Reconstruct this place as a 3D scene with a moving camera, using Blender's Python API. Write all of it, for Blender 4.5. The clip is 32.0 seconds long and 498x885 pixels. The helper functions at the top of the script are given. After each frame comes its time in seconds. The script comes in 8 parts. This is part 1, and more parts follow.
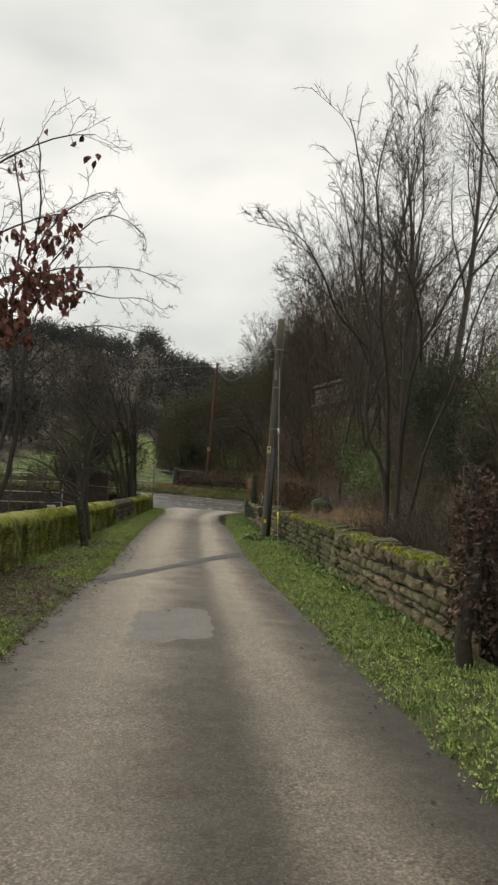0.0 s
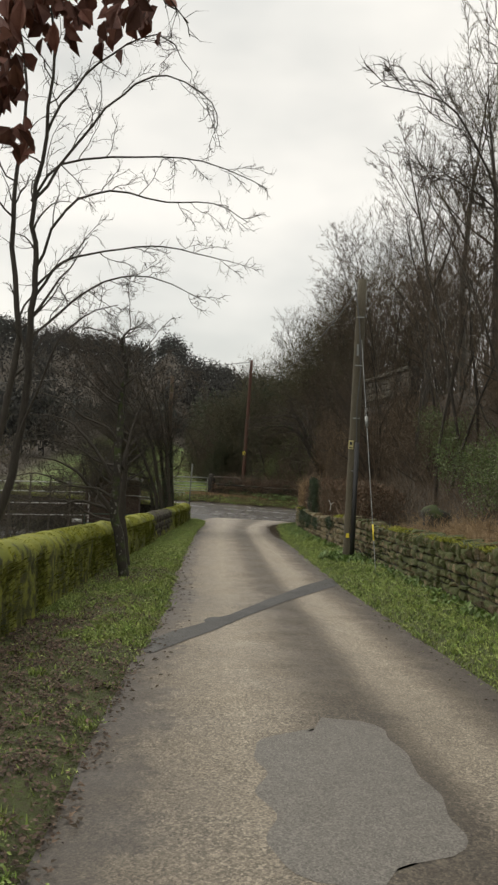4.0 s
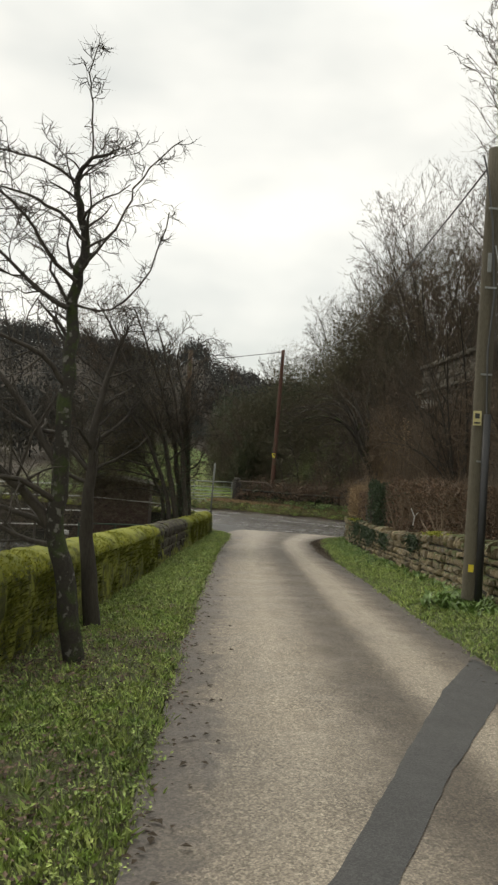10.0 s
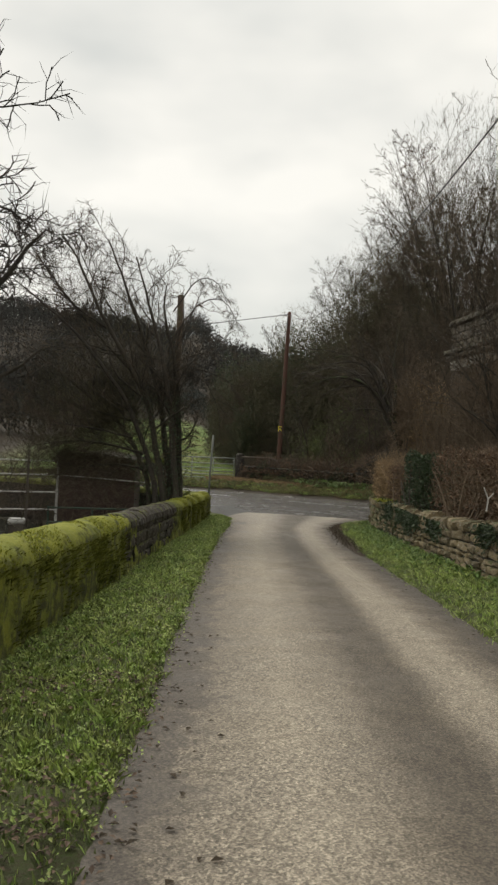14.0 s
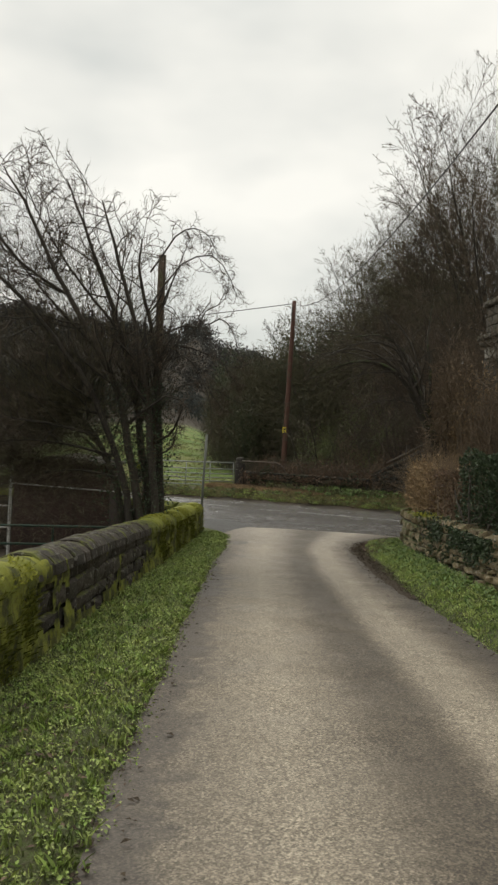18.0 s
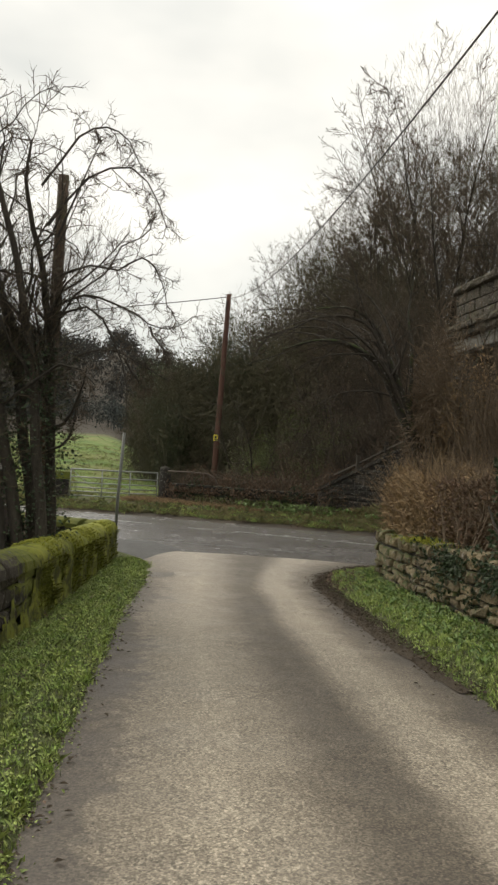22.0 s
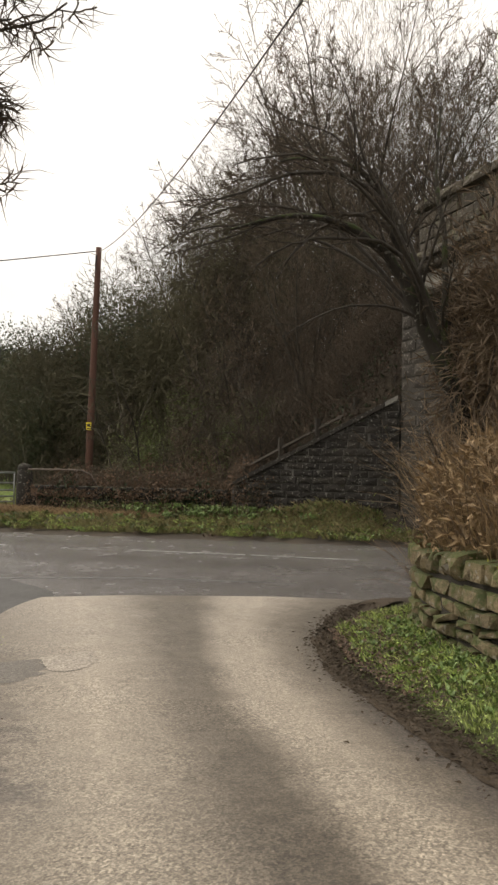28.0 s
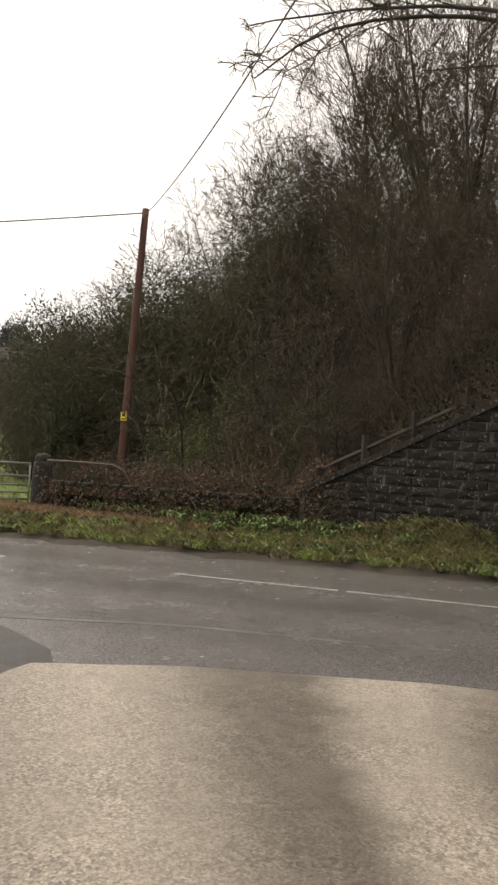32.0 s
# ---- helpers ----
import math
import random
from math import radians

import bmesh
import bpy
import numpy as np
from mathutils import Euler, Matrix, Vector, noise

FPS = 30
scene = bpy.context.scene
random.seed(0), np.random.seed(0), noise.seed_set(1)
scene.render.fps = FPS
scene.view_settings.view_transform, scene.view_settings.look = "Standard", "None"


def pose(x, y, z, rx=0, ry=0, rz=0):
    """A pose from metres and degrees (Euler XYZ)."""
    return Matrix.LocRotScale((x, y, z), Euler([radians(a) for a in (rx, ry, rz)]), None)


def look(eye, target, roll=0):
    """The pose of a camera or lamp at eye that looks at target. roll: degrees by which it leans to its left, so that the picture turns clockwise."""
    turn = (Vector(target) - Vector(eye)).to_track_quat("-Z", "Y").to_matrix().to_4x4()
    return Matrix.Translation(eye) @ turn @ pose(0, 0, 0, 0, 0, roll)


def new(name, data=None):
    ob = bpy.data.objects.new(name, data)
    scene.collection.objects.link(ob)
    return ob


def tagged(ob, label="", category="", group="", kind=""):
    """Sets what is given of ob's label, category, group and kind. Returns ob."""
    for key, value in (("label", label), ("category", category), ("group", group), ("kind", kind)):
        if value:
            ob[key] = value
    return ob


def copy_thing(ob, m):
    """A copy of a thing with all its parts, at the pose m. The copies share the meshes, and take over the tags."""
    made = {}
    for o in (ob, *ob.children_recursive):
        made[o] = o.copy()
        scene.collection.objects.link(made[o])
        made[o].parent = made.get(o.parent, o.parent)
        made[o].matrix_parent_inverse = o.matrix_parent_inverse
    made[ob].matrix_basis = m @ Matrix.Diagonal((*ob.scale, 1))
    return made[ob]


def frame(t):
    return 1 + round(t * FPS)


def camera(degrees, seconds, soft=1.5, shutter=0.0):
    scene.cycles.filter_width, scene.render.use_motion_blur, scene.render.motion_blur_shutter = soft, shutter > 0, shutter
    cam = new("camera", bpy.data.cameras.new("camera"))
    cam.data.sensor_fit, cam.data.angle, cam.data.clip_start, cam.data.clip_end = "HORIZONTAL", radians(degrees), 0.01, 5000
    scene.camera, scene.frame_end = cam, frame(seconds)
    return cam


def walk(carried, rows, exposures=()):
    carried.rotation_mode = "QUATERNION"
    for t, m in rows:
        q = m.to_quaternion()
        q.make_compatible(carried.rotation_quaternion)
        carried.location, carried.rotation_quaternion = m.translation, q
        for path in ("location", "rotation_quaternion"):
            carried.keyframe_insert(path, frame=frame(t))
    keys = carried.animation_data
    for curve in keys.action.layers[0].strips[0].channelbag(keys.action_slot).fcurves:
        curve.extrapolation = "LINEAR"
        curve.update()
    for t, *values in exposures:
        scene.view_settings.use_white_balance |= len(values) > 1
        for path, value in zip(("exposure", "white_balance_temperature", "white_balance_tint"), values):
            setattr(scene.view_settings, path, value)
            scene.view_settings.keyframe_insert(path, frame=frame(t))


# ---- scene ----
cam = camera(35.1, 32.0, 2.5)
METRES, EYE, TILT, LEAN, TURN = 37.5, 1.5, 0.0, 0.0, -7.4
ROWS = [
    (0.0, 0.0, 0.0, 0.0, 0.0, -0.07, -3.72),
    (0.5, -0.004, 0.0148, -0.001, 0.12, 0.59, -2.65),
    (1.0, -0.0095, 0.0301, -0.002, 0.67, 0.2, -3.26),
    (1.5, -0.0136, 0.0459, -0.0031, 1.22, -0.07, -3.19),
    (2.0, -0.0186, 0.0614, -0.0042, 1.12, 0.08, -2.47),
    (2.5, -0.0222, 0.0782, -0.0052, 0.83, -0.08, -1.86),
    (3.0, -0.0269, 0.0935, -0.0064, 0.68, 0.42, -2.07),
    (3.5, -0.0304, 0.1103, -0.008, 1.82, 0.53, -2.35),
    (5.5, -0.0383, 0.1742, -0.0134, 0.21, -0.63, -3.24),
    (6.0, -0.0407, 0.1895, -0.0145, 0.96, -0.02, -2.3),
    (6.5, -0.0419, 0.2052, -0.0158, 2.79, 0.51, -3.4),
    (7.0, -0.0434, 0.2199, -0.0169, 3.09, 0.7, -4.39),
    (7.5, -0.0437, 0.2358, -0.018, 3.34, 0.63, -4.31),
    (8.0, -0.0455, 0.2513, -0.0189, 5.35, 0.73, -4.25),
    (8.5, -0.046, 0.2664, -0.02, 5.39, 0.92, -3.35),
    (9.0, -0.048, 0.2818, -0.0211, 3.84, 0.94, -3.18),
    (9.5, -0.0491, 0.296, -0.0221, 2.54, 0.68, -2.9),
    (10.0, -0.0506, 0.3127, -0.0233, 3.23, 0.91, -3.08),
    (10.5, -0.0511, 0.3278, -0.0246, 3.26, 1.13, -3.68),
    (11.0, -0.0518, 0.3441, -0.0257, 3.58, 1.77, -3.56),
    (11.5, -0.0522, 0.3604, -0.0267, 2.58, 0.37, -1.93),
    (12.0, -0.0524, 0.3745, -0.0277, 0.94, 0.33, -0.47),
    (12.5, -0.0526, 0.391, -0.0287, -2.5, -0.1, -1.27),
    (13.0, -0.0535, 0.4066, -0.0292, -2.18, -0.51, -1.3),
    (13.5, -0.0561, 0.4212, -0.0299, -0.38, -0.16, -1.69),
    (14.0, -0.0579, 0.437, -0.0305, 3.48, -0.71, -2.54),
    (14.5, -0.0598, 0.4518, -0.0311, 3.03, -0.31, -2.52),
    (16.5, -0.0639, 0.5117, -0.0333, 2.8, -0.95, -3.37),
    (17.0, -0.0639, 0.5271, -0.034, 3.04, 0.2, -2.9),
    (17.5, -0.0648, 0.5421, -0.0348, 3.01, 0.42, -2.61),
    (18.0, -0.0646, 0.5578, -0.0357, 3.59, -0.31, -2.22),
    (18.5, -0.0664, 0.5731, -0.0367, 4.41, -0.43, -1.92),
    (19.0, -0.0668, 0.5889, -0.0377, 4.92, 1.02, -3.29),
    (19.5, -0.0686, 0.6032, -0.0386, 4.84, 1.72, -3.62),
    (20.0, -0.0696, 0.6179, -0.0397, 6.87, 2.44, -4.28),
    (20.5, -0.0725, 0.6343, -0.041, 7.8, 2.49, -3.9),
    (21.0, -0.0729, 0.6503, -0.0421, 6.35, 1.73, -3.81),
    (21.5, -0.0743, 0.666, -0.0433, 1.77, 0.49, -3.58),
    (22.0, -0.0745, 0.6797, -0.0443, -1.9, 1.06, -3.14),
    (22.5, -0.0755, 0.6946, -0.0451, -5.21, 0.53, -3.04),
    (23.0, -0.0761, 0.7105, -0.0459, -6.54, -0.34, -3.06),
    (23.5, -0.0767, 0.727, -0.0466, -2.5, -0.73, -2.13),
    (24.0, -0.0782, 0.7413, -0.0473, -2.0, 1.05, -1.64),
    (24.5, -0.08, 0.7569, -0.048, -1.63, 1.4, -1.35),
    (26.5, -0.0855, 0.8186, -0.0508, -6.42, 2.07, -1.3),
    (27.0, -0.0857, 0.8337, -0.0513, -8.58, 1.57, -1.4),
    (27.5, -0.0846, 0.8491, -0.0521, -9.3, 1.5, -1.61),
    (28.0, -0.0845, 0.8643, -0.0524, -11.5, 1.14, -0.78),
    (28.5, -0.0839, 0.8799, -0.0533, -12.15, 2.03, -1.73),
    (29.0, -0.0842, 0.8959, -0.0544, -13.63, 1.51, -2.65),
    (29.5, -0.0829, 0.9124, -0.0563, -9.63, 3.01, -4.35),
    (30.0, -0.0836, 0.9282, -0.0573, -9.11, 3.14, -3.08),
    (30.5, -0.0833, 0.9436, -0.0582, -7.12, 2.85, -2.47),
    (31.0, -0.0843, 0.9591, -0.0592, -5.86, 2.55, -1.79),
    (31.5, -0.084, 0.975, -0.0599, -6.34, 2.29, -2.81),
    (32.0, -0.0844, 0.9905, -0.0606, -9.21, 1.88, -3.58),
]
walk(cam, [(t, pose(0, 0, EYE, TILT, LEAN, TURN) @ pose(METRES * x, METRES * y, METRES * z, 90 + pitch, roll, yaw)) for t, x, y, z, yaw, pitch, roll in ROWS],
     [(0.0, 0.1, 7100, 9), (3.0, 0.15, 7150, 10), (6.0, 0.05, 7100, 9), (7.0, 0.15, 7100, 8), (8.0, 0.25, 7100, 8), (9.0, 0.15, 7100, 8), (10.0, 0.25, 7100, 8), (11.0, 0.2, 7100, 8), (13.0, 0.1, 7100, 9), (19.0, 0.1, 7100, 8), (21.0, 0.1, 7150, 9), (22.0, 0.3, 7200, 9), (23.0, 0.45, 7300, 10), (24.5, 0.36, 7300, 10), (26.5, 0.22, 7450, 13), (27.2, 0.27, 7450, 13), (28.5, 0.65, 7500, 14), (32.0, 0.58, 7500, 15)])

# ---- light ----
# exposure rows are given to walk() above
world = bpy.data.worlds.new("overcast_sky")
scene.world = world
world.use_nodes = True
wn = world.node_tree
wbg = wn.nodes["Background"]
sky = wn.nodes.new("ShaderNodeTexSky")
sky.sky_type, sky.sun_disc = "NISHITA", False
sky.sun_elevation, sky.sun_rotation = radians(38), radians(-35)
wco = wn.nodes.new("ShaderNodeTexCoord")
wmap = wn.nodes.new("ShaderNodeMapping")
wmap.inputs["Scale"].default_value = (1.0, 1.0, 2.2)
wno = wn.nodes.new("ShaderNodeTexNoise")
wno.inputs["Scale"].default_value, wno.inputs["Detail"].default_value, wno.inputs["Roughness"].default_value = 2.6, 4.0, 0.45
wra = wn.nodes.new("ShaderNodeValToRGB")
wra.color_ramp.elements[0].position, wra.color_ramp.elements[0].color = 0.36, (0.60, 0.635, 0.65, 1)
wra.color_ramp.elements[1].position, wra.color_ramp.elements[1].color = 0.62, (0.895, 0.905, 0.90, 1)
wsc = wn.nodes.new("ShaderNodeVectorMath")
wsc.operation = "SCALE"
wsc.inputs["Scale"].default_value = 0.10
wmx = wn.nodes.new("ShaderNodeMix")
wmx.data_type = "RGBA"
wmx.inputs["Factor"].default_value = 0.9
wn.links.new(wco.outputs["Generated"], wmap.inputs["Vector"])
wn.links.new(wmap.outputs[0], wno.inputs["Vector"])
wn.links.new(wno.outputs[0], wra.inputs[0])
wn.links.new(sky.outputs[0], wsc.inputs[0])
wn.links.new(wsc.outputs[0], wmx.inputs["A"])
wn.links.new(wra.outputs[0], wmx.inputs["B"])
# an overcast sky is brightest overhead
wse = wn.nodes.new("ShaderNodeSeparateXYZ")
wn.links.new(wco.outputs["Generated"], wse.inputs[0])
wup = wn.nodes.new("ShaderNodeMapRange")
wup.inputs["From Min"].default_value, wup.inputs["From Max"].default_value = 0.45, 1.0
wup.inputs["To Min"].default_value, wup.inputs["To Max"].default_value = 1.05, 1.6
wn.links.new(wse.outputs["Z"], wup.inputs["Value"])
wov = wn.nodes.new("ShaderNodeVectorMath")
wov.operation = "SCALE"
wn.links.new(wmx.outputs["Result"], wov.inputs[0])
wn.links.new(wup.outputs[0], wov.inputs["Scale"])
wn.links.new(wov.outputs[0], wbg.inputs[0])
wbg.inputs[1].default_value = 1.0
sun = new("sun", bpy.data.lights.new("sun", "SUN"))
sun.data.energy, sun.data.angle, sun.data.color = 1.0, radians(25), (1.0, 0.96, 0.9)
sun.matrix_world = look((-20, 28, 28), (0, 0, 0))

# ---- plan ----


def lerp(y, ys, vs):
    return float(np.interp(y, ys, vs))


def ground_z(y):
    """Height of the lane at y."""
    return lerp(y, [-40, 0, 7, 14, 20, 27, 37, 41, 44, 48, 52], [2.9, 0, -.53, -.98, -1.3, -1.70, -2.22, -2.38, -2.42, -2.36, -2.3])


def lane_l(y):
    return lerp(y, [-40, 0, 7, 11.4, 15.5, 20, 24.5, 30, 35.7, 37.6, 40.2, 41.6, 42.4, 43.5], [-2.6, -1.4, -1.15, -.9, -.55, -.36, -.1, .25, .66, .92, 1.12, 1.1, .62, -.5])


def lane_r(y):
    return lerp(y, [-40, 0, 4, 8, 12.4, 17.9, 21.8, 26.3, 29.9, 34.3, 36.3, 38.7, 40.2, 41.4, 42.3, 43], [1.6, 1.8, 1.94, 2.12, 2.3, 2.5, 2.75, 3.09, 3.3, 3.52, 3.75, 4.0, 4.48, 5.3, 6.3, 7.2])


def wall_l(y):
    """Face of the mossy wall beside the lane."""
    return lerp(y, [-40, 5, 14, 18, 23, 28, 31, 42.4, 43.5], [-3.6, -2.65, -2.2, -1.9, -1.42, -.95, -.68, .5, -1.2])


def wall_r(y):
    """Face of the dry stone retaining wall."""
    return lerp(y, [-40, 6, 9, 16, 20, 23, 27.5, 31, 34, 37.5, 38.6, 39.4, 40, 40.5, 41, 41.2, 43], [2.6, 3.1, 3.2, 3.6, 3.85, 4.0, 4.2, 4.35, 4.6, 4.9, 5.05, 5.22, 5.46, 5.8, 6.35, 6.6, 9.4])


MAIN = [(-90, 82), (-60, 71), (-30, 60.5), (-15, 55.9), (-6, 53.0), (.47, 50.7), (1.54, 50.1), (4, 48.58), (6.07, 47.27), (7.5, 46.33), (10, 44.65), (14, 41.9), (20, 38.2), (30, 32.5), (60, 18)]
MX, MY = np.array([p[0] for p in MAIN]), np.array([p[1] for p in MAIN])


def main_y(x):
    return float(np.interp(x, MX, MY))


def main_side(x, y):
    """Signed distance from the main road's middle line: positive on the far side."""
    s = (main_y(x + .5) - main_y(x - .5))
    return (y - main_y(x)) / math.sqrt(1 + s * s)


def smooth(a, b, v):
    k = min(1, max(0, (v - a) / (b - a)))
    return k * k * (3 - 2 * k)


CREST = 3.7


def terrain(x, y):
    g = ground_z(min(y, 52))
    d = main_side(x, y)
    far = 0.05 * noise.noise((x * .3, y * .3, 0)) + .03 * noise.noise((x * 1.3, y * 1.3, 4))
    # left of the lane: verge, wall, lower river meadow
    wl, wr = wall_l(y), wall_r(y)
    base = g
    if y < 43:
        if x < wl - .3:
            base = max(-3.3, g - .85 - .22 * (wl - .3 - x))
        elif x < lane_l(y):
            base = g - .03 + far * .2
        elif x <= lane_r(y):
            base = g - .04
        elif x < wr + .2:
            base = g - .03 + .06 * smooth(lane_r(y), lane_r(y) + .8, x) + far * .2
        else:
            t0 = g + .8
            rise = smooth(wr + .8, wr + 6.2, x)
            base = t0 + (CREST - t0) * rise + far * 2
    near = base
    # main road and what lies beyond it
    if d > 2.9:
        out = d - 2.9
        beyond = -2.32 + .22 * smooth(0, 1.6, out) + far
        field = max(0, y - 60)
        beyond += .055 * min(field, 90) * smooth(8, -2, x)
        toe = 7.6 + max(0, y - 60) * -.06
        beyond += (CREST + 2.1) * smooth(toe, toe + 5.5, x) * smooth(1.2, 3.2, out)
    elif d > -3.0:
        beyond = -2.42
    else:
        beyond = None
    if y >= 43 and beyond is None:
        if x < .3:
            beyond = max(-3.3, -2.5 - .25 * max(0, -3.6 - d))
        else:
            beyond = -2.42
    if d > -3.0 or y >= 43:
        z = beyond if beyond is not None else near
        if x > 7 and -4.0 < d < 2.9:
            z = -2.42
    else:
        z = near
        if x > 6.2 and y > 30:
            # cutting down to the road beside the bridge
            z = min(z, -2.42 + 2.4 * max(0, -d - 3.0)) if d > -7 else z
    # far side of the railway falls away, hills beyond
    if x > 17:
        z -= 5.0 * smooth(17, 25, x)
    r = math.hypot(x, y - 20)
    hill = 0.0
    az = math.degrees(math.atan2(x, y))
    if r > 110:
        el = lerp(az, [-180, -60, -30, -12, -5, 0, 2.5, 6, 12, 25, 60, 180], [.04, .10, .135, .135, .118, .105, .085, .085, .09, .08, .06, .04])
        hill = smooth(110, 330, r) * 330 * el * .86
    return z + hill


# ---- building helpers ----


class Geo:
    """Vertices and faces of one mesh."""

    def __init__(self):
        self.v, self.f = [], []

    def tube(self, pts, rad, n=4, cap=False):
        k0 = len(self.v)
        count = len(pts)
        d = pts[-1] - pts[0]
        side = d.orthogonal().normalized()
        for i, p in enumerate(pts):
            a = pts[min(i + 1, count - 1)] - pts[max(i - 1, 0)]
            if a.length < 1e-6:
                a = d
            a = a.normalized()
            u = (side - a * side.dot(a)).normalized()
            w = a.cross(u)
            side = u
            for j in range(n):
                t = 2 * math.pi * j / n
                q = p + (u * math.cos(t) + w * math.sin(t)) * rad[i]
                self.v.append((q.x, q.y, q.z))
        for i in range(count - 1):
            for j in range(n):
                a, b = k0 + i * n + j, k0 + i * n + (j + 1) % n
                self.f.append((a, b, b + n, a + n))
        if cap:
            self.f.append(tuple(range(k0 + (count - 1) * n, k0 + count * n)))
            self.f.append(tuple(reversed(range(k0, k0 + n))))

    def spike(self, p, q, r):
        """A tapering twig from p to a point at q."""
        k = len(self.v)
        a = q - p
        u = a.orthogonal().normalized() * r
        w = a.normalized().cross(u)
        for c in (p + u, p - u * .5 + w * .87, p - u * .5 - w * .87, q):
            self.v.append((c.x, c.y, c.z))
        self.f.extend(((k, k + 1, k + 3), (k + 1, k + 2, k + 3), (k + 2, k, k + 3)))

    def crook(self, p, d, length, r, rng):
        """A bent twig."""
        k = len(self.v)
        u = d.orthogonal().normalized()
        w = d.cross(u)
        bend = u * rng.gauss(0, .22) + w * rng.gauss(0, .22)
        m = p + (d + bend) * length * .5
        q = m + (d - bend * .6 + Vector((0, 0, rng.gauss(.05, .2)))) * length * .5
        for c, s in ((p, r), (m, r * .8)):
            for e in (u, w * .87 - u * .5, -w * .87 - u * .5):
                x = c + e * s
                self.v.append((x.x, x.y, x.z))
        self.v.append((q.x, q.y, q.z))
        for j in range(3):
            i = (j + 1) % 3
            self.f.append((k + j, k + i, k + 3 + i, k + 3 + j))
            self.f.append((k + 3 + j, k + 3 + i, k + 6))

    def box(self, m, sx, sy, sz):
        k = len(self.v)
        for x, y, z in ((-1, -1, -1), (1, -1, -1), (1, 1, -1), (-1, 1, -1), (-1, -1, 1), (1, -1, 1), (1, 1, 1), (-1, 1, 1)):
            q = m @ Vector((x * sx / 2, y * sy / 2, z * sz / 2))
            self.v.append(tuple(q))
        for q in ((0, 3, 2, 1), (4, 5, 6, 7), (0, 1, 5, 4), (1, 2, 6, 5), (2, 3, 7, 6), (3, 0, 4, 7)):
            self.f.append(tuple(k + i for i in q))

    def leaf(self, p, along, across, length, width):
        k = len(self.v)
        lift = along.cross(across) * width * .25
        for q in (p, p + along * length * .45 + across * width * .5 + lift, p + along * length, p + along * length * .45 - across * width * .5 + lift):
            self.v.append((q.x, q.y, q.z))
        self.f.append((k, k + 1, k + 2))
        self.f.append((k, k + 2, k + 3))

    def rings(self, rows):
        """A sheet through rows of points."""
        k, n = len(self.v), len(rows[0])
        for r in rows:
            self.v.extend(tuple(p) for p in r)
        for i in range(len(rows) - 1):
            for j in range(n - 1):
                a = k + i * n + j
                self.f.append((a, a + 1, a + 1 + n, a + n))

    def mesh(self, name, material, smooth_shade=False):
        me = bpy.data.meshes.new(name)
        me.from_pydata(self.v, [], self.f)
        me.materials.append(material)
        if smooth_shade:
            me.polygons.foreach_set("use_smooth", [True] * len(me.polygons))
        me.update()
        return me


def part(name, geo, material, parent=None, label="", soft=False):
    ob = new(name, geo.mesh(name, material, soft))
    if parent is not None:
        ob.parent = parent
    return tagged(ob, label)


def base(name, m, label, category, group="", kind=""):
    """The Empty at the foot of a thing."""
    ob = new(name)
    ob.matrix_world = m
    ob.empty_display_size = .2
    return tagged(ob, label, category, group, kind)


# ---- materials ----


def material(name, rough=.8):
    m = bpy.data.materials.new(name)
    m.use_nodes = True
    nt = m.node_tree
    b = nt.nodes["Principled BSDF"]
    b.inputs["Roughness"].default_value = rough
    return m, nt, b


def place_of(nt):
    return nt.nodes.new("ShaderNodeNewGeometry").outputs["Position"]


def noise_of(nt, vec, scale, detail=4, rough=.6, stretch=None):
    if stretch:
        mp = nt.nodes.new("ShaderNodeMapping")
        mp.inputs["Scale"].default_value = stretch
        nt.links.new(vec, mp.inputs["Vector"])
        vec = mp.outputs[0]
    n = nt.nodes.new("ShaderNodeTexNoise")
    n.inputs["Scale"].default_value, n.inputs["Detail"].default_value, n.inputs["Roughness"].default_value = scale, detail, rough
    nt.links.new(vec, n.inputs["Vector"])
    return n.outputs[0]


def ramp_of(nt, value, *stops):
    r = nt.nodes.new("ShaderNodeValToRGB")
    e = r.color_ramp.elements
    while len(e) < len(stops):
        e.new(.5)
    for k, (pos, c) in enumerate(stops):
        e[k].position = pos
        e[k].color = (*c, 1) if not isinstance(c, (int, float)) else (c, c, c, 1)
    nt.links.new(value, r.inputs[0])
    return r.outputs[0]


def mix_of(nt, fac, a, b, mode="MIX"):
    x = nt.nodes.new("ShaderNodeMix")
    x.data_type, x.blend_type = "RGBA", mode
    for socket, v in ((x.inputs["Factor"], fac), (x.inputs["A"], a), (x.inputs["B"], b)):
        if isinstance(v, (int, float)):
            socket.default_value = v
        elif isinstance(v, tuple):
            socket.default_value = (*v, 1)
        else:
            nt.links.new(v, socket)
    return x.outputs["Result"]


def sum_of(nt, op, a, b):
    x = nt.nodes.new("ShaderNodeMath")
    x.operation = op
    for k, v in enumerate((a, b)):
        if isinstance(v, (int, float)):
            x.inputs[k].default_value = v
        else:
            nt.links.new(v, x.inputs[k])
    return x.outputs[0]


def bump_of(nt, bsdf, height, strength, distance):
    b = nt.nodes.new("ShaderNodeBump")
    b.inputs["Strength"].default_value, b.inputs["Distance"].default_value = strength, distance
    nt.links.new(height, b.inputs["Height"])
    nt.links.new(b.outputs[0], bsdf.inputs["Normal"])


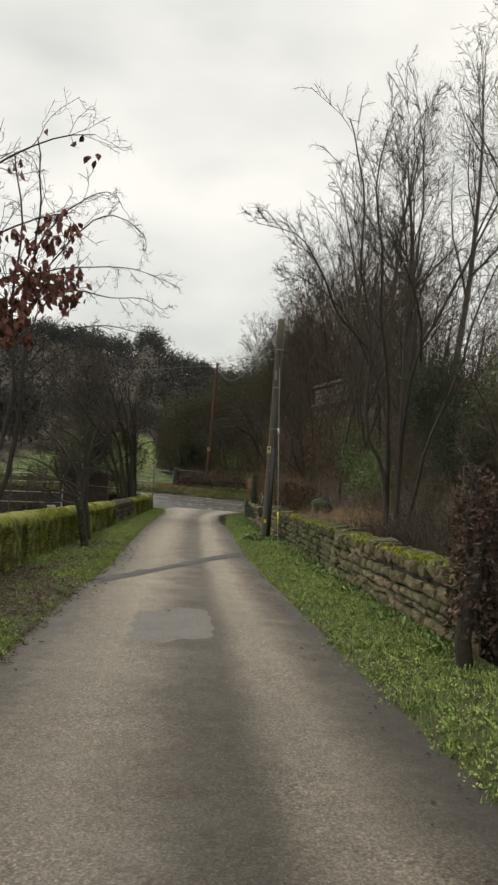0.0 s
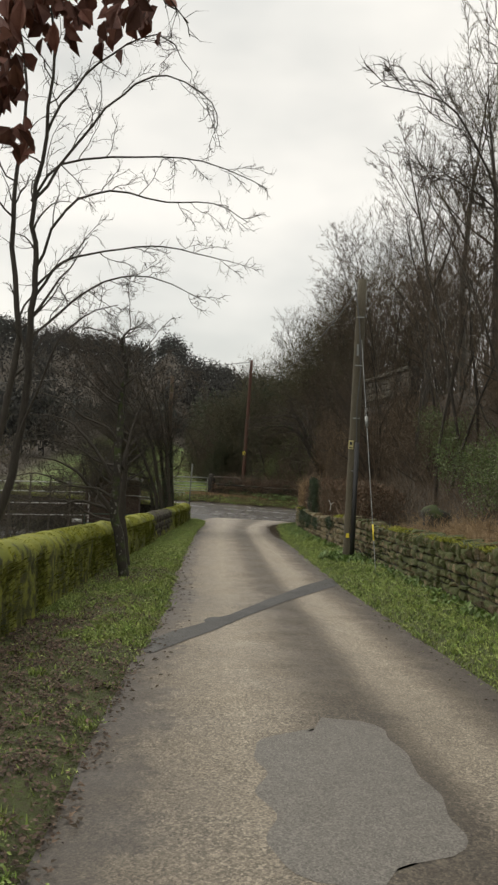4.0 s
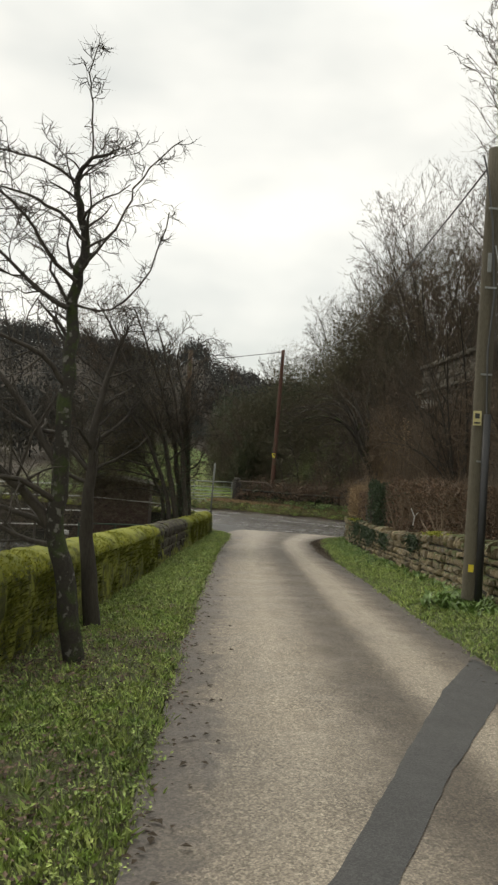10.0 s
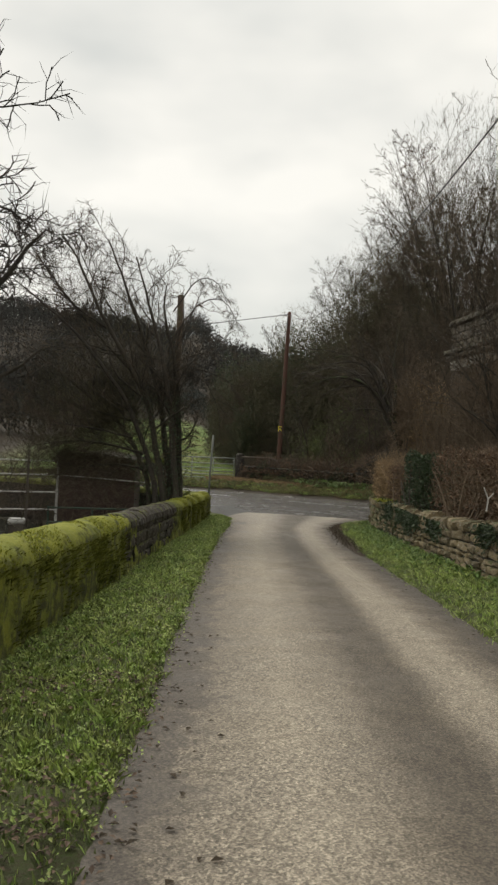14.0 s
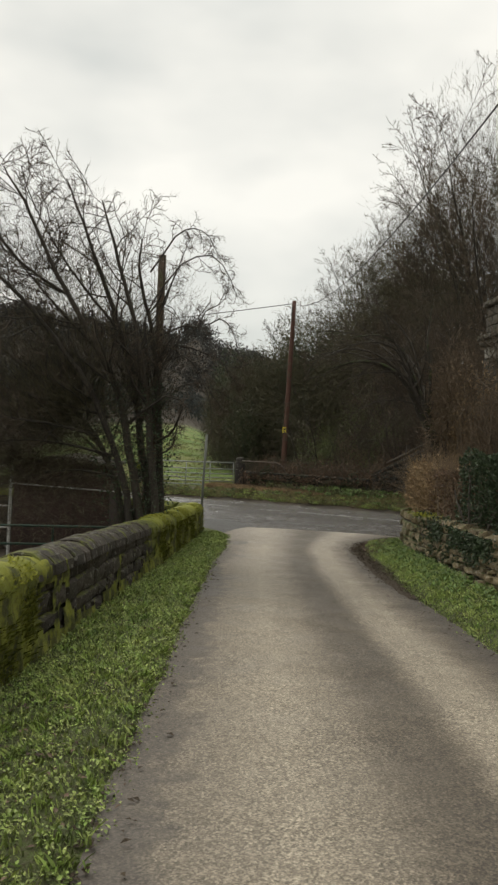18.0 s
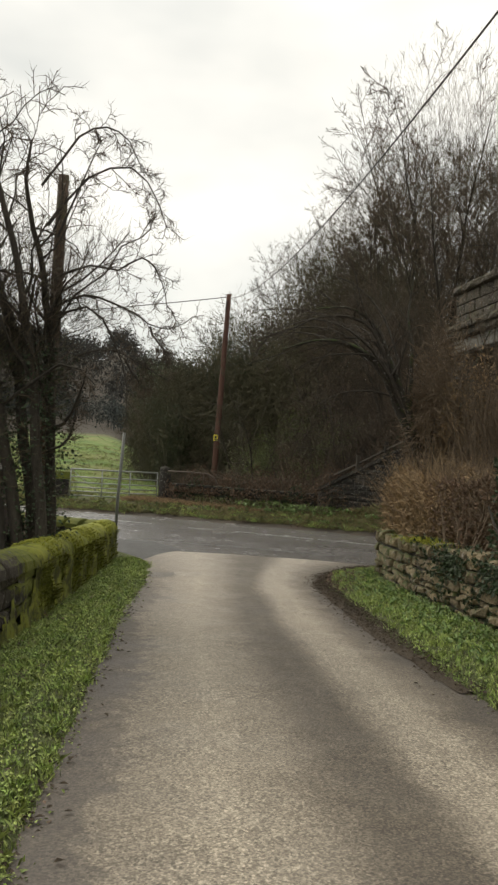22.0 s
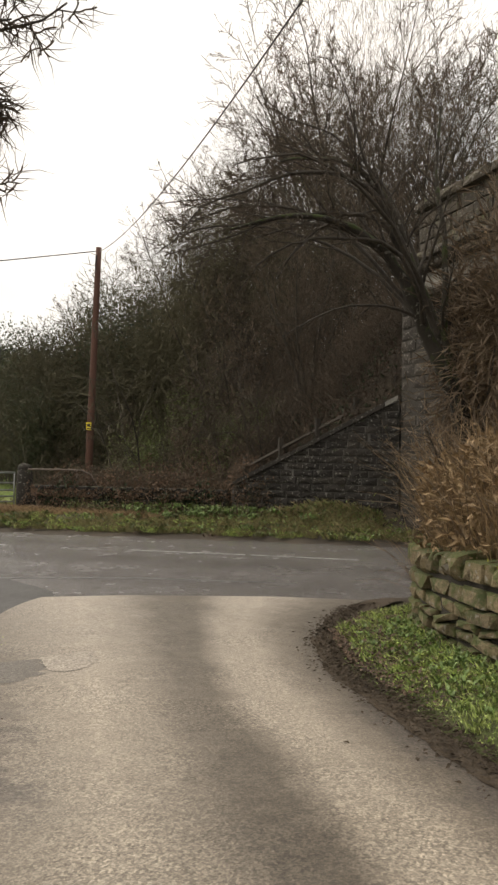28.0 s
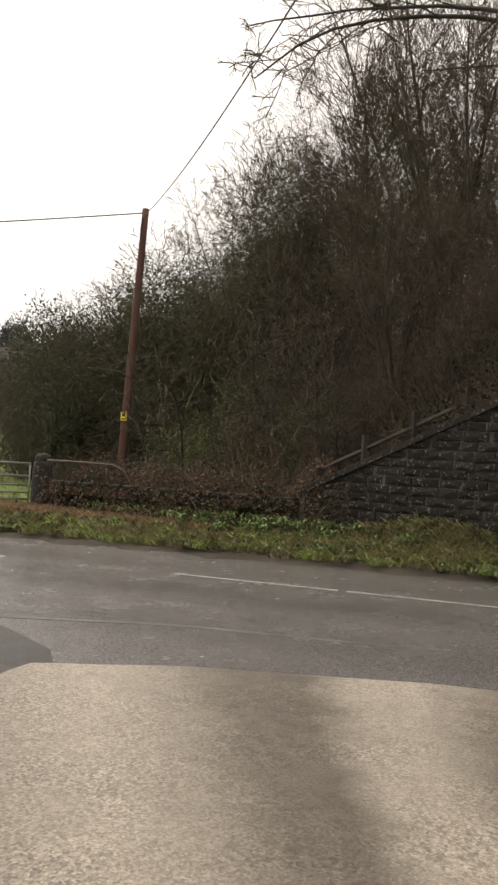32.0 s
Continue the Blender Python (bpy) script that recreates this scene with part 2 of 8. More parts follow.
def grain(name, c1, c2, c3, s1, s2, rough=.85, strength=.5, distance=.01, vary=.3, stretch=None, island=False):
    """A surface with coarse stains and fine grain; pieces differ a little in tone."""
    m, nt, b = material(name, rough)
    pos = place_of(nt)
    n1, n2 = noise_of(nt, pos, s1, 3, .6, stretch), noise_of(nt, pos, s2, 5, .7, stretch)
    col = mix_of(nt, ramp_of(nt, n2, (.35, 0.0), (.7, 1.0)), ramp_of(nt, n1, (.35, c1), (.65, c2)), c3)
    if vary:
        if island:
            rnd = nt.nodes.new("ShaderNodeNewGeometry").outputs["Random Per Island"]
        else:
            rnd = nt.nodes.new("ShaderNodeObjectInfo").outputs["Random"]
        tone = ramp_of(nt, rnd, (0, 1 - vary), (1, 1 + vary * .6))
        col = mix_of(nt, 1.0, col, tone, "MULTIPLY")
    nt.links.new(col, b.inputs["Base Color"])
    bump_of(nt, b, n2, strength, distance)
    return m


def mossy(name, stone1, stone2, stone3, moss1, moss2, amount, bands=None, s1=2.2, lichen=.5):
    """Stone with moss that grows in patches, most on the upper faces. bands: stops along y where the wall is bare (0) or overgrown (1)."""
    m, nt, b = material(name, .9)
    geo = nt.nodes.new("ShaderNodeNewGeometry")
    pos = geo.outputs["Position"]
    n1, n2, n3 = noise_of(nt, pos, s1, 4), noise_of(nt, pos, 38, 5, .7), noise_of(nt, pos, 5.5, 5, .65)
    rnd = nt.nodes.new("ShaderNodeObjectInfo").outputs["Random"]
    stone = mix_of(nt, ramp_of(nt, n2, (.35, 0.0), (.7, .8)), ramp_of(nt, n1, (.35, stone1), (.65, stone2)), stone3)
    stone = mix_of(nt, 1.0, stone, ramp_of(nt, rnd, (0, .62), (1, 1.25)), "MULTIPLY")
    # pale lichen spots
    spots = noise_of(nt, pos, 16, 3, .5)
    stone = mix_of(nt, ramp_of(nt, spots, (.60, 0.0), (.66, lichen)), stone, (.30, .29, .26))
    moss = mix_of(nt, ramp_of(nt, n2, (.3, 0.0), (.7, 1.0)), ramp_of(nt, n1, (.3, moss1), (.6, moss2)), moss1)
    sep = nt.nodes.new("ShaderNodeSeparateXYZ")
    nt.links.new(geo.outputs["Normal"], sep.inputs[0])
    up = sum_of(nt, "MULTIPLY", sep.outputs["Z"], .16)
    mask = sum_of(nt, "ADD", n3, up)
    mask = sum_of(nt, "ADD", mask, amount - .5)
    if bands:
        sp = nt.nodes.new("ShaderNodeSeparateXYZ")
        nt.links.new(pos, sp.inputs[0])
        wob = sum_of(nt, "ADD", sp.outputs["Y"], sum_of(nt, "MULTIPLY", sum_of(nt, "SUBTRACT", n1, .5), 3.0))
        k = sum_of(nt, "MULTIPLY", wob, 1 / 45)
        band = ramp_of(nt, k, *[(y / 45, v) for y, v in bands])
        mask = sum_of(nt, "ADD", mask, sum_of(nt, "MULTIPLY", sum_of(nt, "SUBTRACT", band, .5), .5))
    fac = ramp_of(nt, mask, (.44, 0.0), (.58, 1.0))
    nt.links.new(mix_of(nt, fac, stone, moss), b.inputs["Base Color"])
    bump_of(nt, b, sum_of(nt, "ADD", n2, n3), .7, .02)
    return m


def make_asphalt(name, dark, mid, light, wear, rough_lo, rough_hi, dusty=0, stones=100, relief=.6):
    """Worn tarmac: aggregate, stains, wheel tracks across u."""
    m, nt, b = material(name)
    pos = place_of(nt)
    vo = nt.nodes.new("ShaderNodeTexVoronoi")
    vo.inputs["Scale"].default_value = stones
    nt.links.new(pos, vo.inputs["Vector"])
    speck = ramp_of(nt, vo.outputs["Color"], (.15, 0.0), (.85, 1.0))
    n0, n1, n2, n3 = noise_of(nt, pos, .35, 3), noise_of(nt, pos, 1.7, 4), noise_of(nt, pos, 75, 3, .7), noise_of(nt, pos, 7, 4)
    uv = nt.nodes.new("ShaderNodeUVMap").outputs[0]
    sep = nt.nodes.new("ShaderNodeSeparateXYZ")
    nt.links.new(uv, sep.inputs[0])
    u = sum_of(nt, "ADD", sep.outputs["X"], sum_of(nt, "MULTIPLY", sum_of(nt, "SUBTRACT", n1, .5), .09))
    track = ramp_of(nt, u, *wear)
    tone = sum_of(nt, "ADD", sum_of(nt, "MULTIPLY", track, .62), sum_of(nt, "MULTIPLY", n0, .22))
    tone = sum_of(nt, "ADD", tone, sum_of(nt, "MULTIPLY", n3, .24))
    col = ramp_of(nt, tone, (.22, dark), (.5, mid), (.85, light))
    col = mix_of(nt, .55, col, mix_of(nt, 1.0, col, ramp_of(nt, sum_of(nt, "ADD", sum_of(nt, "MULTIPLY", n2, .5), sum_of(nt, "MULTIPLY", speck, .5)), (.25, .3), (.5, .9), (.75, 1.8)), "MULTIPLY"))
    if dusty:
        # paler and drier towards the lane mouth
        mp = nt.nodes.new("ShaderNodeMapRange")
        mp.inputs["From Min"].default_value, mp.inputs["From Max"].default_value = 3.4, 4.6
        nt.links.new(sum_of(nt, "ADD", sep.outputs["Y"], sum_of(nt, "MULTIPLY", n1, .5)), mp.inputs["Value"])
        col = mix_of(nt, sum_of(nt, "MULTIPLY", mp.outputs[0], .75), col, ramp_of(nt, tone, (.28, (.13, .113, .09)), (.5, (.243, .215, .181)), (.8, (.395, .352, .302))))
        col = mix_of(nt, .5, col, mix_of(nt, 1.0, col, ramp_of(nt, n2, (.3, .5), (.65, 1.4)), "MULTIPLY"))
        # mud and leaf mould trodden over the broken edges
        eu = sum_of(nt, "ADD", sep.outputs["X"], sum_of(nt, "ADD", sum_of(nt, "MULTIPLY", sum_of(nt, "SUBTRACT", n1, .5), .28), sum_of(nt, "MULTIPLY", sum_of(nt, "SUBTRACT", n3, .5), .22)))
        mud = ramp_of(nt, eu, (.02, .85), (.085, .62), (.13, 0.0), (.885, 0.0), (.93, .6), (.98, .85))
        dry = nt.nodes.new("ShaderNodeMapRange")
        dry.inputs["From Min"].default_value, dry.inputs["From Max"].default_value = 3.72, 3.95
        dry.inputs["To Min"].default_value, dry.inputs["To Max"].default_value = 1.0, .1
        nt.links.new(sep.outputs["Y"], dry.inputs["Value"])
        mud = sum_of(nt, "MULTIPLY", mud, dry.outputs[0])
        col = mix_of(nt, mud, col, ramp_of(nt, n2, (.3, (.052, .043, .036)), (.7, (.125, .106, .09))))
        # loose chippings in patches
        vg = nt.nodes.new("ShaderNodeTexVoronoi")
        vg.inputs["Scale"].default_value = 62
        nt.links.new(pos, vg.inputs["Vector"])
        chips = ramp_of(nt, vg.outputs["Color"], (.15, .38), (.5, .95), (.85, 1.6))
        gm = noise_of(nt, pos, 1.3, 5, .65)
        col = mix_of(nt, ramp_of(nt, gm, (.42, .25), (.6, .65)), col, mix_of(nt, 1.0, col, chips, "MULTIPLY"))
        # damp at the lane's upper end, with the trees' shade put into the colour
        damp_shade = nt.nodes.new("ShaderNodeMapRange")
        damp_shade.inputs["From Min"].default_value, damp_shade.inputs["From Max"].default_value = .55, 1.6
        damp_shade.inputs["To Min"].default_value, damp_shade.inputs["To Max"].default_value = .52, 1.0
        nt.links.new(sum_of(nt, "ADD", sep.outputs["Y"], sum_of(nt, "MULTIPLY", n0, .5)), damp_shade.inputs["Value"])
        col = mix_of(nt, 1.0, col, damp_shade.outputs[0], "MULTIPLY")
    nt.links.new(col, b.inputs["Base Color"])
    nt.links.new(ramp_of(nt, sum_of(nt, "ADD", sum_of(nt, "MULTIPLY", n1, .6), sum_of(nt, "MULTIPLY", n0, .4)), (.35, rough_lo), (.65, rough_hi)), b.inputs["Roughness"])
    bump_of(nt, b, sum_of(nt, "ADD", speck, n2), relief, .004)
    return m


TRACKS = [(0.0, .3), (.07, .45), (.16, .62), (.3, .88), (.42, .6), (.51, .2), (.6, .16), (.68, .8), (.77, .88), (.85, .45), (.92, .2), (1.0, .0)]
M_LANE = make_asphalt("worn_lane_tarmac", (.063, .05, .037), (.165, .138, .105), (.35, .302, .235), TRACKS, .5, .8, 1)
M_PATCH = make_asphalt("trench_patch_tarmac", (.031, .030, .029), (.054, .053, .051), (.10, .098, .093), [(0, .5), (1, .5)], .55, .75, stones=120)
M_PALE = make_asphalt("pale_patch_tarmac", (.17, .15, .125), (.30, .265, .222), (.41, .365, .31), [(0, .6), (1, .6)], .6, .8, stones=60)
M_ROAD = make_asphalt("wet_road_tarmac", (.082, .077, .074), (.152, .144, .14), (.21, .2, .195), [(0, .3), (.16, .62), (.28, .35), (.4, .6), (.5, .3), (.64, .6), (.75, .4), (.86, .6), (1, .2)], .14, .32, relief=.3)
M_DAMP = make_asphalt("damp_worn_tarmac", (.06, .052, .042), (.115, .1, .082), (.18, .16, .13), [(0, .5), (1, .5)], .4, .6, stones=70)
M_FAINT = grain("faint_road_paint", (.11, .109, .107), (.2, .199, .195), (.07, .07, .068), 2, 45, .5, .3, .003, 0)
M_LINE = grain("worn_road_paint", (.58, .58, .56), (.72, .72, .69), (.2, .2, .2), 3, 55, .4, .3, .003, 0)
M_SOIL = grain("leaf_mould_soil", (.035, .026, .018), (.06, .045, .03), (.09, .065, .04), 1.5, 26, .95, .9, .03, 0)
M_WORN = make_asphalt("greyer_worn_tarmac", (.08, .073, .063), (.14, .13, .115), (.21, .196, .175), [(0, .6), (1, .6)], .5, .7, stones=120)
M_MOSSMAT = mossy("shaggy_moss", (.04, .048, .011), (.10, .112, .02), (.055, .045, .018), (.17, .19, .027), (.33, .33, .045), .49, None, 3.0, 0)
M_MOSSDARK = grain("dark_hanging_moss", (.075, .09, .016), (.155, .17, .03), (.26, .26, .045), 1.5, 25, .9, 0, .01, .5, None, True)
M_POST = grain("dull_grey_steel_post", (.12, .125, .115), (.18, .185, .17), (.09, .095, .085), 4, 45, .6, .1, .002, 0)
M_BARK = grain("dark_bark", (.030, .024, .019), (.055, .045, .036), (.075, .066, .052), 3, 40, .95, .8, .02, .3, (1, 1, .25))
M_BARK_MOSS = mossy("mossy_bark", (.026, .021, .017), (.045, .037, .03), (.06, .055, .04), (.035, .05, .012), (.06, .08, .02), .44)
M_DEADWOOD = mossy("orange_brown_dead_wood", (.055, .034, .021), (.115, .068, .04), (.08, .06, .04), (.045, .052, .016), (.075, .082, .026), .34)
M_GREYBARK = grain("grey_brown_bark", (.06, .052, .043), (.10, .088, .072), (.13, .12, .10), 3, 40, .95, .8, .02, .3, (1, 1, .25))
M_TWIG = grain("brown_twigs", (.05, .038, .027), (.083, .062, .044), (.112, .086, .06), 1.2, 14, .95, 0, .01, .35)
M_TWIG_RED = grain("russet_twigs", (.088, .063, .041), (.135, .098, .065), (.19, .142, .096), 1.2, 14, .95, 0, .01, .3)
M_TWIG_OLIVE = grain("olive_twigs", (.056, .051, .029), (.088, .079, .045), (.122, .11, .064), 1.2, 14, .95, 0, .01, .35)
M_STRAW = grain("dead_straw_stems", (.18, .115, .058), (.29, .195, .105), (.40, .29, .17), 1.2, 14, .9, 0, .01, .3, None, True)
M_RUST = grain("dead_russet_leaves", (.072, .042, .026), (.13, .076, .046), (.19, .125, .077), 2, 20, .8, 0, .01, .5, None, True)
M_BEECH = grain("dark_red_brown_leaves", (.11, .038, .028), (.17, .062, .043), (.23, .10, .07), 3, 20, .7, 0, .01, .5, None, True)
M_BRAMBLE = grain("dull_bramble_leaves", (.045, .027, .02), (.085, .05, .034), (.13, .085, .055), 2, 20, .8, 0, .01, .6, None, True)
M_IVY = grain("dark_ivy_leaves", (.016, .03, .012), (.03, .055, .02), (.05, .08, .03), 3, 20, .6, 0, .01, .5, None, True)
M_LAUREL = grain("glossy_green_leaves", (.05, .10, .02), (.10, .17, .035), (.2, .26, .09), 2, 20, .35, 0, .01, .5, None, True)
M_HOLLY = grain("dark_evergreen_leaves", (.022, .034, .014), (.040, .056, .021), (.06, .076, .03), 2, 20, .6, 0, .01, .5, None, True)
M_SHRUB = grain("olive_green_leaves", (.06, .08, .02), (.10, .125, .03), (.14, .16, .05), 2, 20, .6, 0, .01, .5, None, True)
M_WEED = grain("bright_weed_leaves", (.085, .165, .035), (.145, .245, .052), (.22, .31, .10), 3, 20, .5, 0, .01, .4, None, True)
M_GRASS = grain("verge_grass_blades", (.13, .235, .047), (.25, .37, .074), (.40, .43, .145), .9, 9, .6, 0, .01, .75, None, True)
M_DRYGRASS = grain("faded_rough_grass", (.19, .15, .065), (.28, .22, .11), (.13, .15, .05), .8, 8, .8, 0, .01, .4, None, True)
M_MOSSBLADE = grain("yellow_green_moss", (.17, .20, .02), (.29, .31, .035), (.38, .37, .06), 1.5, 25, .9, 0, .01, .35, None, True)
M_TURF = grain("verge_turf", (.07, .10, .027), (.13, .185, .045), (.10, .078, .047), 3.6, 42, .95, 1.0, .05, 0)
M_WALL_L = mossy("mossy_gritstone", (.022, .017, .012), (.042, .033, .025), (.10, .085, .068), (.085, .10, .016), (.20, .21, .03), .52, [(6, 1.0), (25, .92), (27.2, .6), (28.4, .0), (33, .05), (34.6, .85), (42, 1.0)])
M_WALL_R = mossy("rough_gritstone", (.06, .045, .026), (.185, .142, .08), (.31, .25, .15), (.045, .058, .016), (.10, .112, .03), .38, [(6, .5), (12, .62), (17, .9), (21, .7), (26, .5), (29, .3), (34, .45), (37, .6), (39, .7), (42, .75)], 2.2, .55)
M_BLOCK = mossy("sooty_coursed_stone", (.008, .007, .006), (.022, .018, .014), (.046, .039, .03), (.035, .043, .014), (.06, .066, .024), .30, None, 1.2, .5)
M_JOINT = grain("pale_lime_mortar", (.03, .027, .024), (.17, .16, .145), (.07, .065, .06), 1.2, 20, .95, .4, .01, 0)
M_LITTER = grain("rotting_brown_leaves", (.06, .036, .025), (.115, .072, .05), (.20, .14, .095), 3, 20, .8, 0, .01, .75, None, True)
M_PIER = mossy("weathered_quoin_stone", (.015, .012, .009), (.03, .024, .017), (.055, .045, .033), (.03, .034, .012), (.05, .052, .018), .30)
M_PARAPET = mossy("brown_parapet_stone", (.022, .018, .013), (.05, .04, .028), (.10, .085, .06), (.045, .05, .016), (.075, .078, .026), .38)
M_COPE = mossy("pale_sandstone", (.13, .122, .105), (.21, .20, .175), (.28, .27, .24), (.06, .07, .02), (.09, .1, .03), .16)
M_CORE = grain("dark_wall_joint", (.018, .015, .012), (.03, .026, .02), (.045, .04, .03), 3, 30, .95, .6, .02, 0)
M_POLE = grain("weathered_pole_wood", (.06, .05, .034), (.10, .085, .058), (.14, .125, .09), 1.2, 30, .9, .6, .01, 0, (6, 6, .5))
M_POLE_RED = grain("tarred_red_brown_pole", (.055, .024, .017), (.09, .04, .028), (.12, .06, .045), 1.2, 30, .9, .6, .01, 0, (6, 6, .5))
M_BLACK = grain("black_plastic", (.012, .012, .013), (.02, .02, .021), (.03, .03, .03), 3, 40, .5, .2, .003, 0)
M_YELLOW = grain("yellow_sign_plate", (.75, .58, .03), (.85, .68, .05), (.7, .55, .06), 6, 60, .5, .05, .001, 0)
M_CREAM = grain("faded_cream_plate", (.55, .48, .2), (.66, .58, .28), (.45, .4, .2), 6, 60, .5, .05, .001, 0)
M_SIGNINK = grain("black_sign_print", (.02, .02, .02), (.03, .03, .03), (.05, .05, .04), 6, 60, .6, .05, .001, 0)
M_GALV = grain("galvanised_steel", (.30, .31, .30), (.42, .43, .42), (.22, .23, .22), 4, 45, .5, .1, .002, .1)
for m_ in (M_GALV,):
    m_.node_tree.nodes["Principled BSDF"].inputs["Metallic"].default_value = .6
M_CABLE = grain("grey_black_cable", (.05, .05, .05), (.08, .08, .08), (.11, .11, .11), 4, 45, .6, .1, .002, 0)
M_BRICK = grain("dark_red_brown_brick", (.06, .036, .028), (.09, .053, .041), (.042, .03, .025), 1.5, 22, .95, .4, .01, .2)
M_GREENPAINT = grain("dark_green_paint", (.012, .05, .03), (.02, .07, .045), (.03, .06, .04), 4, 40, .6, .1, .002, 0)
M_WHITE = grain("dirty_white_paint", (.5, .5, .48), (.62, .62, .6), (.38, .37, .34), 4, 40, .6, .1, .002, 0)
M_RUSTRAIL = grain("rusty_steel_pipe", (.06, .045, .035), (.10, .07, .05), (.14, .11, .09), 5, 50, .7, .2, .002, 0)
M_WOODRAIL = grain("weathered_fence_wood", (.05, .042, .034), (.085, .072, .058), (.11, .095, .08), 2, 40, .9, .5, .008, .2)
M_CANOPY = grain("far_bare_woodland", (.030, .031, .029), (.043, .043, .039), (.056, .054, .048), .05, .8, 1.0, 0, .1, .5, None, True)
M_PINE = grain("far_dark_conifers", (.032, .04, .038), (.046, .055, .05), (.06, .068, .062), .05, .8, 1.0, 0, .1, .4, None, True)
m_, nt_, b_ = material("pasture_and_bank_ground", .95)
pos_ = place_of(nt_)
sep_ = nt_.nodes.new("ShaderNodeSeparateXYZ")
nt_.links.new(pos_, sep_.inputs[0])
n_a, n_b, n_c = noise_of(nt_, pos_, .25, 4), noise_of(nt_, pos_, 20, 5, .7), noise_of(nt_, pos_, .9, 4)
pasture = ramp_of(nt_, n_a, (.3, (.065, .13, .02)), (.5, (.115, .175, .034)), (.7, (.21, .195, .075)))
litter = ramp_of(nt_, n_c, (.3, (.030, .023, .016)), (.7, (.06, .047, .03)))
grassy = sum_of(nt_, "MULTIPLY", ramp_of(nt_, sum_of(nt_, "MULTIPLY", sum_of(nt_, "ADD", sep_.outputs["Y"], 0), .01), (.555, 0.0), (.585, 1.0)), ramp_of(nt_, sum_of(nt_, "MULTIPLY", sum_of(nt_, "ADD", sep_.outputs["X"], 50), .01), (.53, 1.0), (.56, 0.0)))
grassy = sum_of(nt_, "MULTIPLY", grassy, ramp_of(nt_, sum_of(nt_, "MULTIPLY", sep_.outputs["Y"], .005), (.60, 1.0), (.66, 0.0)))
grassy = sum_of(nt_, "MULTIPLY", grassy, ramp_of(nt_, sum_of(nt_, "MULTIPLY", sum_of(nt_, "ADD", sep_.outputs["X"], 50), .01), (.37, 0.0), (.41, 1.0)))
ground_col = mix_of(nt_, grassy, litter, pasture)
ground_col = mix_of(nt_, .5, ground_col, mix_of(nt_, 1.0, ground_col, ramp_of(nt_, n_b, (.3, .5), (.7, 1.5)), "MULTIPLY"))
nt_.links.new(ground_col, b_.inputs["Base Color"])
bump_of(nt_, b_, n_b, .8, .03)
M_GROUND = m_
m_, nt_, b_ = material("river_water", .06)
b_.inputs["Base Color"].default_value = (.02, .022, .018, 1)
bump_of(nt_, b_, noise_of(nt_, place_of(nt_), 2.2, 4, .6, (1, .5, 1)), .6, .09)
M_WATER = m_

# ---- ground and roads ----
LEFT_COLS = [-420, -300, -220, -160, -120, -90, -70, -55, -45, -37, -30, -25, -21, -18, -15, -12.5, -10.5, -9, -7.5, -6, -5, -4, -3, -2.2, -1.5, -1]
RIGHT_COLS = [.9, 1.4, 2, 2.6, 3.2, 3.8, 4.5, 5.2, 6, 7, 8, 9, 10, 11.5, 13, 15, 17, 20, 24, 30, 38, 48, 60, 80, 110, 150, 210, 300, 420]
ys = [-120, -80, -55, -40, -30, -24, -18, -14, -10] + [-7 + .5 * k for k in range(165)] + [77, 79, 82, 85, 90, 95, 100, 108, 116, 125, 135, 150, 165, 180, 200, 225, 250, 280, 310, 350, 400, 470]
rows_ = []
for y in ys:
    a, b, c, d = wall_l(y), lane_l(y), lane_r(y), wall_r(y)
    if y > 60:
        a, b, c, d = -4, -1, 4, 7
    xs = [a + o for o in LEFT_COLS] + [a - .5, a - .32, a - .25, a - .05]
    xs += [a + (b - a) * k / 5 for k in range(1, 6)] + [b + (c - b) * k / 6 for k in range(1, 6)]
    xs += [c + (d - c) * k / 5 for k in range(0, 5)] + [d + .05, d + .18, d + .22, d + .5] + [d + o for o in RIGHT_COLS]
    rows_.append([(x, y, terrain(x, y)) for x in xs])
g_ = Geo()
g_.rings(rows_)
ground = part("ground", g_, M_GROUND, None, "rolling grassy and leaf-littered ground with wooded banks", True)
tagged(ground, "", "ground", "", "structure")


def surface(name, rows, mat_, label, category, uvs):
    geo = Geo()
    geo.rings(rows)
    ob = part(name, geo, mat_, None, label, True)
    lay = ob.data.uv_layers.new(name="UVMap")
    n = len(rows[0])
    flat = [uvs(k // n, k % n) for k in range(len(ob.data.vertices))]
    for lp in ob.data.loops:
        lay.data[lp.index].uv = flat[lp.vertex_index]
    return tagged(ob, "", category, "", "structure")


END = [(0, 1.13, 42.0), (.1, 1.45, 42.95), (.2, 1.84, 43.67), (.45, 3.07, 43.5), (.8, 5.0, 42.82), (1, 6.05, 42.22)]
NU = 24
lane_rows, lane_uv = [], []
yy = [-30, -20, -12] + [-8 + .5 * k for k in range(97)]
for y in yy:
    a, b = lane_l(y), lane_r(y)
    ea = .05 * noise.noise((y * 1.1, 0, 3)) + .035 * noise.noise((y * 3.7, 1, 3))
    eb = .04 * noise.noise((y * 1.0, 7, 3)) + .03 * noise.noise((y * 3.3, 5, 3))
    row = []
    for k in range(NU + 1):
        u = k / NU
        x = a + ea + (b + eb - a - ea) * u
        row.append((x, y, ground_z(y) + .025 * (1 - (2 * u - 1) ** 2) - .004))
    lane_rows.append(row)
    lane_uv.append(y)
last = lane_rows[-1]
ly = yy[-1]
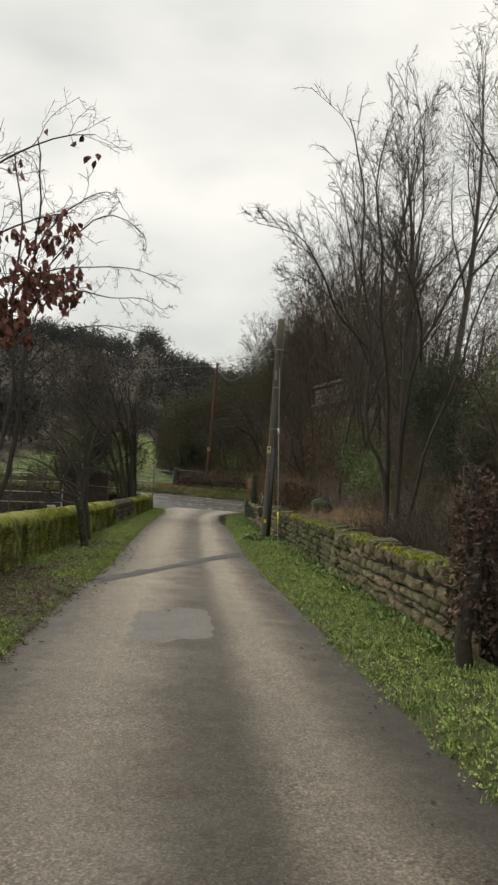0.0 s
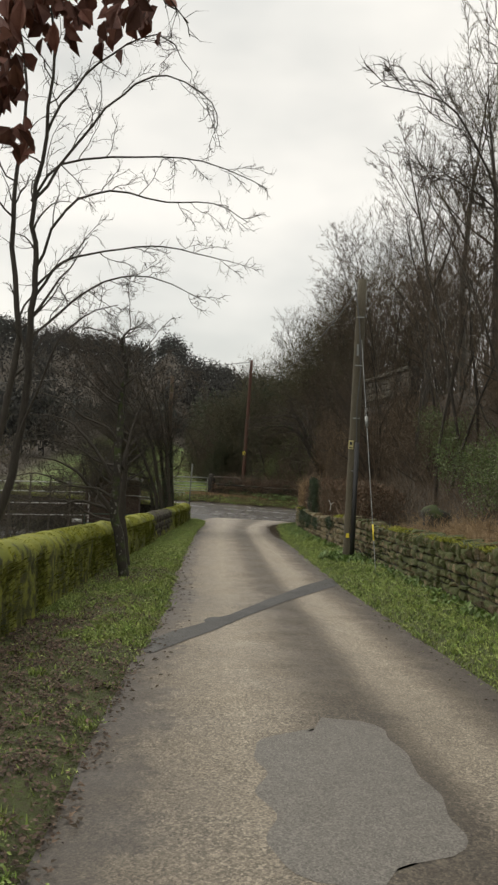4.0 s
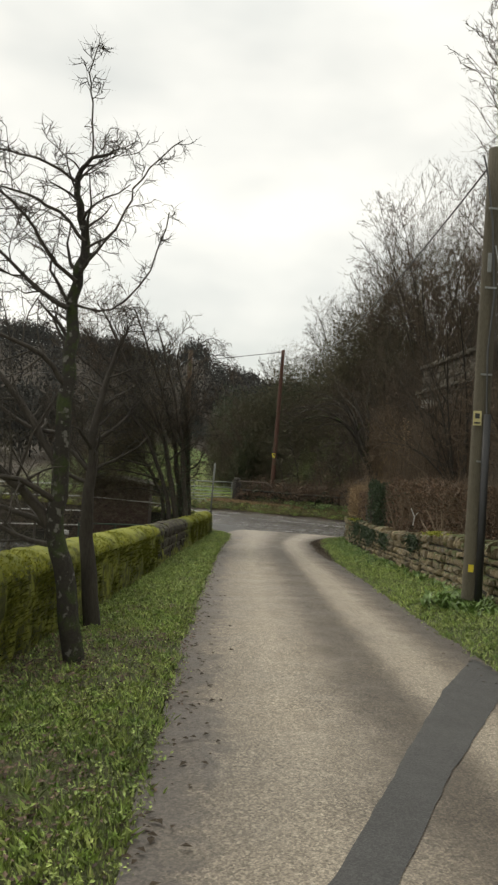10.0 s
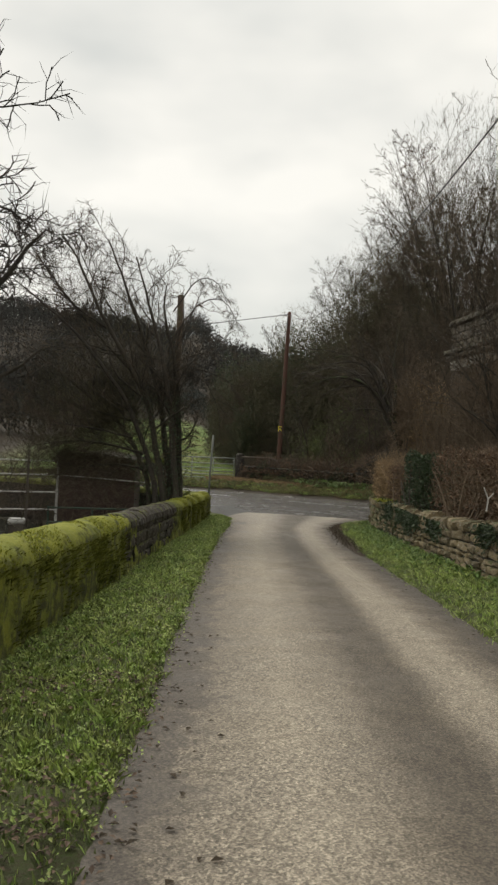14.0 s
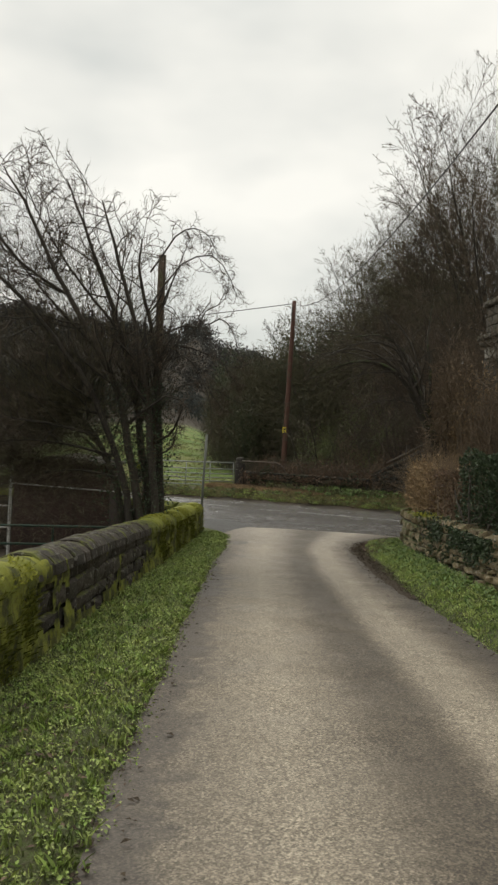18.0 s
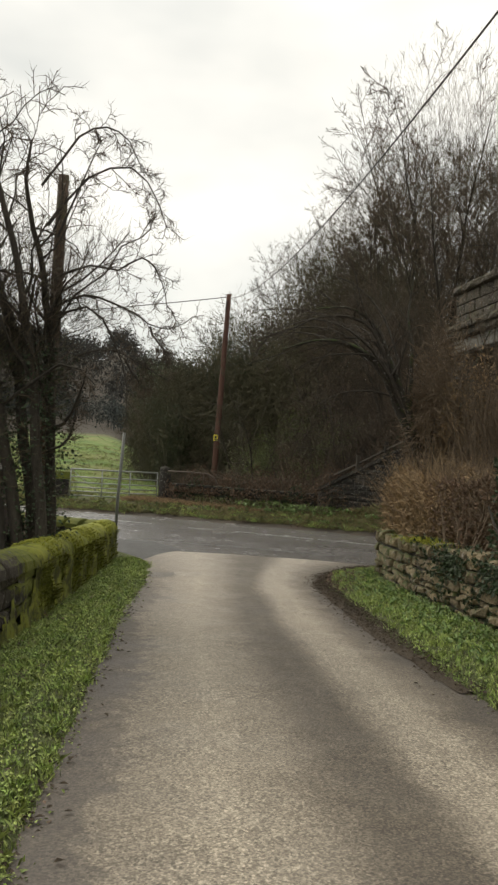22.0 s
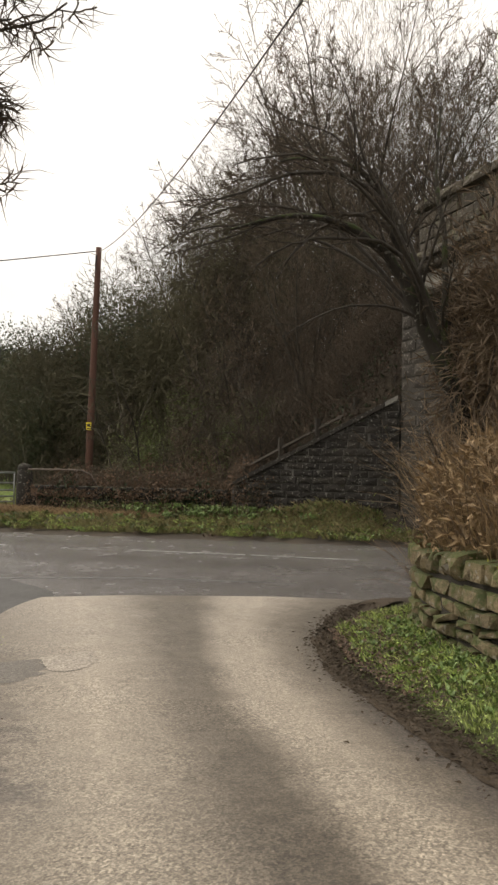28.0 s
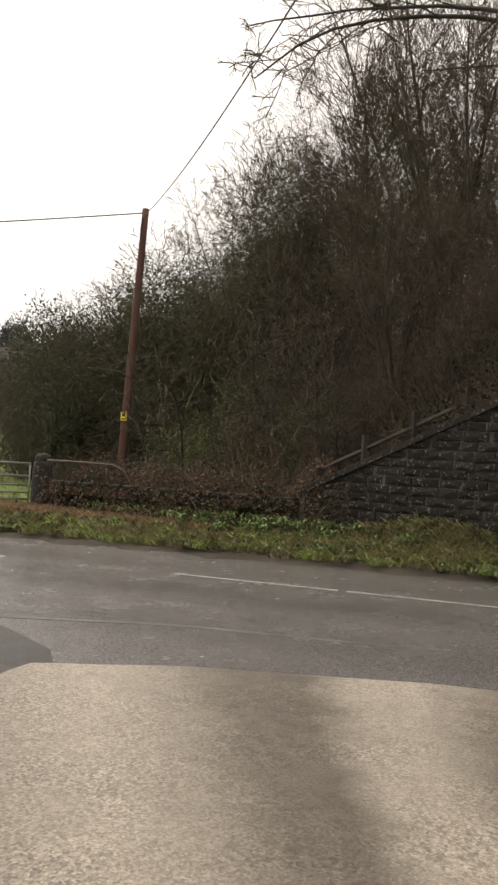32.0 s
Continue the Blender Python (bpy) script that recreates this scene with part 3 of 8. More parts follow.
for i in range(1, 9):
    f = i / 8
    row = []
    for k in range(NU + 1):
        u = k / NU
        ex, ey = lerp(u, [e[0] for e in END], [e[1] for e in END]), lerp(u, [e[0] for e in END], [e[2] for e in END])
        bow = .22 * math.sin(math.pi * f) * max(0, u - .5) * 2
        x = last[k][0] + (ex - last[k][0]) * f - bow
        y = ly + (ey - ly) * f + bow * .3 + (.012 * noise.noise((x * 5, 3, 1)) if i == 8 else 0)
        row.append((x, y, max(ground_z(y), -2.42) + .024 - .006 * f))
    lane_rows.append(row)
    lane_uv.append(ly + 3 * f)
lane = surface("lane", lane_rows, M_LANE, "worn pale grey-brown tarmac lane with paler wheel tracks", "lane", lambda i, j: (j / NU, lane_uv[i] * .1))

# main road
road_rows = []
xs_ = [-80 + 4 * k for k in range(17)] + [-14 + .5 * k for k in range(57)] + [16, 20, 25, 30, 40, 55]
for x in xs_:
    s = main_y(x + 1) - main_y(x - 1)
    nrm = Vector((-s / 2, 1)).normalized()
    nearw = 3.1 + 2.6 * smooth(-3, 0, x) * smooth(12, 8.5, x)
    row = []
    for k in range(13):
        v = k / 12
        o = -nearw + (nearw + 2.95 + .06 * noise.noise((x, 1, 2))) * v
        row.append((x + nrm.x * o, main_y(x) + nrm.y * o, -2.385 + .03 * (1 - (o / 3.2) ** 2 if abs(o) < 3.2 else 0) - .02))
    road_rows.append(row)
road = surface("road", road_rows, M_ROAD, "dark wet tarmac main road passing under the bridge", "road", lambda i, j: (j / 12, i * .1))


def strip(name, pts, mat_, label, category, dz):
    """A thin flat piece between two edges, given as (left x, left y, right x, right y) rows."""
    rows = []
    for ax, ay, bx, by in pts:
        r = []
        for k in range(5):
            x, y = ax + (bx - ax) * k / 4, ay + (by - ay) * k / 4
            on_lane = y < 42 and lane_l(y) < x < lane_r(y)
            u = (x - lane_l(y)) / max(.1, lane_r(y) - lane_l(y))
            o = main_side(x, y)
            z = ground_z(y) + .025 * (1 - (2 * u - 1) ** 2) - .004 if on_lane else -2.405 + .03 * max(0, 1 - (o / 3.2) ** 2)
            r.append((x, y, z + dz))
        rows.append(r)
    return surface(name, rows, mat_, label, category, lambda i, j: (j / 4, i * .2))


# trench repair across the lane
tr = []
for k in range(91):
    f = k / 90
    wob = .010 * noise.noise((f * 9, 0, 0)) + .012 * noise.noise((f * 31, 0, 4))
    tr.append((lerp(f, [0, .06, .12, .22, .24, .28, .31, .36, .52, .82, 1], [-.98, -.72, -.42, -.05, -.1, .01, .14, .29, .77, 1.75, 2.5]) - wob, lerp(f, [0, .06, .12, .22, .24, .28, .31, .36, .52, .82, 1], [12.6, 13.2, 13.85, 14.38, 14.45, 14.74, 14.75, 14.96, 16.0, 18.1, 19.5]), lerp(f, [0, .06, .12, .3, .5, .93, 1], [-.66, -.36, .0, .47, 1.09, 2.5, 2.7]) + wob, lerp(f, [0, .06, .12, .3, .5, .93, 1], [12.55, 13.15, 13.8, 14.8, 16.03, 18.55, 18.9])))
strip("trench_patch", tr, M_PATCH, "dark grey tarmac trench repair running aslant across the lane", "road patch", .006)
pl = []
for k in range(41):
    f = k / 40
    w = .20 * max(.02, 1 - (2 * f - 1) ** 4) ** .5 + .02 + .03 * noise.noise((f * 30, 8, 2))
    pl.append((1.80 - w + .09 * noise.noise((f * 6, 2, 2)) + .06 * f, 39.42 + 1.15 * f, 1.84 + w + .09 * noise.noise((f * 6, 5, 7)) + .05 * noise.noise((f * 25, 5, 1)), 39.47 + 1.15 * f))
rim = [(a - .01 - .05 * noise.noise((k * .5, 1, 3)), b - (.02 if k == 0 else 0) + (.02 if k == 40 else 0), c + .01 + .05 * noise.noise((k * .5, 4, 3)), d - (.02 if k == 0 else 0) + (.02 if k == 40 else 0)) for k, (a, b, c, d) in enumerate(pl)]
strip("patch_rim", rim, M_DAMP, "dark cracked rim round a pale patch in the lane", "road patch", .001)
strip("pale_patch", pl, M_PALE, "pale crumbling oval patch in the lane surface", "road patch", .003)
wn_ = []
for k in range(31):
    f = k / 30
    w = .46 * max(.02, 1 - (2 * f - 1) ** 10) ** .5
    wn_.append((.38 - w + .07 * noise.noise((f * 7, 2, 5)) + .1 * f, 7.9 + 2.05 * f, .38 + w + .07 * noise.noise((f * 7, 5, 5)) + .1 * f, 8.1 + 2.2 * f))
strip("worn_patch", wn_, M_WORN, "greyish worn repair in the lane surface", "road patch", .002)
dm = []
for k in range(31):
    f = k / 30
    w = .25 * max(.02, 1 - (2 * f - 1) ** 2) ** .5
    dm.append((1.33 - w + .08 * noise.noise((f * 8, 1, 1)), 39.2 + 1.0 * f, 1.36 + w + .1 * noise.noise((f * 9, 4, 1)) + .04 * noise.noise((f * 33, 4, 1)), 39.25 + 1.0 * f))
strip("damp_patch", dm, M_DAMP, "dark damp worn hollow in the lane surface", "road patch", .002)
dk = []
for k in range(15):
    f = k / 14
    dk.append((-1.4 + .15 * noise.noise((f * 5, 2, 8)), 42.9 + 3.4 * f, 1.3 + .75 * smooth(0, .55, f) + .05 * noise.noise((f * 9, 2, 9)) - .55 * smooth(.6, 1, f), 41.5 + 4.1 * f))
strip("dark_patch", dk, M_PATCH, "darker tarmac patch beside the lane mouth", "road patch", .002)


def line_along(off, x0, x1, w, name, label):
    rows = []
    n = max(3, int(abs(x1 - x0) / .3))
    for k in range(n + 1):
        x = x0 + (x1 - x0) * k / n
        s = main_y(x + 1) - main_y(x - 1)
        nrm = Vector((-s / 2, 1)).normalized()
        rows.append((x + nrm.x * (off - w / 2), main_y(x) + nrm.y * (off - w / 2), x + nrm.x * (off + w / 2), main_y(x) + nrm.y * (off + w / 2)))
    return tagged(strip(name, rows, M_LINE, label, "road marking", .005), "", "", "road dashes")


for x0 in (-17.5, -13.8, -10.1, -6.4, -2.8):
    line_along(0, x0, x0 + 2.4, .09, "road_dash", "worn white centre dash on wet tarmac")
line_along(0, -.6, 1.6, .09, "road_dash", "worn white centre dash on wet tarmac")
line_along(0, 3.98, 6.03, .08, "road_dash", "worn white centre dash on wet tarmac")
line_along(0, 6.13, 7.9, .08, "road_dash", "worn white centre dash on wet tarmac")
line_along(0, 8.7, 10.6, .08, "road_dash", "worn white centre dash on wet tarmac")
ed = []
for k in range(13):
    x = .5 + 5.2 * k / 12
    y = lerp(x, [.5, .85, 3.4, 5.35, 6], [45.8, 45.7, 45.1, 44.1, 43.7])
    ed.append((x - .02, y - .04, x + .02, y + .04))
tagged(strip("give_way_line", ed, M_FAINT, "faint worn white edge line across the lane mouth", "road marking", .004), "", "", "road edge")

# muddy channel beside the lane mouth
g_ = Geo()
rr = []
for k in range(61):
    y = 31.5 + 10.7 * k / 60
    x = lane_r(y)
    w = .10 + .16 * smooth(31.5, 34, y) + .05 * noise.noise((y * 2, 1, 1)) + .12 * smooth(39, 41.5, y)
    i_ = .05 + .05 * noise.noise((y * 3.1, 4, 1)) + .04 * noise.noise((y * 9, 4, 1))
    t_ = smooth(39.5, 41, y)
    zz = max(ground_z(y), -2.42)
    rr.append([(x - i_ - .08, y, zz + .006 + .018 * t_), (x - .01, y, zz + .018 + .012 * t_ + .012 * noise.noise((y * 5, 1, 7))), (x + w * .45, y + .05 * t_, zz - .012 + .04 * t_), (x + w, y - .1 * t_, zz + .045)])
g_.rings(rr)
tagged(part("gutter", g_, M_SOIL, None, "dark wet muddy gutter along the lane edge", True), "", "gutter", "", "structure")

# river behind the mossy wall
g_ = Geo()
g_.rings([[(wall_l(y) - 34 + 6 * math.sin(y * .07), y, -2.95), (wall_l(y) - 4.6 + 1.0 * math.sin(y * .13), y, -2.95)] for y in range(-30, 50, 3)])
tagged(part("water", g_, M_WATER, None, "rippled dark river water behind the mossy wall", True), "", "river", "", "structure")

# ---- walls ----


def stone_mesh(name, mat_, seed, bevel=.12, rough=.06):
    """A unit stone, its face towards +y, foot at z 0."""
    rng = random.Random(seed)
    v, f = [], []
    for y, ins in ((-1, 0), (-.18, 0), (0, bevel)):
        for x, z in ((-1, 0), (1, 0), (1, 1), (-1, 1)):
            j = rough if y > -1 else 0
            px = x * (.5 - ins) + rng.uniform(-j, j)
            pz = (ins if z == 0 else 1 - ins) + rng.uniform(-j, j)
            v.append((px, y + (rng.uniform(-.08, .06) if y > -.5 else 0), pz))
    mid = len(v)
    v.append((rng.uniform(-.1, .1), .07 + rng.uniform(-.03, .05), .5 + rng.uniform(-.1, .1)))
    for r in (0, 1):
        for k in range(4):
            a, b = r * 4 + k, r * 4 + (k + 1) % 4
            f.append((a, b, b + 4, a + 4))
    for k in range(4):
        f.append((8 + k, 8 + (k + 1) % 4, mid))
    me = bpy.data.meshes.new(name)
    me.from_pydata(v, [], f)
    me.materials.append(mat_)
    me.update()
    return me


def cope_mesh(name, mat_, seed):
    """A unit half-round coping stone lying along x, foot at z 0, middle at y 0."""
    rng = random.Random(seed)
    v, f = [], []
    n = 9
    for x, sc in ((-.5, .93), (-.44, 1), (.44, 1), (.5, .93)):
        for k in range(n):
            t = math.pi * k / (n - 1)
            v.append((x + rng.uniform(-.02, .02), math.cos(t) * .5 * sc + rng.uniform(-.02, .02), math.sin(t) ** .8 * sc + rng.uniform(-.03, .03)))
    for i in range(3):
        for k in range(n - 1):
            a = i * n + k
            f.append((a, a + n, a + n + 1, a + 1))
    f.append(tuple(range(n)))
    f.append(tuple(reversed(range(3 * n, 4 * n))))
    me = bpy.data.meshes.new(name)
    me.from_pydata(v, [], f)
    me.materials.append(mat_)
    me.update()
    return me


def wall_core(name, path, s0, s1, z0, z1, thick, out, label, mat_=None, step=.5, inset=.035):
    """The body of a wall behind its stones."""
    geo = Geo()
    rows = []
    n = max(2, int((s1 - s0) / step))
    for k in range(n + 1):
        s = s0 + (s1 - s0) * k / n
        p, t = path(s), path(s + .05) - path(s - .05)
        t.normalize()
        nn = Vector((-t.y, t.x)) * out
        a, b = p - nn * inset, p - nn * thick
        rows.append([(a.x, a.y, z0(s)), (a.x, a.y, z1(s)), (b.x, b.y, z1(s)), (b.x, b.y, z0(s))])
    geo.rings(rows)
    geo.f.append((0, 1, 2, 3))
    m = 4 * n
    geo.f.append((m + 3, m + 2, m + 1, m))
    ob = part(name, geo, mat_ or M_CORE, None, label)
    return tagged(ob, "", "wall", "", "structure")


def lay_stones(parent, meshes, path, s0, s1, z0, z1, out, course, length, rng, depth=.2, name="stone", proud=.02, gap=.012, tip=0, crest=None):
    """Courses of stones on the face of a wall; z0, z1: foot and top along the path."""
    zmin = min(z0(s0 + (s1 - s0) * k / 20) for k in range(21))
    level = 0.0
    while True:
        h = rng.uniform(*course)
        s = s0 + rng.uniform(0, .12)
        placed = 0
        while s < s1 - .04:
            ln = min(rng.uniform(*length), s1 - s)
            m = s + ln / 2
            za = z0(m) + level
            if ln > .06 and za + h * .55 < z1(m):
                hh = min(h, z1(m) - za)
                p, t = path(m), path(m + .1) - path(m - .1)
                t.normalize()
                nn = Vector((-t.y, t.x)) * out
                xx = -t if out < 0 else t
                xx = Vector((xx.x, xx.y, 0))
                yy_ = Vector((nn.x, nn.y, 0))
                if xx.cross(yy_).z < 0:
                    xx = -xx
                jut = rng.uniform(-.012, proud)
                ds = (z0(m + .1) - z0(m - .1)) / .2 * (1 if xx.dot(Vector((t.x, t.y, 0))) > 0 else -1)
                xx3 = Vector((xx.x, xx.y, ds)).normalized() * (ln - gap)
                mm = Matrix.Identity(4)
                mm.col[0] = (*xx3, 0)
                mm.col[1] = (*(yy_ * depth), 0)
                mm.col[2] = (0, 0, hh - gap, 0)
                mm.col[3] = (p.x + nn.x * jut, p.y + nn.y * jut, za, 1)
                if tip:
                    mm = mm @ pose(0, 0, 0, 0, rng.uniform(-tip, tip), 0)
                ob = new(name, rng.choice(crest if crest and za + h * 1.7 > z1(m) and rng.random() < .22 else meshes))
                ob.parent = parent
                ob.matrix_basis = mm
                placed += 1
            s += ln
        level += h
        if placed == 0 or level > 8:
            break


rng = random.Random(11)
P_LEFT = lambda s: Vector((wall_l(s), s))
P_RIGHT = lambda s: Vector((wall_r(s), s))
LEFT_H = lambda s: lerp(s, [5, 14, 20, 30, 40, 42.4], [.72, .74, .66, .66, .60, .56])

STONE_L = [stone_mesh("stone", M_WALL_L, 20 + k, .10, .07) for k in range(7)]
STONE_R = [stone_mesh("stone", M_WALL_R, 40 + k, .11, .085) for k in range(14)]
COPE_L = [cope_mesh("coping_stone", M_WALL_L, 60 + k) for k in range(5)]

# mossy wall with half-round coping
LEFT_WALLS = []
for i, (s0, s1) in enumerate(((-14, 20.0), (20.0, 42.3))):
    w = wall_core("wall_%d" % (i + 1), P_LEFT, s0, s1, lambda s: ground_z(s) - 1.6, lambda s: ground_z(s) + LEFT_H(s), .40, -1, "moss-covered stone wall with rounded coping beside the lane")
    LEFT_WALLS.append(w)
    lay_stones(w, STONE_L, P_LEFT, max(s0, 6), s1, lambda s: ground_z(s) - .02, lambda s: ground_z(s) + LEFT_H(s), -1, (.15, .21), (.3, .62), rng, .18, "stone", .03, .006, 1.2)
    s = max(s0, -6)
    while s < s1 - .05:
        ln = min(rng.uniform(.26, .42), s1 - s)
        m = s + ln / 2
        p, t = P_LEFT(m), P_LEFT(m + .1) - P_LEFT(m - .1)
        slope = (ground_z(m + .2) - ground_z(m - .2)) / .4
        ob = new("coping_stone", rng.choice(COPE_L))
        ob.parent = w
        ob.matrix_basis = Matrix.Translation((p.x - .2, p.y, ground_z(m) + LEFT_H(m) - .015)) @ pose(0, 0, 0, 0, -math.degrees(math.atan(slope)), math.degrees(math.atan2(t.y, t.x))) @ Matrix.Diagonal((ln * 1.0, .5 + rng.uniform(-.02, .02), .2 + rng.uniform(-.015, .02), 1))
        s += ln



def moss_mat(parent, y0, y1, cover, name="moss"):
    """A shaggy skin of moss over the wall's face and coping; cover gives how much of it grows at y and at a height from 0 to 2 (1: foot of the coping)."""
    geo = Geo()
    n = int((y1 - y0) / .06)
    grid, grow = [], []
    for i in range(n + 1):
        y = y0 + (y1 - y0) * i / n
        row, gr = [], []
        for k in range(20):
            h = k / 11 if k < 11 else 1 + (k - 11) / 8
            m = cover(y, h) + .55 * noise.noise((y * 1.1, h * 1.3, 6.1)) + .35 * noise.noise((y * 3.6, h * 1.6, 2.2)) + .2 * noise.noise((y * 11, h * 3, 8.4))
            o = .055 * min(1, max(-.6, m * 1.6)) + .016 * noise.noise((y * 9, h * 4, 3)) + .012 * noise.noise((y * 23, h * 9, 5))
            if h < 1:
                row.append((wall_l(y) + .03 + o, y, ground_z(y) + h * (LEFT_H(y) - .01)))
            else:
                t = math.pi * .92 * (h - 1)
                row.append((wall_l(y) - .2 + math.cos(t) * (.235 + o), y, ground_z(y) + LEFT_H(y) + math.sin(t) ** .8 * (.185 + o) - .012))
            gr.append(m)
        grid.append(row)
        grow.append(gr)
    for r in grid:
        geo.v.extend(r)
    for i in range(n):
        for k in range(19):
            if min(grow[i][k], grow[i + 1][k], grow[i][k + 1], grow[i + 1][k + 1]) > -.12:
                a = i * 20 + k
                geo.f.append((a, a + 1, a + 21, a + 20))
    return tagged(part(name, geo, M_MOSSMAT, parent, "shaggy green and yellow moss", True), "", "", "", "stuff")


def moss_cover(y, h):
    c = lerp(y, [5, 25, 27.5, 29, 33.2, 34.8, 42.4], [.55, .42, .1, -.5, -.45, .2, .5])
    if h < .45 and 27 < y < 35:
        c += .55 * (1 - h / .45)
    return c


moss_mat(LEFT_WALLS[0], 5.0, 20.0, moss_cover)
moss_mat(LEFT_WALLS[1], 20.0, 42.2, moss_cover)

# wall turning along the main road
def p_turn(s):
    a = s / 14
    return Vector((.45 - 13 * a - .3 * math.sin(a * 3), 42.5 + 6.2 * a + .9 * math.sin(min(1, a * 4) * math.pi / 2)))


w = wall_core("wall_3", p_turn, 0, 14, lambda s: -3.4, lambda s: -1.85, .4, -1, "dark stone wall with rounded coping along the main road")
lay_stones(w, STONE_L, p_turn, 0, 14, lambda s: -2.45, lambda s: -1.85, -1, (.18, .24), (.4, .7), rng, .18)
s = 0
while s < 13.9:
    ln = rng.uniform(.3, .45)
    p, t = p_turn(s + ln / 2), p_turn(s + ln / 2 + .1) - p_turn(s + ln / 2 - .1)
    nn = Vector((t.y, -t.x)).normalized()
    ob = new("coping_stone", rng.choice(COPE_L))
    ob.parent = w
    ob.matrix_basis = Matrix.Translation((p.x - nn.x * .2, p.y - nn.y * .2, -1.86)) @ pose(0, 0, 0, 0, 0, math.degrees(math.atan2(t.y, t.x))) @ Matrix.Diagonal((ln, .5, .2, 1))
    s += ln

# dry stone retaining wall
RIGHT_H = lambda s: lerp(s, [5, 9, 14, 20, 26, 30, 36, 41.2], [.72, .76, .82, .80, .86, .70, .80, .78]) + .03 * noise.noise((s * 1.2, 9, 9))
for i, (s0, s1) in enumerate(((6.9, 17.0), (17.0, 27.0), (27.0, 41.15))):
    w = wall_core("wall_%d" % (i + 4), P_RIGHT, s0, s1, lambda s: ground_z(s) - .5, lambda s: ground_z(s) + RIGHT_H(s) - .02, .42, 1, "rough dry stone retaining wall with patches of moss")
    lay_stones(w, STONE_R, P_RIGHT, s0, s1, lambda s: ground_z(s) + .03, lambda s: ground_z(s) + RIGHT_H(s), 1, (.075, .18), (.13, .50), rng, .24, "stone", .05, .016, 4)
    s = s0
    while s < s1 - .04:
        ln = rng.uniform(.10, .24)
        p = P_RIGHT(s + ln / 2)
        hh = rng.uniform(.14, .24)
        ob = new("coping_stone", rng.choice(STONE_R))
        ob.parent = w
        ob.matrix_basis = Matrix.Translation((p.x - rng.uniform(-.02, .06), p.y, ground_z(s) + RIGHT_H(s) - .03)) @ pose(0, 0, 0, rng.uniform(-7, 7), rng.uniform(-6, 6), 90 + rng.uniform(-6, 6)) @ Matrix.Diagonal((ln - .012, .36, hh, 1))
        s += ln

# return of the wall at the corner, along the main road
P_RET = lambda s: Vector((6.6 + s * .94, 41.3 - s * .34))
w = wall_core("wall_7", P_RET, 0, 3.4, lambda s: -2.7, lambda s: -1.55 + .1 * s, .4, -1, "dry stone wall end turning along the road")
w.location.z = 0
lay_stones(w, STONE_R, P_RET, 0, 3.4, lambda s: -2.4, lambda s: -1.5 + .1 * s, 1, (.12, .2), (.2, .5), rng, .24, "stone", .04, .016)

# ---- bridge ----
BLOCK = [stone_mesh("block", M_BLOCK, 80 + k, .03, .012) for k in range(7)]
RUBBLE = [stone_mesh("stone", M_BLOCK, 120 + k, .13, .08) for k in range(6)]
QUOIN = [stone_mesh("quoin", M_PIER, 90 + k, .05, .015) for k in range(5)]
PARA = [stone_mesh("block", M_PARAPET, 100 + k, .04, .012) for k in range(5)]
PALE = [stone_mesh("block", M_COPE, 110 + k, .03, .01) for k in range(4)]
WA, WB = Vector((7.55, 53.0)), Vector((10.69, 49.52))
WLEN = (WB - WA).length
P_WING = lambda s: WA + (WB - WA) * (s / WLEN)
WING_Z = lambda s: lerp(s, [0, WLEN], [-1.2, 1.05])
wing = wall_core("wall_8", P_WING, 0, WLEN, lambda s: -2.9, lambda s: WING_Z(s) - .03, .6, -1, "sooty coursed stone wing wall with sloping coping beside the bridge", M_JOINT, .5, .028)
lay_stones(wing, BLOCK, P_WING, 0, WLEN, lambda s: -2.4, lambda s: WING_Z(s), -1, (.17, .20), (.34, .62), rng, .4, "block", .02, .013, 0, PALE)
tw = (WB - WA).normalized()
nw = Vector((tw.y, -tw.x))
if nw.y > 0:
    nw = -nw
s = 0
while s < WLEN - .05:
    ln = min(rng.uniform(.8, 1.1), WLEN - s)
    geo = Geo()
    for q in (s + .006, s + ln - .006):
        p = P_WING(q)
        a_, b_ = p + nw * .07, p - nw * .62
        z = WING_Z(q)
        geo.v.extend(((a_.x, a_.y, z - .05), (a_.x, a_.y, z + .07), (b_.x, b_.y, z + .11), (b_.x, b_.y, z - .05)))
    geo.f.extend(((0, 4, 5, 1), (1, 5, 6, 2), (2, 6, 7, 3), (3, 7, 4, 0), (0, 1, 2, 3), (7, 6, 5, 4)))
    part("coping_stone", geo, M_COPE if s > WLEN * .8 else M_BLOCK, wing)
    s += ln

# abutments, deck and parapet: the face of the bridge runs along y at x 10.1
FX = 10.12
geo = Geo()
geo.box(pose(FX + 3.75, 48.5, .35), 6.3, 1.9, 6.1)
abut_far = tagged(part("wall_9", geo, M_CORE, None, "stone abutment of the railway bridge"), "", "bridge abutment", "", "structure")
lay_stones(abut_far, QUOIN, lambda s: Vector((FX + .6, 47.6 + s)), 0, 1.85, lambda s: -2.4, lambda s: 3.35, 1, (.28, .34), (.4, .75), rng, .35, "quoin", .02, .014)
lay_stones(abut_far, BLOCK, lambda s: Vector((FX + .6 + s, 47.55)), 0, 6, lambda s: -2.4, lambda s: 3.2, -1, (.28, .34), (.6, .95), rng, .3, "block", .012, .014)
geo = Geo()
geo.box(pose(FX + 3.2, 39.9, .35), 6.3, 1.4, 6.1)
tagged(part("wall_10", geo, M_PARAPET, None, "stone abutment of the railway bridge behind scrub"), "", "bridge abutment", "", "structure")
geo = Geo()
geo.box(pose(FX + 3.4, 44.0, 3.42), 6.2, 8.6, .5)
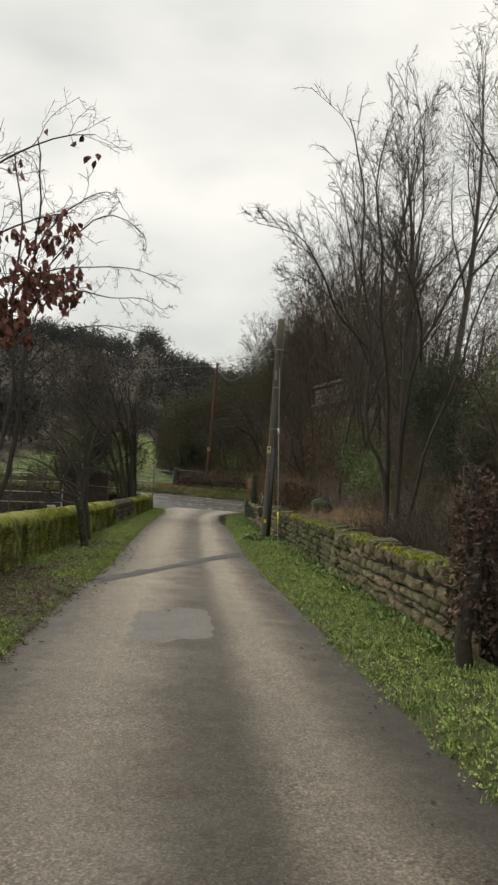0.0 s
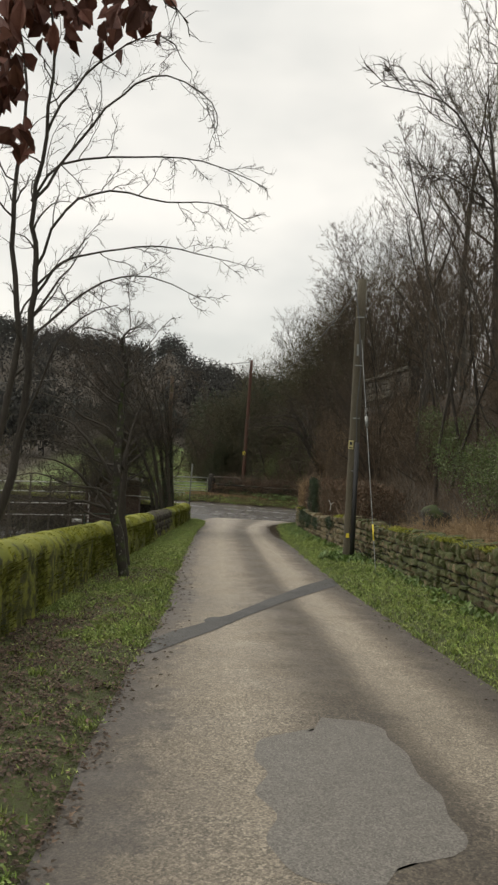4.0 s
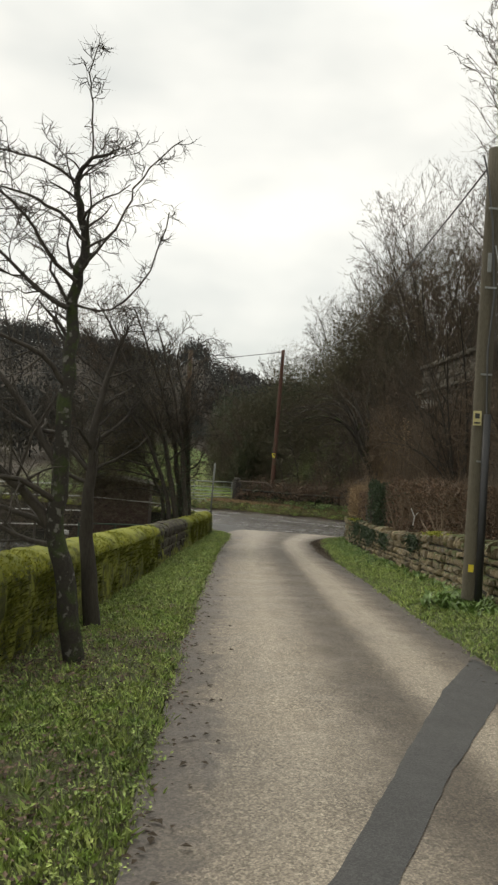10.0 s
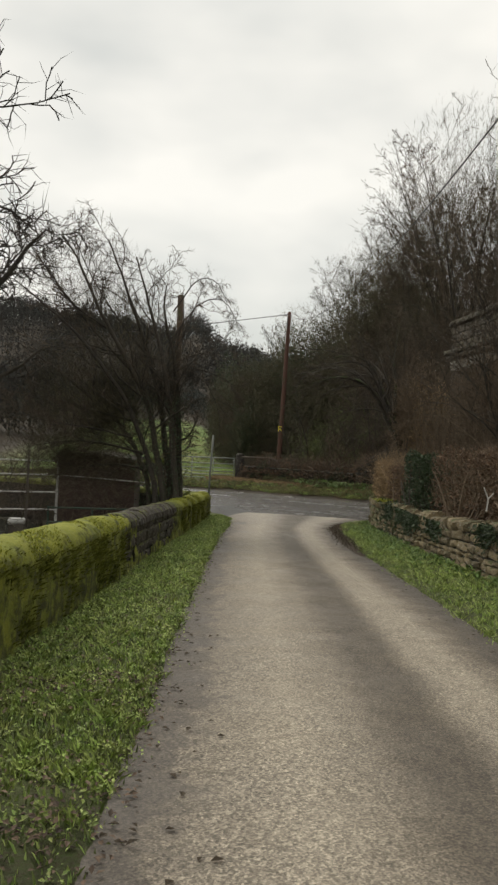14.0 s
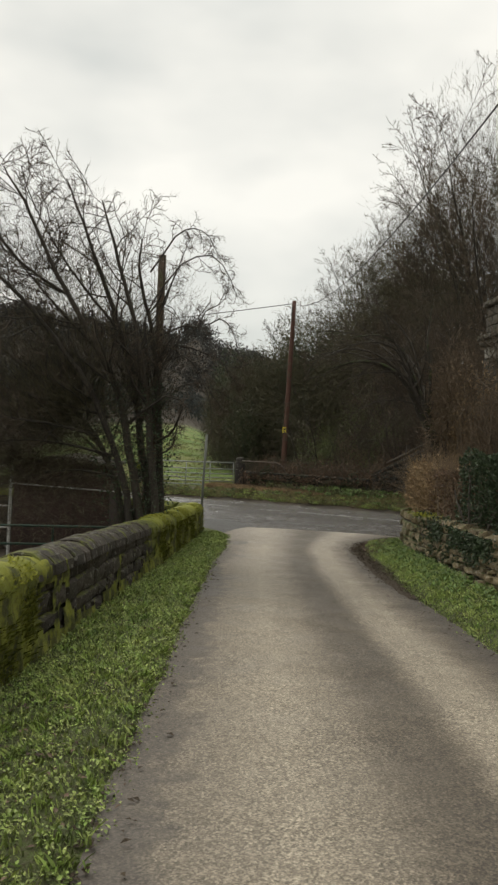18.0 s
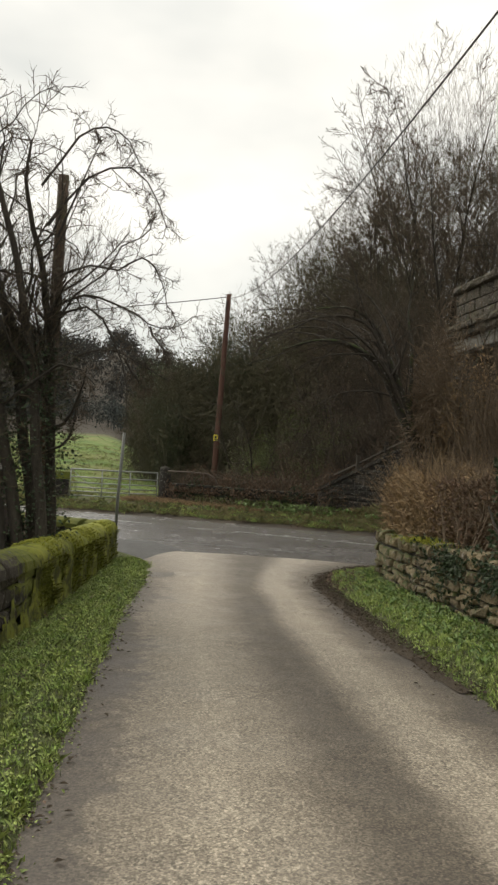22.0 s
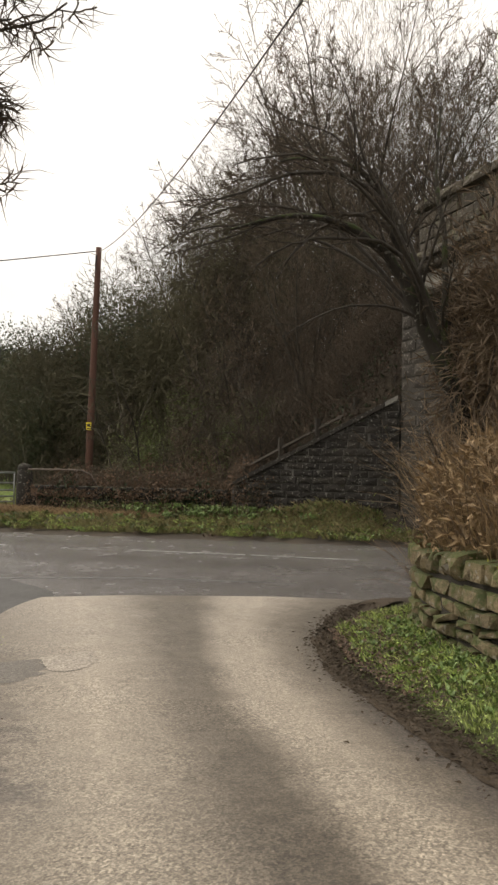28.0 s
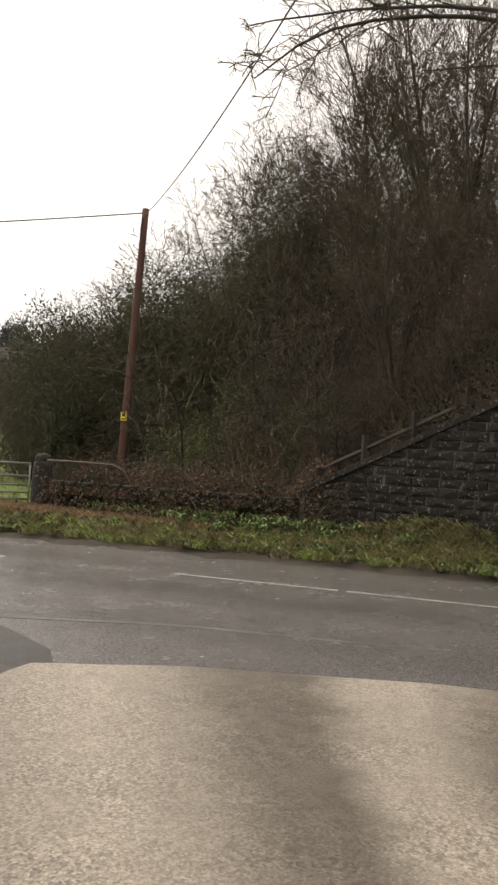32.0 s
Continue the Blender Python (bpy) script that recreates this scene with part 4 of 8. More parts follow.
deck = tagged(part("bridge_deck", geo, M_PARAPET, None, "heavy stone and steel railway bridge deck over the road"), "", "bridge", "", "structure")
para = wall_core("parapet", lambda s: Vector((FX, s)), 39.6, 47.75, lambda s: 3.2, lambda s: 5.02, .45, 1, "weathered stone bridge parapet with dark cornice and pale band")
lay_stones(para, PALE, lambda s: Vector((FX - .02, s)), 39.6, 47.7, lambda s: 3.22, lambda s: 3.62, 1, (.38, .4), (.7, 1.2), rng, .3, "band_stone", .006, .012)
lay_stones(para, PARA, lambda s: Vector((FX, s)), 39.6, 47.7, lambda s: 3.98, lambda s: 4.96, 1, (.3, .33), (.45, .9), rng, .3, "block", .012, .014)
for k in range(9):
    for dx, z, h, mm_ in ((.20, 3.62, .18, PARA), (.30, 3.80, .17, PARA), (.12, 4.96, .2, PARA)):
        ob = new("cornice_stone" if z < 4.5 else "coping_stone", rng.choice(mm_))
        ob.parent = para
        ob.matrix_basis = Matrix.Translation((FX - dx, 40.05 + k * .9, z)) @ pose(0, 0, 0, 0, 0, 90) @ Matrix.Diagonal((.888, .6, h, 1))
# low overgrown wall between the gate and the wing wall
P_LOW = lambda s: Vector((2.45 + 5.0 * s / 6.1, 56.75 - 3.6 * s / 6.1))
w = wall_core("wall_11", P_LOW, 0, 6.1, lambda s: -2.6, lambda s: -1.35, .4, -1, "low dark field wall half buried in brambles")
lay_stones(w, RUBBLE, P_LOW, 0, 6.1, lambda s: -2.25, lambda s: -1.33, -1, (.15, .22), (.25, .55), rng, .2, "stone", .03, .014)

# ---- trees ----


def wander(p, d, length, n, rng, curl, lift):
    pts = [p.copy()]
    d = d.copy()
    for _ in range(n):
        d = (d + Vector((rng.gauss(0, curl), rng.gauss(0, curl), rng.gauss(0, curl) + lift))).normalized()
        p = p + d * (length / n)
        pts.append(p)
    return pts


SIDES = (7, 5, 4, 3, 3, 3)


def sprout(bins, pts, radii, level, spec, rng, t0=.2, bias=None):
    """Side shoots along a limb, down to the twigs."""
    if level >= len(spec["kids"]):
        return
    total = sum((pts[k + 1] - pts[k]).length for k in range(len(pts) - 1))
    count = spec["kids"][level]
    for i in range(count):
        t = t0 + (1 - t0) * (i + rng.random()) / count
        f = t * (len(pts) - 1)
        k = min(int(f), len(pts) - 2)
        p = pts[k].lerp(pts[k + 1], f - k)
        along = (pts[k + 1] - pts[k]).normalized()
        rad = radii[k] + (radii[k + 1] - radii[k]) * (f - k)
        ang = radians(rng.uniform(*spec["angle"][min(level, len(spec["angle"]) - 1)]))
        turn = along.orthogonal().normalized()
        turn.rotate(Matrix.Rotation(rng.uniform(0, 2 * math.pi), 3, along))
        d = along * math.cos(ang) + turn * math.sin(ang)
        if bias is not None:
            d = (d + bias * spec.get("pull", .25)).normalized()
        ln = total * spec["ratio"][min(level, len(spec["ratio"]) - 1)] * rng.uniform(.65, 1.2) * (1 - spec.get("fall", .45) * t)
        ln = max(ln, spec.get("least", .12))
        branch(bins, p, d, ln, max(rad * spec.get("thin", .55), spec["tip"]), level + 1, spec, rng, bias)


def kept_in(hull, p, d, length):
    """The length that keeps a shoot inside the crown's egg shape; 0 where its foot is already outside."""
    def out(q):
        return math.sqrt(sum(((q[i] - hull[0][i]) / hull[1][i]) ** 2 for i in range(3)))
    if out(p) > 1.1:
        return 0
    k = out(p + d * length)
    return length if k < 1 else length * max(.3, .86 / k)


def branch(bins, p, d, length, r, level, spec, rng, bias=None):
    if "hull" in spec:
        length = kept_in(spec["hull"], p, d, length)
        if length == 0:
            return
    if level >= len(spec["kids"]) and level > 1:
        if spec.get("near"):
            bins[2].crook(p, d, length * rng.uniform(.9, 1.5), spec["tip"] * .6, rng)
            return
        bins[2].spike(p, p + (d + Vector((rng.gauss(0, .15), rng.gauss(0, .15), rng.gauss(.05, .15)))).normalized() * length * 1.25, spec["tip"] * .75)
        return
    n = spec["segs"][min(level, len(spec["segs"]) - 1)]
    pts = wander(p, d, length, n, rng, spec["curl"][min(level, len(spec["curl"]) - 1)], spec["lift"][min(level, len(spec["lift"]) - 1)])
    tip = spec["tip"]
    radii = [max(tip, r * (1 - (.93 if level == 0 else .75) * k / n)) for k in range(n + 1)]
    bins[0 if level == 0 else 1 if level <= spec.get("coarse", 2) else 2].tube(pts, radii, SIDES[min(level, 5)])
    sprout(bins, pts, radii, level, spec, rng, spec.get("bare", .25) if level == 0 else .15, bias)


def tree_object(name, bins, m, label, category, group, mats):
    root = base(name, m, label, category, group)
    for geo in bins[0] if isinstance(bins[0], list) else [bins[0]]:
        part("trunk" if not isinstance(bins[0], list) or len(bins[0]) == 1 else "stem", geo, mats[0], root, "", True)
    for k, nm in ((1, "branchwork"), (2, "crown")):
        if bins[k].v:
            tagged(part(nm, bins[k], mats[k], root, "", k < 2), "", "", "", "stuff")
    return root


def free_tree(name, seed, height, spec, m, label, group, mats, stems=1, spread=.12, r=None):
    rng = random.Random(seed)
    trunks, bins = [], (Geo(), Geo(), Geo())
    for k in range(stems):
        bins = (Geo(), bins[1], bins[2])
        trunks.append(bins[0])
        a = 2 * math.pi * (k + rng.random() * .6) / max(1, stems)
        lean = spread * (0 if stems == 1 else 1)
        d = Vector((math.cos(a) * lean, math.sin(a) * lean, 1)).normalized()
        p = Vector((math.cos(a) * .18, math.sin(a) * .18, -.25)) if stems > 1 else Vector((0, 0, -.3))
        branch(bins, p, d, height * rng.uniform(.85, 1.1), (r or height * .016) * rng.uniform(.8, 1.1), 0, dict(spec), rng)
    return tree_object(name, (trunks, bins[1], bins[2]), m, label, "tree", group, mats)


TALL = dict(kids=(12, 6, 5, 3), angle=((22, 45), (25, 50), (25, 55), (30, 60)), ratio=(.42, .5, .5, .5), segs=(8, 5, 4, 3, 2), curl=(.05, .09, .12, .16, .2), lift=(.02, .07, .05, .02, .0), tip=.009, bare=.3, coarse=1, thin=.5)
THICKET = dict(kids=(7, 5, 4), angle=((25, 65), (30, 70), (30, 80)), ratio=(.5, .5, .55), segs=(6, 4, 3, 2), curl=(.12, .16, .2, .25), lift=(.0, .0, .0, -.02), tip=.006, bare=.12, coarse=1, thin=.55)
THORN = dict(kids=(7, 5, 4), angle=((35, 80), (35, 85), (35, 90)), ratio=(.42, .45, .45), segs=(6, 5, 4, 3), curl=(.16, .2, .24, .28), lift=(.0, .01, .02, .03), tip=.0042, bare=.3, coarse=1, thin=.48, least=.14, near=1)


def guided(bins, pts, r0, r1, spec, rng, t0=.25, bias=None, level=0, fine=3):
    """A limb through given points, smoothed, with side shoots."""
    pts = [Vector(p) for p in pts]
    out = []
    n = len(pts)
    for k in range(n - 1):
        a, b, c, d = pts[max(k - 1, 0)], pts[k], pts[k + 1], pts[min(k + 2, n - 1)]
        for j in range(fine):
            t = j / fine
            q = .5 * ((2 * b) + (c - a) * t + (2 * a - 5 * b + 4 * c - d) * t * t + (3 * b - a - 3 * c + d) * t ** 3)
            out.append(q + Vector((rng.gauss(0, .012), rng.gauss(0, .012), 0)))
    out.append(pts[-1])
    m = len(out) - 1
    radii = [r0 + (r1 - r0) * k / m for k in range(m + 1)]
    if level == 0 and isinstance(bins[0], list):
        bins[0].append(Geo())
    (bins[0][-1] if level == 0 and isinstance(bins[0], list) else bins[0 if level == 0 else 1]).tube(out, radii, 9 if level == 0 else 5)
    sprout(bins, out, radii, 0, spec, rng, t0, bias)
    return out


# leaning thorn by the mossy wall
rng = random.Random(5)
bins = (Geo(), Geo(), Geo())
SPRAY = dict(THORN, kids=(12, 6, 5), angle=((30, 75), (35, 80), (35, 85)), ratio=(.42, .5, .5), curl=(.14, .2, .24, .26), tip=.0034, thin=.42, fall=.5, least=.1)
guided(bins, [(.02, 0, -.2), (-.12, 0, .61), (-.22, 0, 1.05), (-.21, 0, 1.56), (-.21, 0, 2.18), (-.2, .05, 2.75), (-.18, .08, 3.2), (-.12, .1, 3.55), (-.2, .08, 3.88), (-.21, .05, 4.11), (-.09, 0, 4.26), (.11, 0, 4.33)], .095, .008, dict(SPRAY, kids=(22, 6, 5), ratio=(.17, .5, .5)), rng, .4, Vector((-.25, -.05, .05)))
for pts, r0 in (
    ([(-.22, 0, 1.05), (-.45, -.05, 1.35), (-.66, -.1, 1.53), (-.92, -.15, 1.8), (-1.25, -.2, 1.96), (-1.7, -.25, 2.0)], .055),
    ([(-.21, 0, 1.5), (-.37, .05, 1.83), (-.61, .1, 2.16), (-.85, .15, 2.42), (-1.08, .2, 2.63), (-1.5, .25, 2.73), (-2.1, .3, 2.7)], .04),
    ([(-.2, 0, 2.3), (-.4, -.1, 2.55), (-.75, -.2, 2.7), (-1.2, -.3, 3.0), (-1.9, -.4, 3.15)], .028),
    ([(-.21, 0, 2.97), (-.5, .1, 3.12), (-.79, .15, 3.39), (-1.08, .2, 3.59), (-1.6, .2, 3.74)], .026),
    ([(-.17, 0, 3.2), (-.4, -.1, 3.41), (-.59, -.2, 3.68), (-.94, -.3, 3.94), (-1.28, -.35, 4.1)], .02),
    ([(-.13, 0, 3.54), (-.37, .1, 3.81), (-.66, .15, 3.96), (-1.0, .2, 4.03), (-1.5, .25, 3.98)], .018),
    ([(-.21, 0, 4.05), (-.45, -.05, 4.18), (-.68, -.1, 4.22), (-.96, -.15, 4.24), (-1.28, -.2, 4.12)], .014),
    ([(-.24, 0, 1.11), (-.55, .1, 1.2), (-.89, .2, 1.26), (-1.32, .3, 1.1), (-1.9, .35, 1.15)], .035),
    ([(-.24, 0, 1.3), (-.5, -.2, 1.5), (-.9, -.4, 1.55), (-1.5, -.6, 1.75), (-2.0, -.7, 1.6)], .03),
    ([(-.22, 0, .95), (-.6, .15, 1.0), (-1.1, .3, 1.25), (-1.7, .4, 1.2), (-2.4, .5, 1.4)], .03),
    ([(-.21, 0, 1.9), (-.55, .2, 1.95), (-1.0, .35, 2.2), (-1.6, .45, 2.3), (-2.3, .5, 2.2)], .026),
    ([(-.1, 0, 3.49), (.14, .05, 3.68), (.24, .1, 3.97), (.39, .15, 4.27), (.66, .2, 4.56)], .013),
    ([(-.17, 0, 3.0), (.13, .05, 2.99), (.44, .1, 3.36), (.58, .1, 3.88)], .012),
    ([(-.09, 0, 4.26), (-.12, 0, 4.74), (-.16, .02, 5.0), (-.09, .05, 5.29)], .009),
):
    guided(bins, pts, r0, .005, dict(SPRAY, kids=(13, 6, 5) if r0 > .015 else (8, 4, 3), ratio=(.42 if r0 > .015 else .22, .5, .5)), rng, .15, Vector((-.08, 0, .06)), 1)
thorn = tree_object("thorn_tree", bins, pose(-1.26, 18.65, ground_z(18.65) + .05), "leaning bare thorn tree with mossy trunk beside the wall", "tree", "", (M_BARK_MOSS, M_BARK, M_BARK))
bins = (Geo(), Geo(), Geo())
guided(bins, [(.06, 0, -.2), (-.07, 0, .56), (-.14, 0, 1.11), (-.1, 0, 1.6), (-.07, .05, 2.22), (.04, .1, 2.78), (.2, .1, 3.2)], .10, .012, dict(SPRAY, kids=(20, 6, 5), ratio=(.26, .5, .5)), rng, .45, Vector((.05, .1, .05)))
for pts in ([(-.1, 0, 1.6), (-.43, .1, 1.92), (-.78, .2, 2.11), (-1.3, .3, 2.15)], [(-.09, 0, 1.94), (.24, .1, 2.24), (.5, .15, 2.6)], [(-.1, 0, 1.5), (-.5, .2, 1.7), (-1.1, .4, 2.5), (-1.5, .5, 3.0)]):
    guided(bins, pts, .028, .005, dict(SPRAY, ratio=(.4, .5, .5)), rng, .2, None, 1)
tree_object("thorn_tree", bins, pose(-1.33, 20.4, ground_z(20.4) + .05), "dark bare thorn tree close behind another trunk", "tree", "", (M_BARK, M_BARK, M_BARK))

# tree with hanging red-brown leaves and boughs over the lane
rng = random.Random(8)
bins = ([], Geo(), Geo())
BOUGH = dict(kids=(6, 4, 3), angle=((25, 60), (30, 65), (35, 75)), ratio=(.38, .4, .3), segs=(7, 6, 5, 4), curl=(.16, .2, .24, .26), lift=(.0, .01, .03, .04), tip=.003, bare=.3, coarse=1, thin=.5, least=.12, near=1)
BOUGH.update(ratio=(.34, .42, .45), fall=.55, least=.09)
for pts, r0 in (
    ([(-.62, 0, -.3), (-.28, 0, .71), (-.03, 0, 1.3), (.17, 0, 2.02), (.23, 0, 2.85), (.26, 0, 3.54), (.26, 0, 4.09), (.22, 0, 4.64), (.31, 0, 5.41), (.38, -.1, 6.32), (.28, -.2, 7.28)], .058),
    ([(-.75, .1, -.3), (-.41, .1, .78), (-.24, .1, 1.46), (-.01, .1, 2.29), (.09, .1, 3.26), (-.01, .1, 4.22), (.02, .1, 5.05), (.06, .1, 5.94), (-.12, .1, 7.1)], .055),
    ([(-.9, .3, -.3), (-.8, .3, 1.2), (-.75, .3, 2.6), (-.6, .3, 4.0), (-.65, .3, 5.6), (-.8, .3, 7.2)], .06),
    ([(-1.1, -.1, -.3), (-1.2, -.1, 1.2), (-1.3, -.1, 2.6), (-1.5, -.2, 4.2), (-1.6, -.2, 6.0)], .05),
):
    guided(bins, pts, r0, .01, dict(BOUGH, kids=(12, 5, 4), ratio=(.16, .45, .45)), rng, .35)
BOUGHS = [
    [(.26, 0, 3.61), (.43, .05, 3.97), (.66, .1, 4.15), (1.14, .15, 4.29), (1.62, .15, 4.35), (2.11, .15, 4.27), (2.42, .15, 4.22)],
    [(.28, 0, 3.96), (.54, 0, 4.63), (1.01, 0, 4.87), (1.6, .05, 4.81), (2.13, .1, 4.85), (2.52, .1, 4.67)],
    [(.22, 0, 4.71), (.62, .05, 5.33), (1.08, .1, 5.97), (1.56, .1, 6.21), (2.07, .1, 5.95), (2.13, .1, 5.65)],
    [(.31, 0, 5.41), (.6, -.05, 5.92), (.99, -.1, 6.3), (1.47, -.15, 6.52), (1.83, -.15, 6.16)],
    [(.2, 0, 4.7), (.48, .1, 5.15), (1.26, .2, 5.33), (2.01, .3, 5.37), (2.75, .3, 5.12)],
    [(.23, 0, 3.2), (.55, .05, 3.55), (1.0, .05, 3.9), (1.5, .05, 3.98), (2.1, .05, 3.75)],
    [(.15, 0, 2.1), (.48, -.2, 3.0), (.81, -.3, 3.45), (1.18, -.3, 3.6)],
]
for pts in BOUGHS:
    guided(bins, pts, .017, .004, dict(BOUGH, kids=(10, 5, 4), ratio=(.27, .45, .45)), rng, .12, Vector((.12, 0, .05)), 1)
over = tree_object("roadside_tree", bins, pose(-2.36, 13.45, ground_z(13.4) - .1), "bare multi-stemmed tree with boughs reaching over the lane", "tree", "", (M_BARK, M_BARK, M_BARK))

# young beech behind the wall, its lowest boughs still holding withered leaves
rng = random.Random(18)
bins = ([], Geo(), Geo())
BEECH_ROOT = Vector((-2.95, 8.5, ground_z(8.5) - .7))
TWIGGY = dict(BOUGH, kids=(10, 4, 3), ratio=(.3, .45, .45), tip=.0026)
guided(bins, [(0, 0, -.3), (.05, 0, 1.2), (0, 0, 2.6), (-.1, .1, 4.2), (-.05, .1, 5.6), (-.2, .1, 7.0)], .075, .015, dict(BOUGH, kids=(12, 5, 4), ratio=(.2, .45, .45)), rng, .4)
LEAFY = []
for pts in (
    [(.02, 0, 2.6), (.5, -.2, 3.6), (1.1, -.35, 4.1), (1.7, -.5, 4.35), (2.15, -.55, 4.3)],
    [(0, 0, 2.9), (.5, -.1, 4.0), (1.1, -.3, 4.6), (1.7, -.4, 4.9), (2.1, -.45, 5.0)],
    [(0, 0, 2.2), (.6, -.2, 3.3), (1.2, -.3, 3.9), (1.65, -.4, 4.05)],
    [(-.05, 0, 3.4), (.5, .1, 4.8), (1.1, .1, 5.5), (1.75, .1, 5.9), (2.2, .1, 6.0)],
    [(-.05, 0, 3.8), (.3, -.3, 4.7), (.9, -.6, 5.2), (1.5, -.8, 5.4)],
):
    LEAFY.append(guided(bins, pts, .02, .004, TWIGGY, rng, .3, Vector((.1, -.05, 0)), 1))
beech = tree_object("beech_tree", bins, Matrix.Translation(BEECH_ROOT), "young beech with withered leaves on its lower boughs", "tree", "", (M_GREYBARK, M_BARK, M_BARK))
geo = Geo()
for k in range(560):
    limb = LEAFY[rng.choice((0, 0, 0, 1, 1, 2, 2, 2, 3, 4))]
    f = rng.uniform(.35, 1.0) * (len(limb) - 1)
    i = min(int(f), len(limb) - 2)
    c = limb[i].lerp(limb[i + 1], f - i) + Vector((rng.gauss(0, .1), rng.gauss(0, .14), rng.gauss(-.08, .12)))
    if c.z > 4.75 and rng.random() < .8 or c.x > 2.2:
        continue
    for _ in range(rng.randint(1, 4)):
        q = c + Vector((rng.gauss(0, .035), rng.gauss(0, .035), rng.gauss(0, .03)))
        al = Vector((rng.gauss(0, .45), rng.gauss(0, .45), -1)).normalized()
        ac = al.orthogonal().normalized()
        ac.rotate(Matrix.Rotation(rng.uniform(0, 6.3), 3, al))
        ln, wd = rng.uniform(.07, .125), rng.uniform(.04, .07)
        bend = al.cross(ac) * wd
        n0 = len(geo.v)
        for u, w, o in ((0, 0, 0), (.3, .38, .2), (.65, .42, .3), (1, 0, -.25), (.65, -.42, .3), (.3, -.38, .2)):
            geo.v.append(tuple(q + al * ln * u + ac * wd * w * 1.2 + bend * o))
        geo.f.extend(((n0, n0 + 1, n0 + 2, n0 + 3), (n0, n0 + 3, n0 + 4, n0 + 5)))
part("leaves", geo, M_BEECH, beech, "withered red-brown hanging leaves")

# clump of ivy-clad trees at the end of the mossy wall
rng = random.Random(21)
bins = ([], Geo(), Geo())
CLUMP = dict(near=1, kids=(17, 8, 6), angle=((25, 60), (30, 65), (30, 75)), ratio=(.30, .45, .5), segs=(6, 5, 4, 3), curl=(.14, .24, .3, .34), lift=(.0, .02, .03, .02), tip=.0058, bare=.3, coarse=1, thin=.45, least=.12, fall=.55)
for pts, r0 in (
    ([(-.05, 0, -.6), (-.14, 0, 1.45), (-.39, 0, 2.74), (-.61, 0, 3.76), (-1.06, -.05, 4.67), (-1.71, -.1, 5.77), (-2.17, -.15, 6.69), (-2.53, -.2, 7.4), (-2.9, -.2, 8.0)], .10),
    ([(.1, .2, -.6), (.04, .2, 1.46), (-.15, .2, 2.76), (-.34, .2, 3.97), (-.67, .2, 5.08), (-1.09, .2, 6.2), (-1.45, .2, 7.13), (-1.8, .2, 7.97)], .10),
    ([(.2, -.1, -.6), (.18, -.1, 1.48), (.03, -.1, 2.77), (-.1, -.1, 3.89), (-.34, -.1, 5.11), (-.6, -.1, 6.04), (-.86, -.1, 6.89), (-1.06, -.1, 7.5)], .09),
    ([(.3, .3, -.6), (.28, .3, 1.48), (.17, .3, 2.78), (.14, .3, 3.82), (.02, .3, 4.75), (-.19, .3, 5.69), (-.34, .3, 6.35), (-.3, .3, 6.9)], .09),
    ([(-.4, .2, -.6), (-.51, .2, 1.42), (-.78, .2, 2.43), (-1.32, .15, 3.33), (-2.13, .1, 4.02), (-3.04, 0, 4.71), (-3.84, -.1, 5.22)], .08),
    ([(-.2, -.15, -.6), (-.33, -.15, 1.44), (-.61, -.15, 2.63), (-1.18, -.2, 3.9), (-1.82, -.25, 4.8), (-2.45, -.3, 5.52), (-3.17, -.3, 6.13), (-3.98, -.3, 6.74)], .085),
):
    guided(bins, pts, r0, .014, CLUMP, rng, .3, Vector((-.08, 0, .08)))
for pts in (
    [(-.7, 0, 2.62), (-1.66, -.1, 2.83), (-2.51, -.2, 2.86), (-3.44, -.3, 2.7)],
    [(-.76, 0, 3.37), (-2.01, .1, 3.65), (-3.16, .2, 3.94), (-4.2, .3, 3.9)],
    [(-1.0, 0, 3.0), (-1.9, -.3, 3.2), (-2.8, -.5, 3.3), (-3.8, -.6, 3.5)],
    [(-.6, 0, 2.2), (-1.3, .3, 2.3), (-2.2, .5, 2.2), (-3.0, .6, 1.9)],
    [(-1.7, -.1, 5.7), (-2.5, -.2, 6.2), (-3.3, -.3, 7.2), (-3.9, -.3, 8.0)],
    [(-1.1, 0, 4.7), (-2.0, 0, 5.6), (-2.9, .1, 6.6), (-3.6, .1, 7.6)],
    [(-.7, .2, 5.1), (-1.4, .3, 5.9), (-2.2, .3, 7.0), (-2.7, .3, 8.2)],
):
    guided(bins, pts, .035, .007, dict(CLUMP, ratio=(.36, .45, .5)), rng, .2, Vector((-.05, 0, .08)), 1)
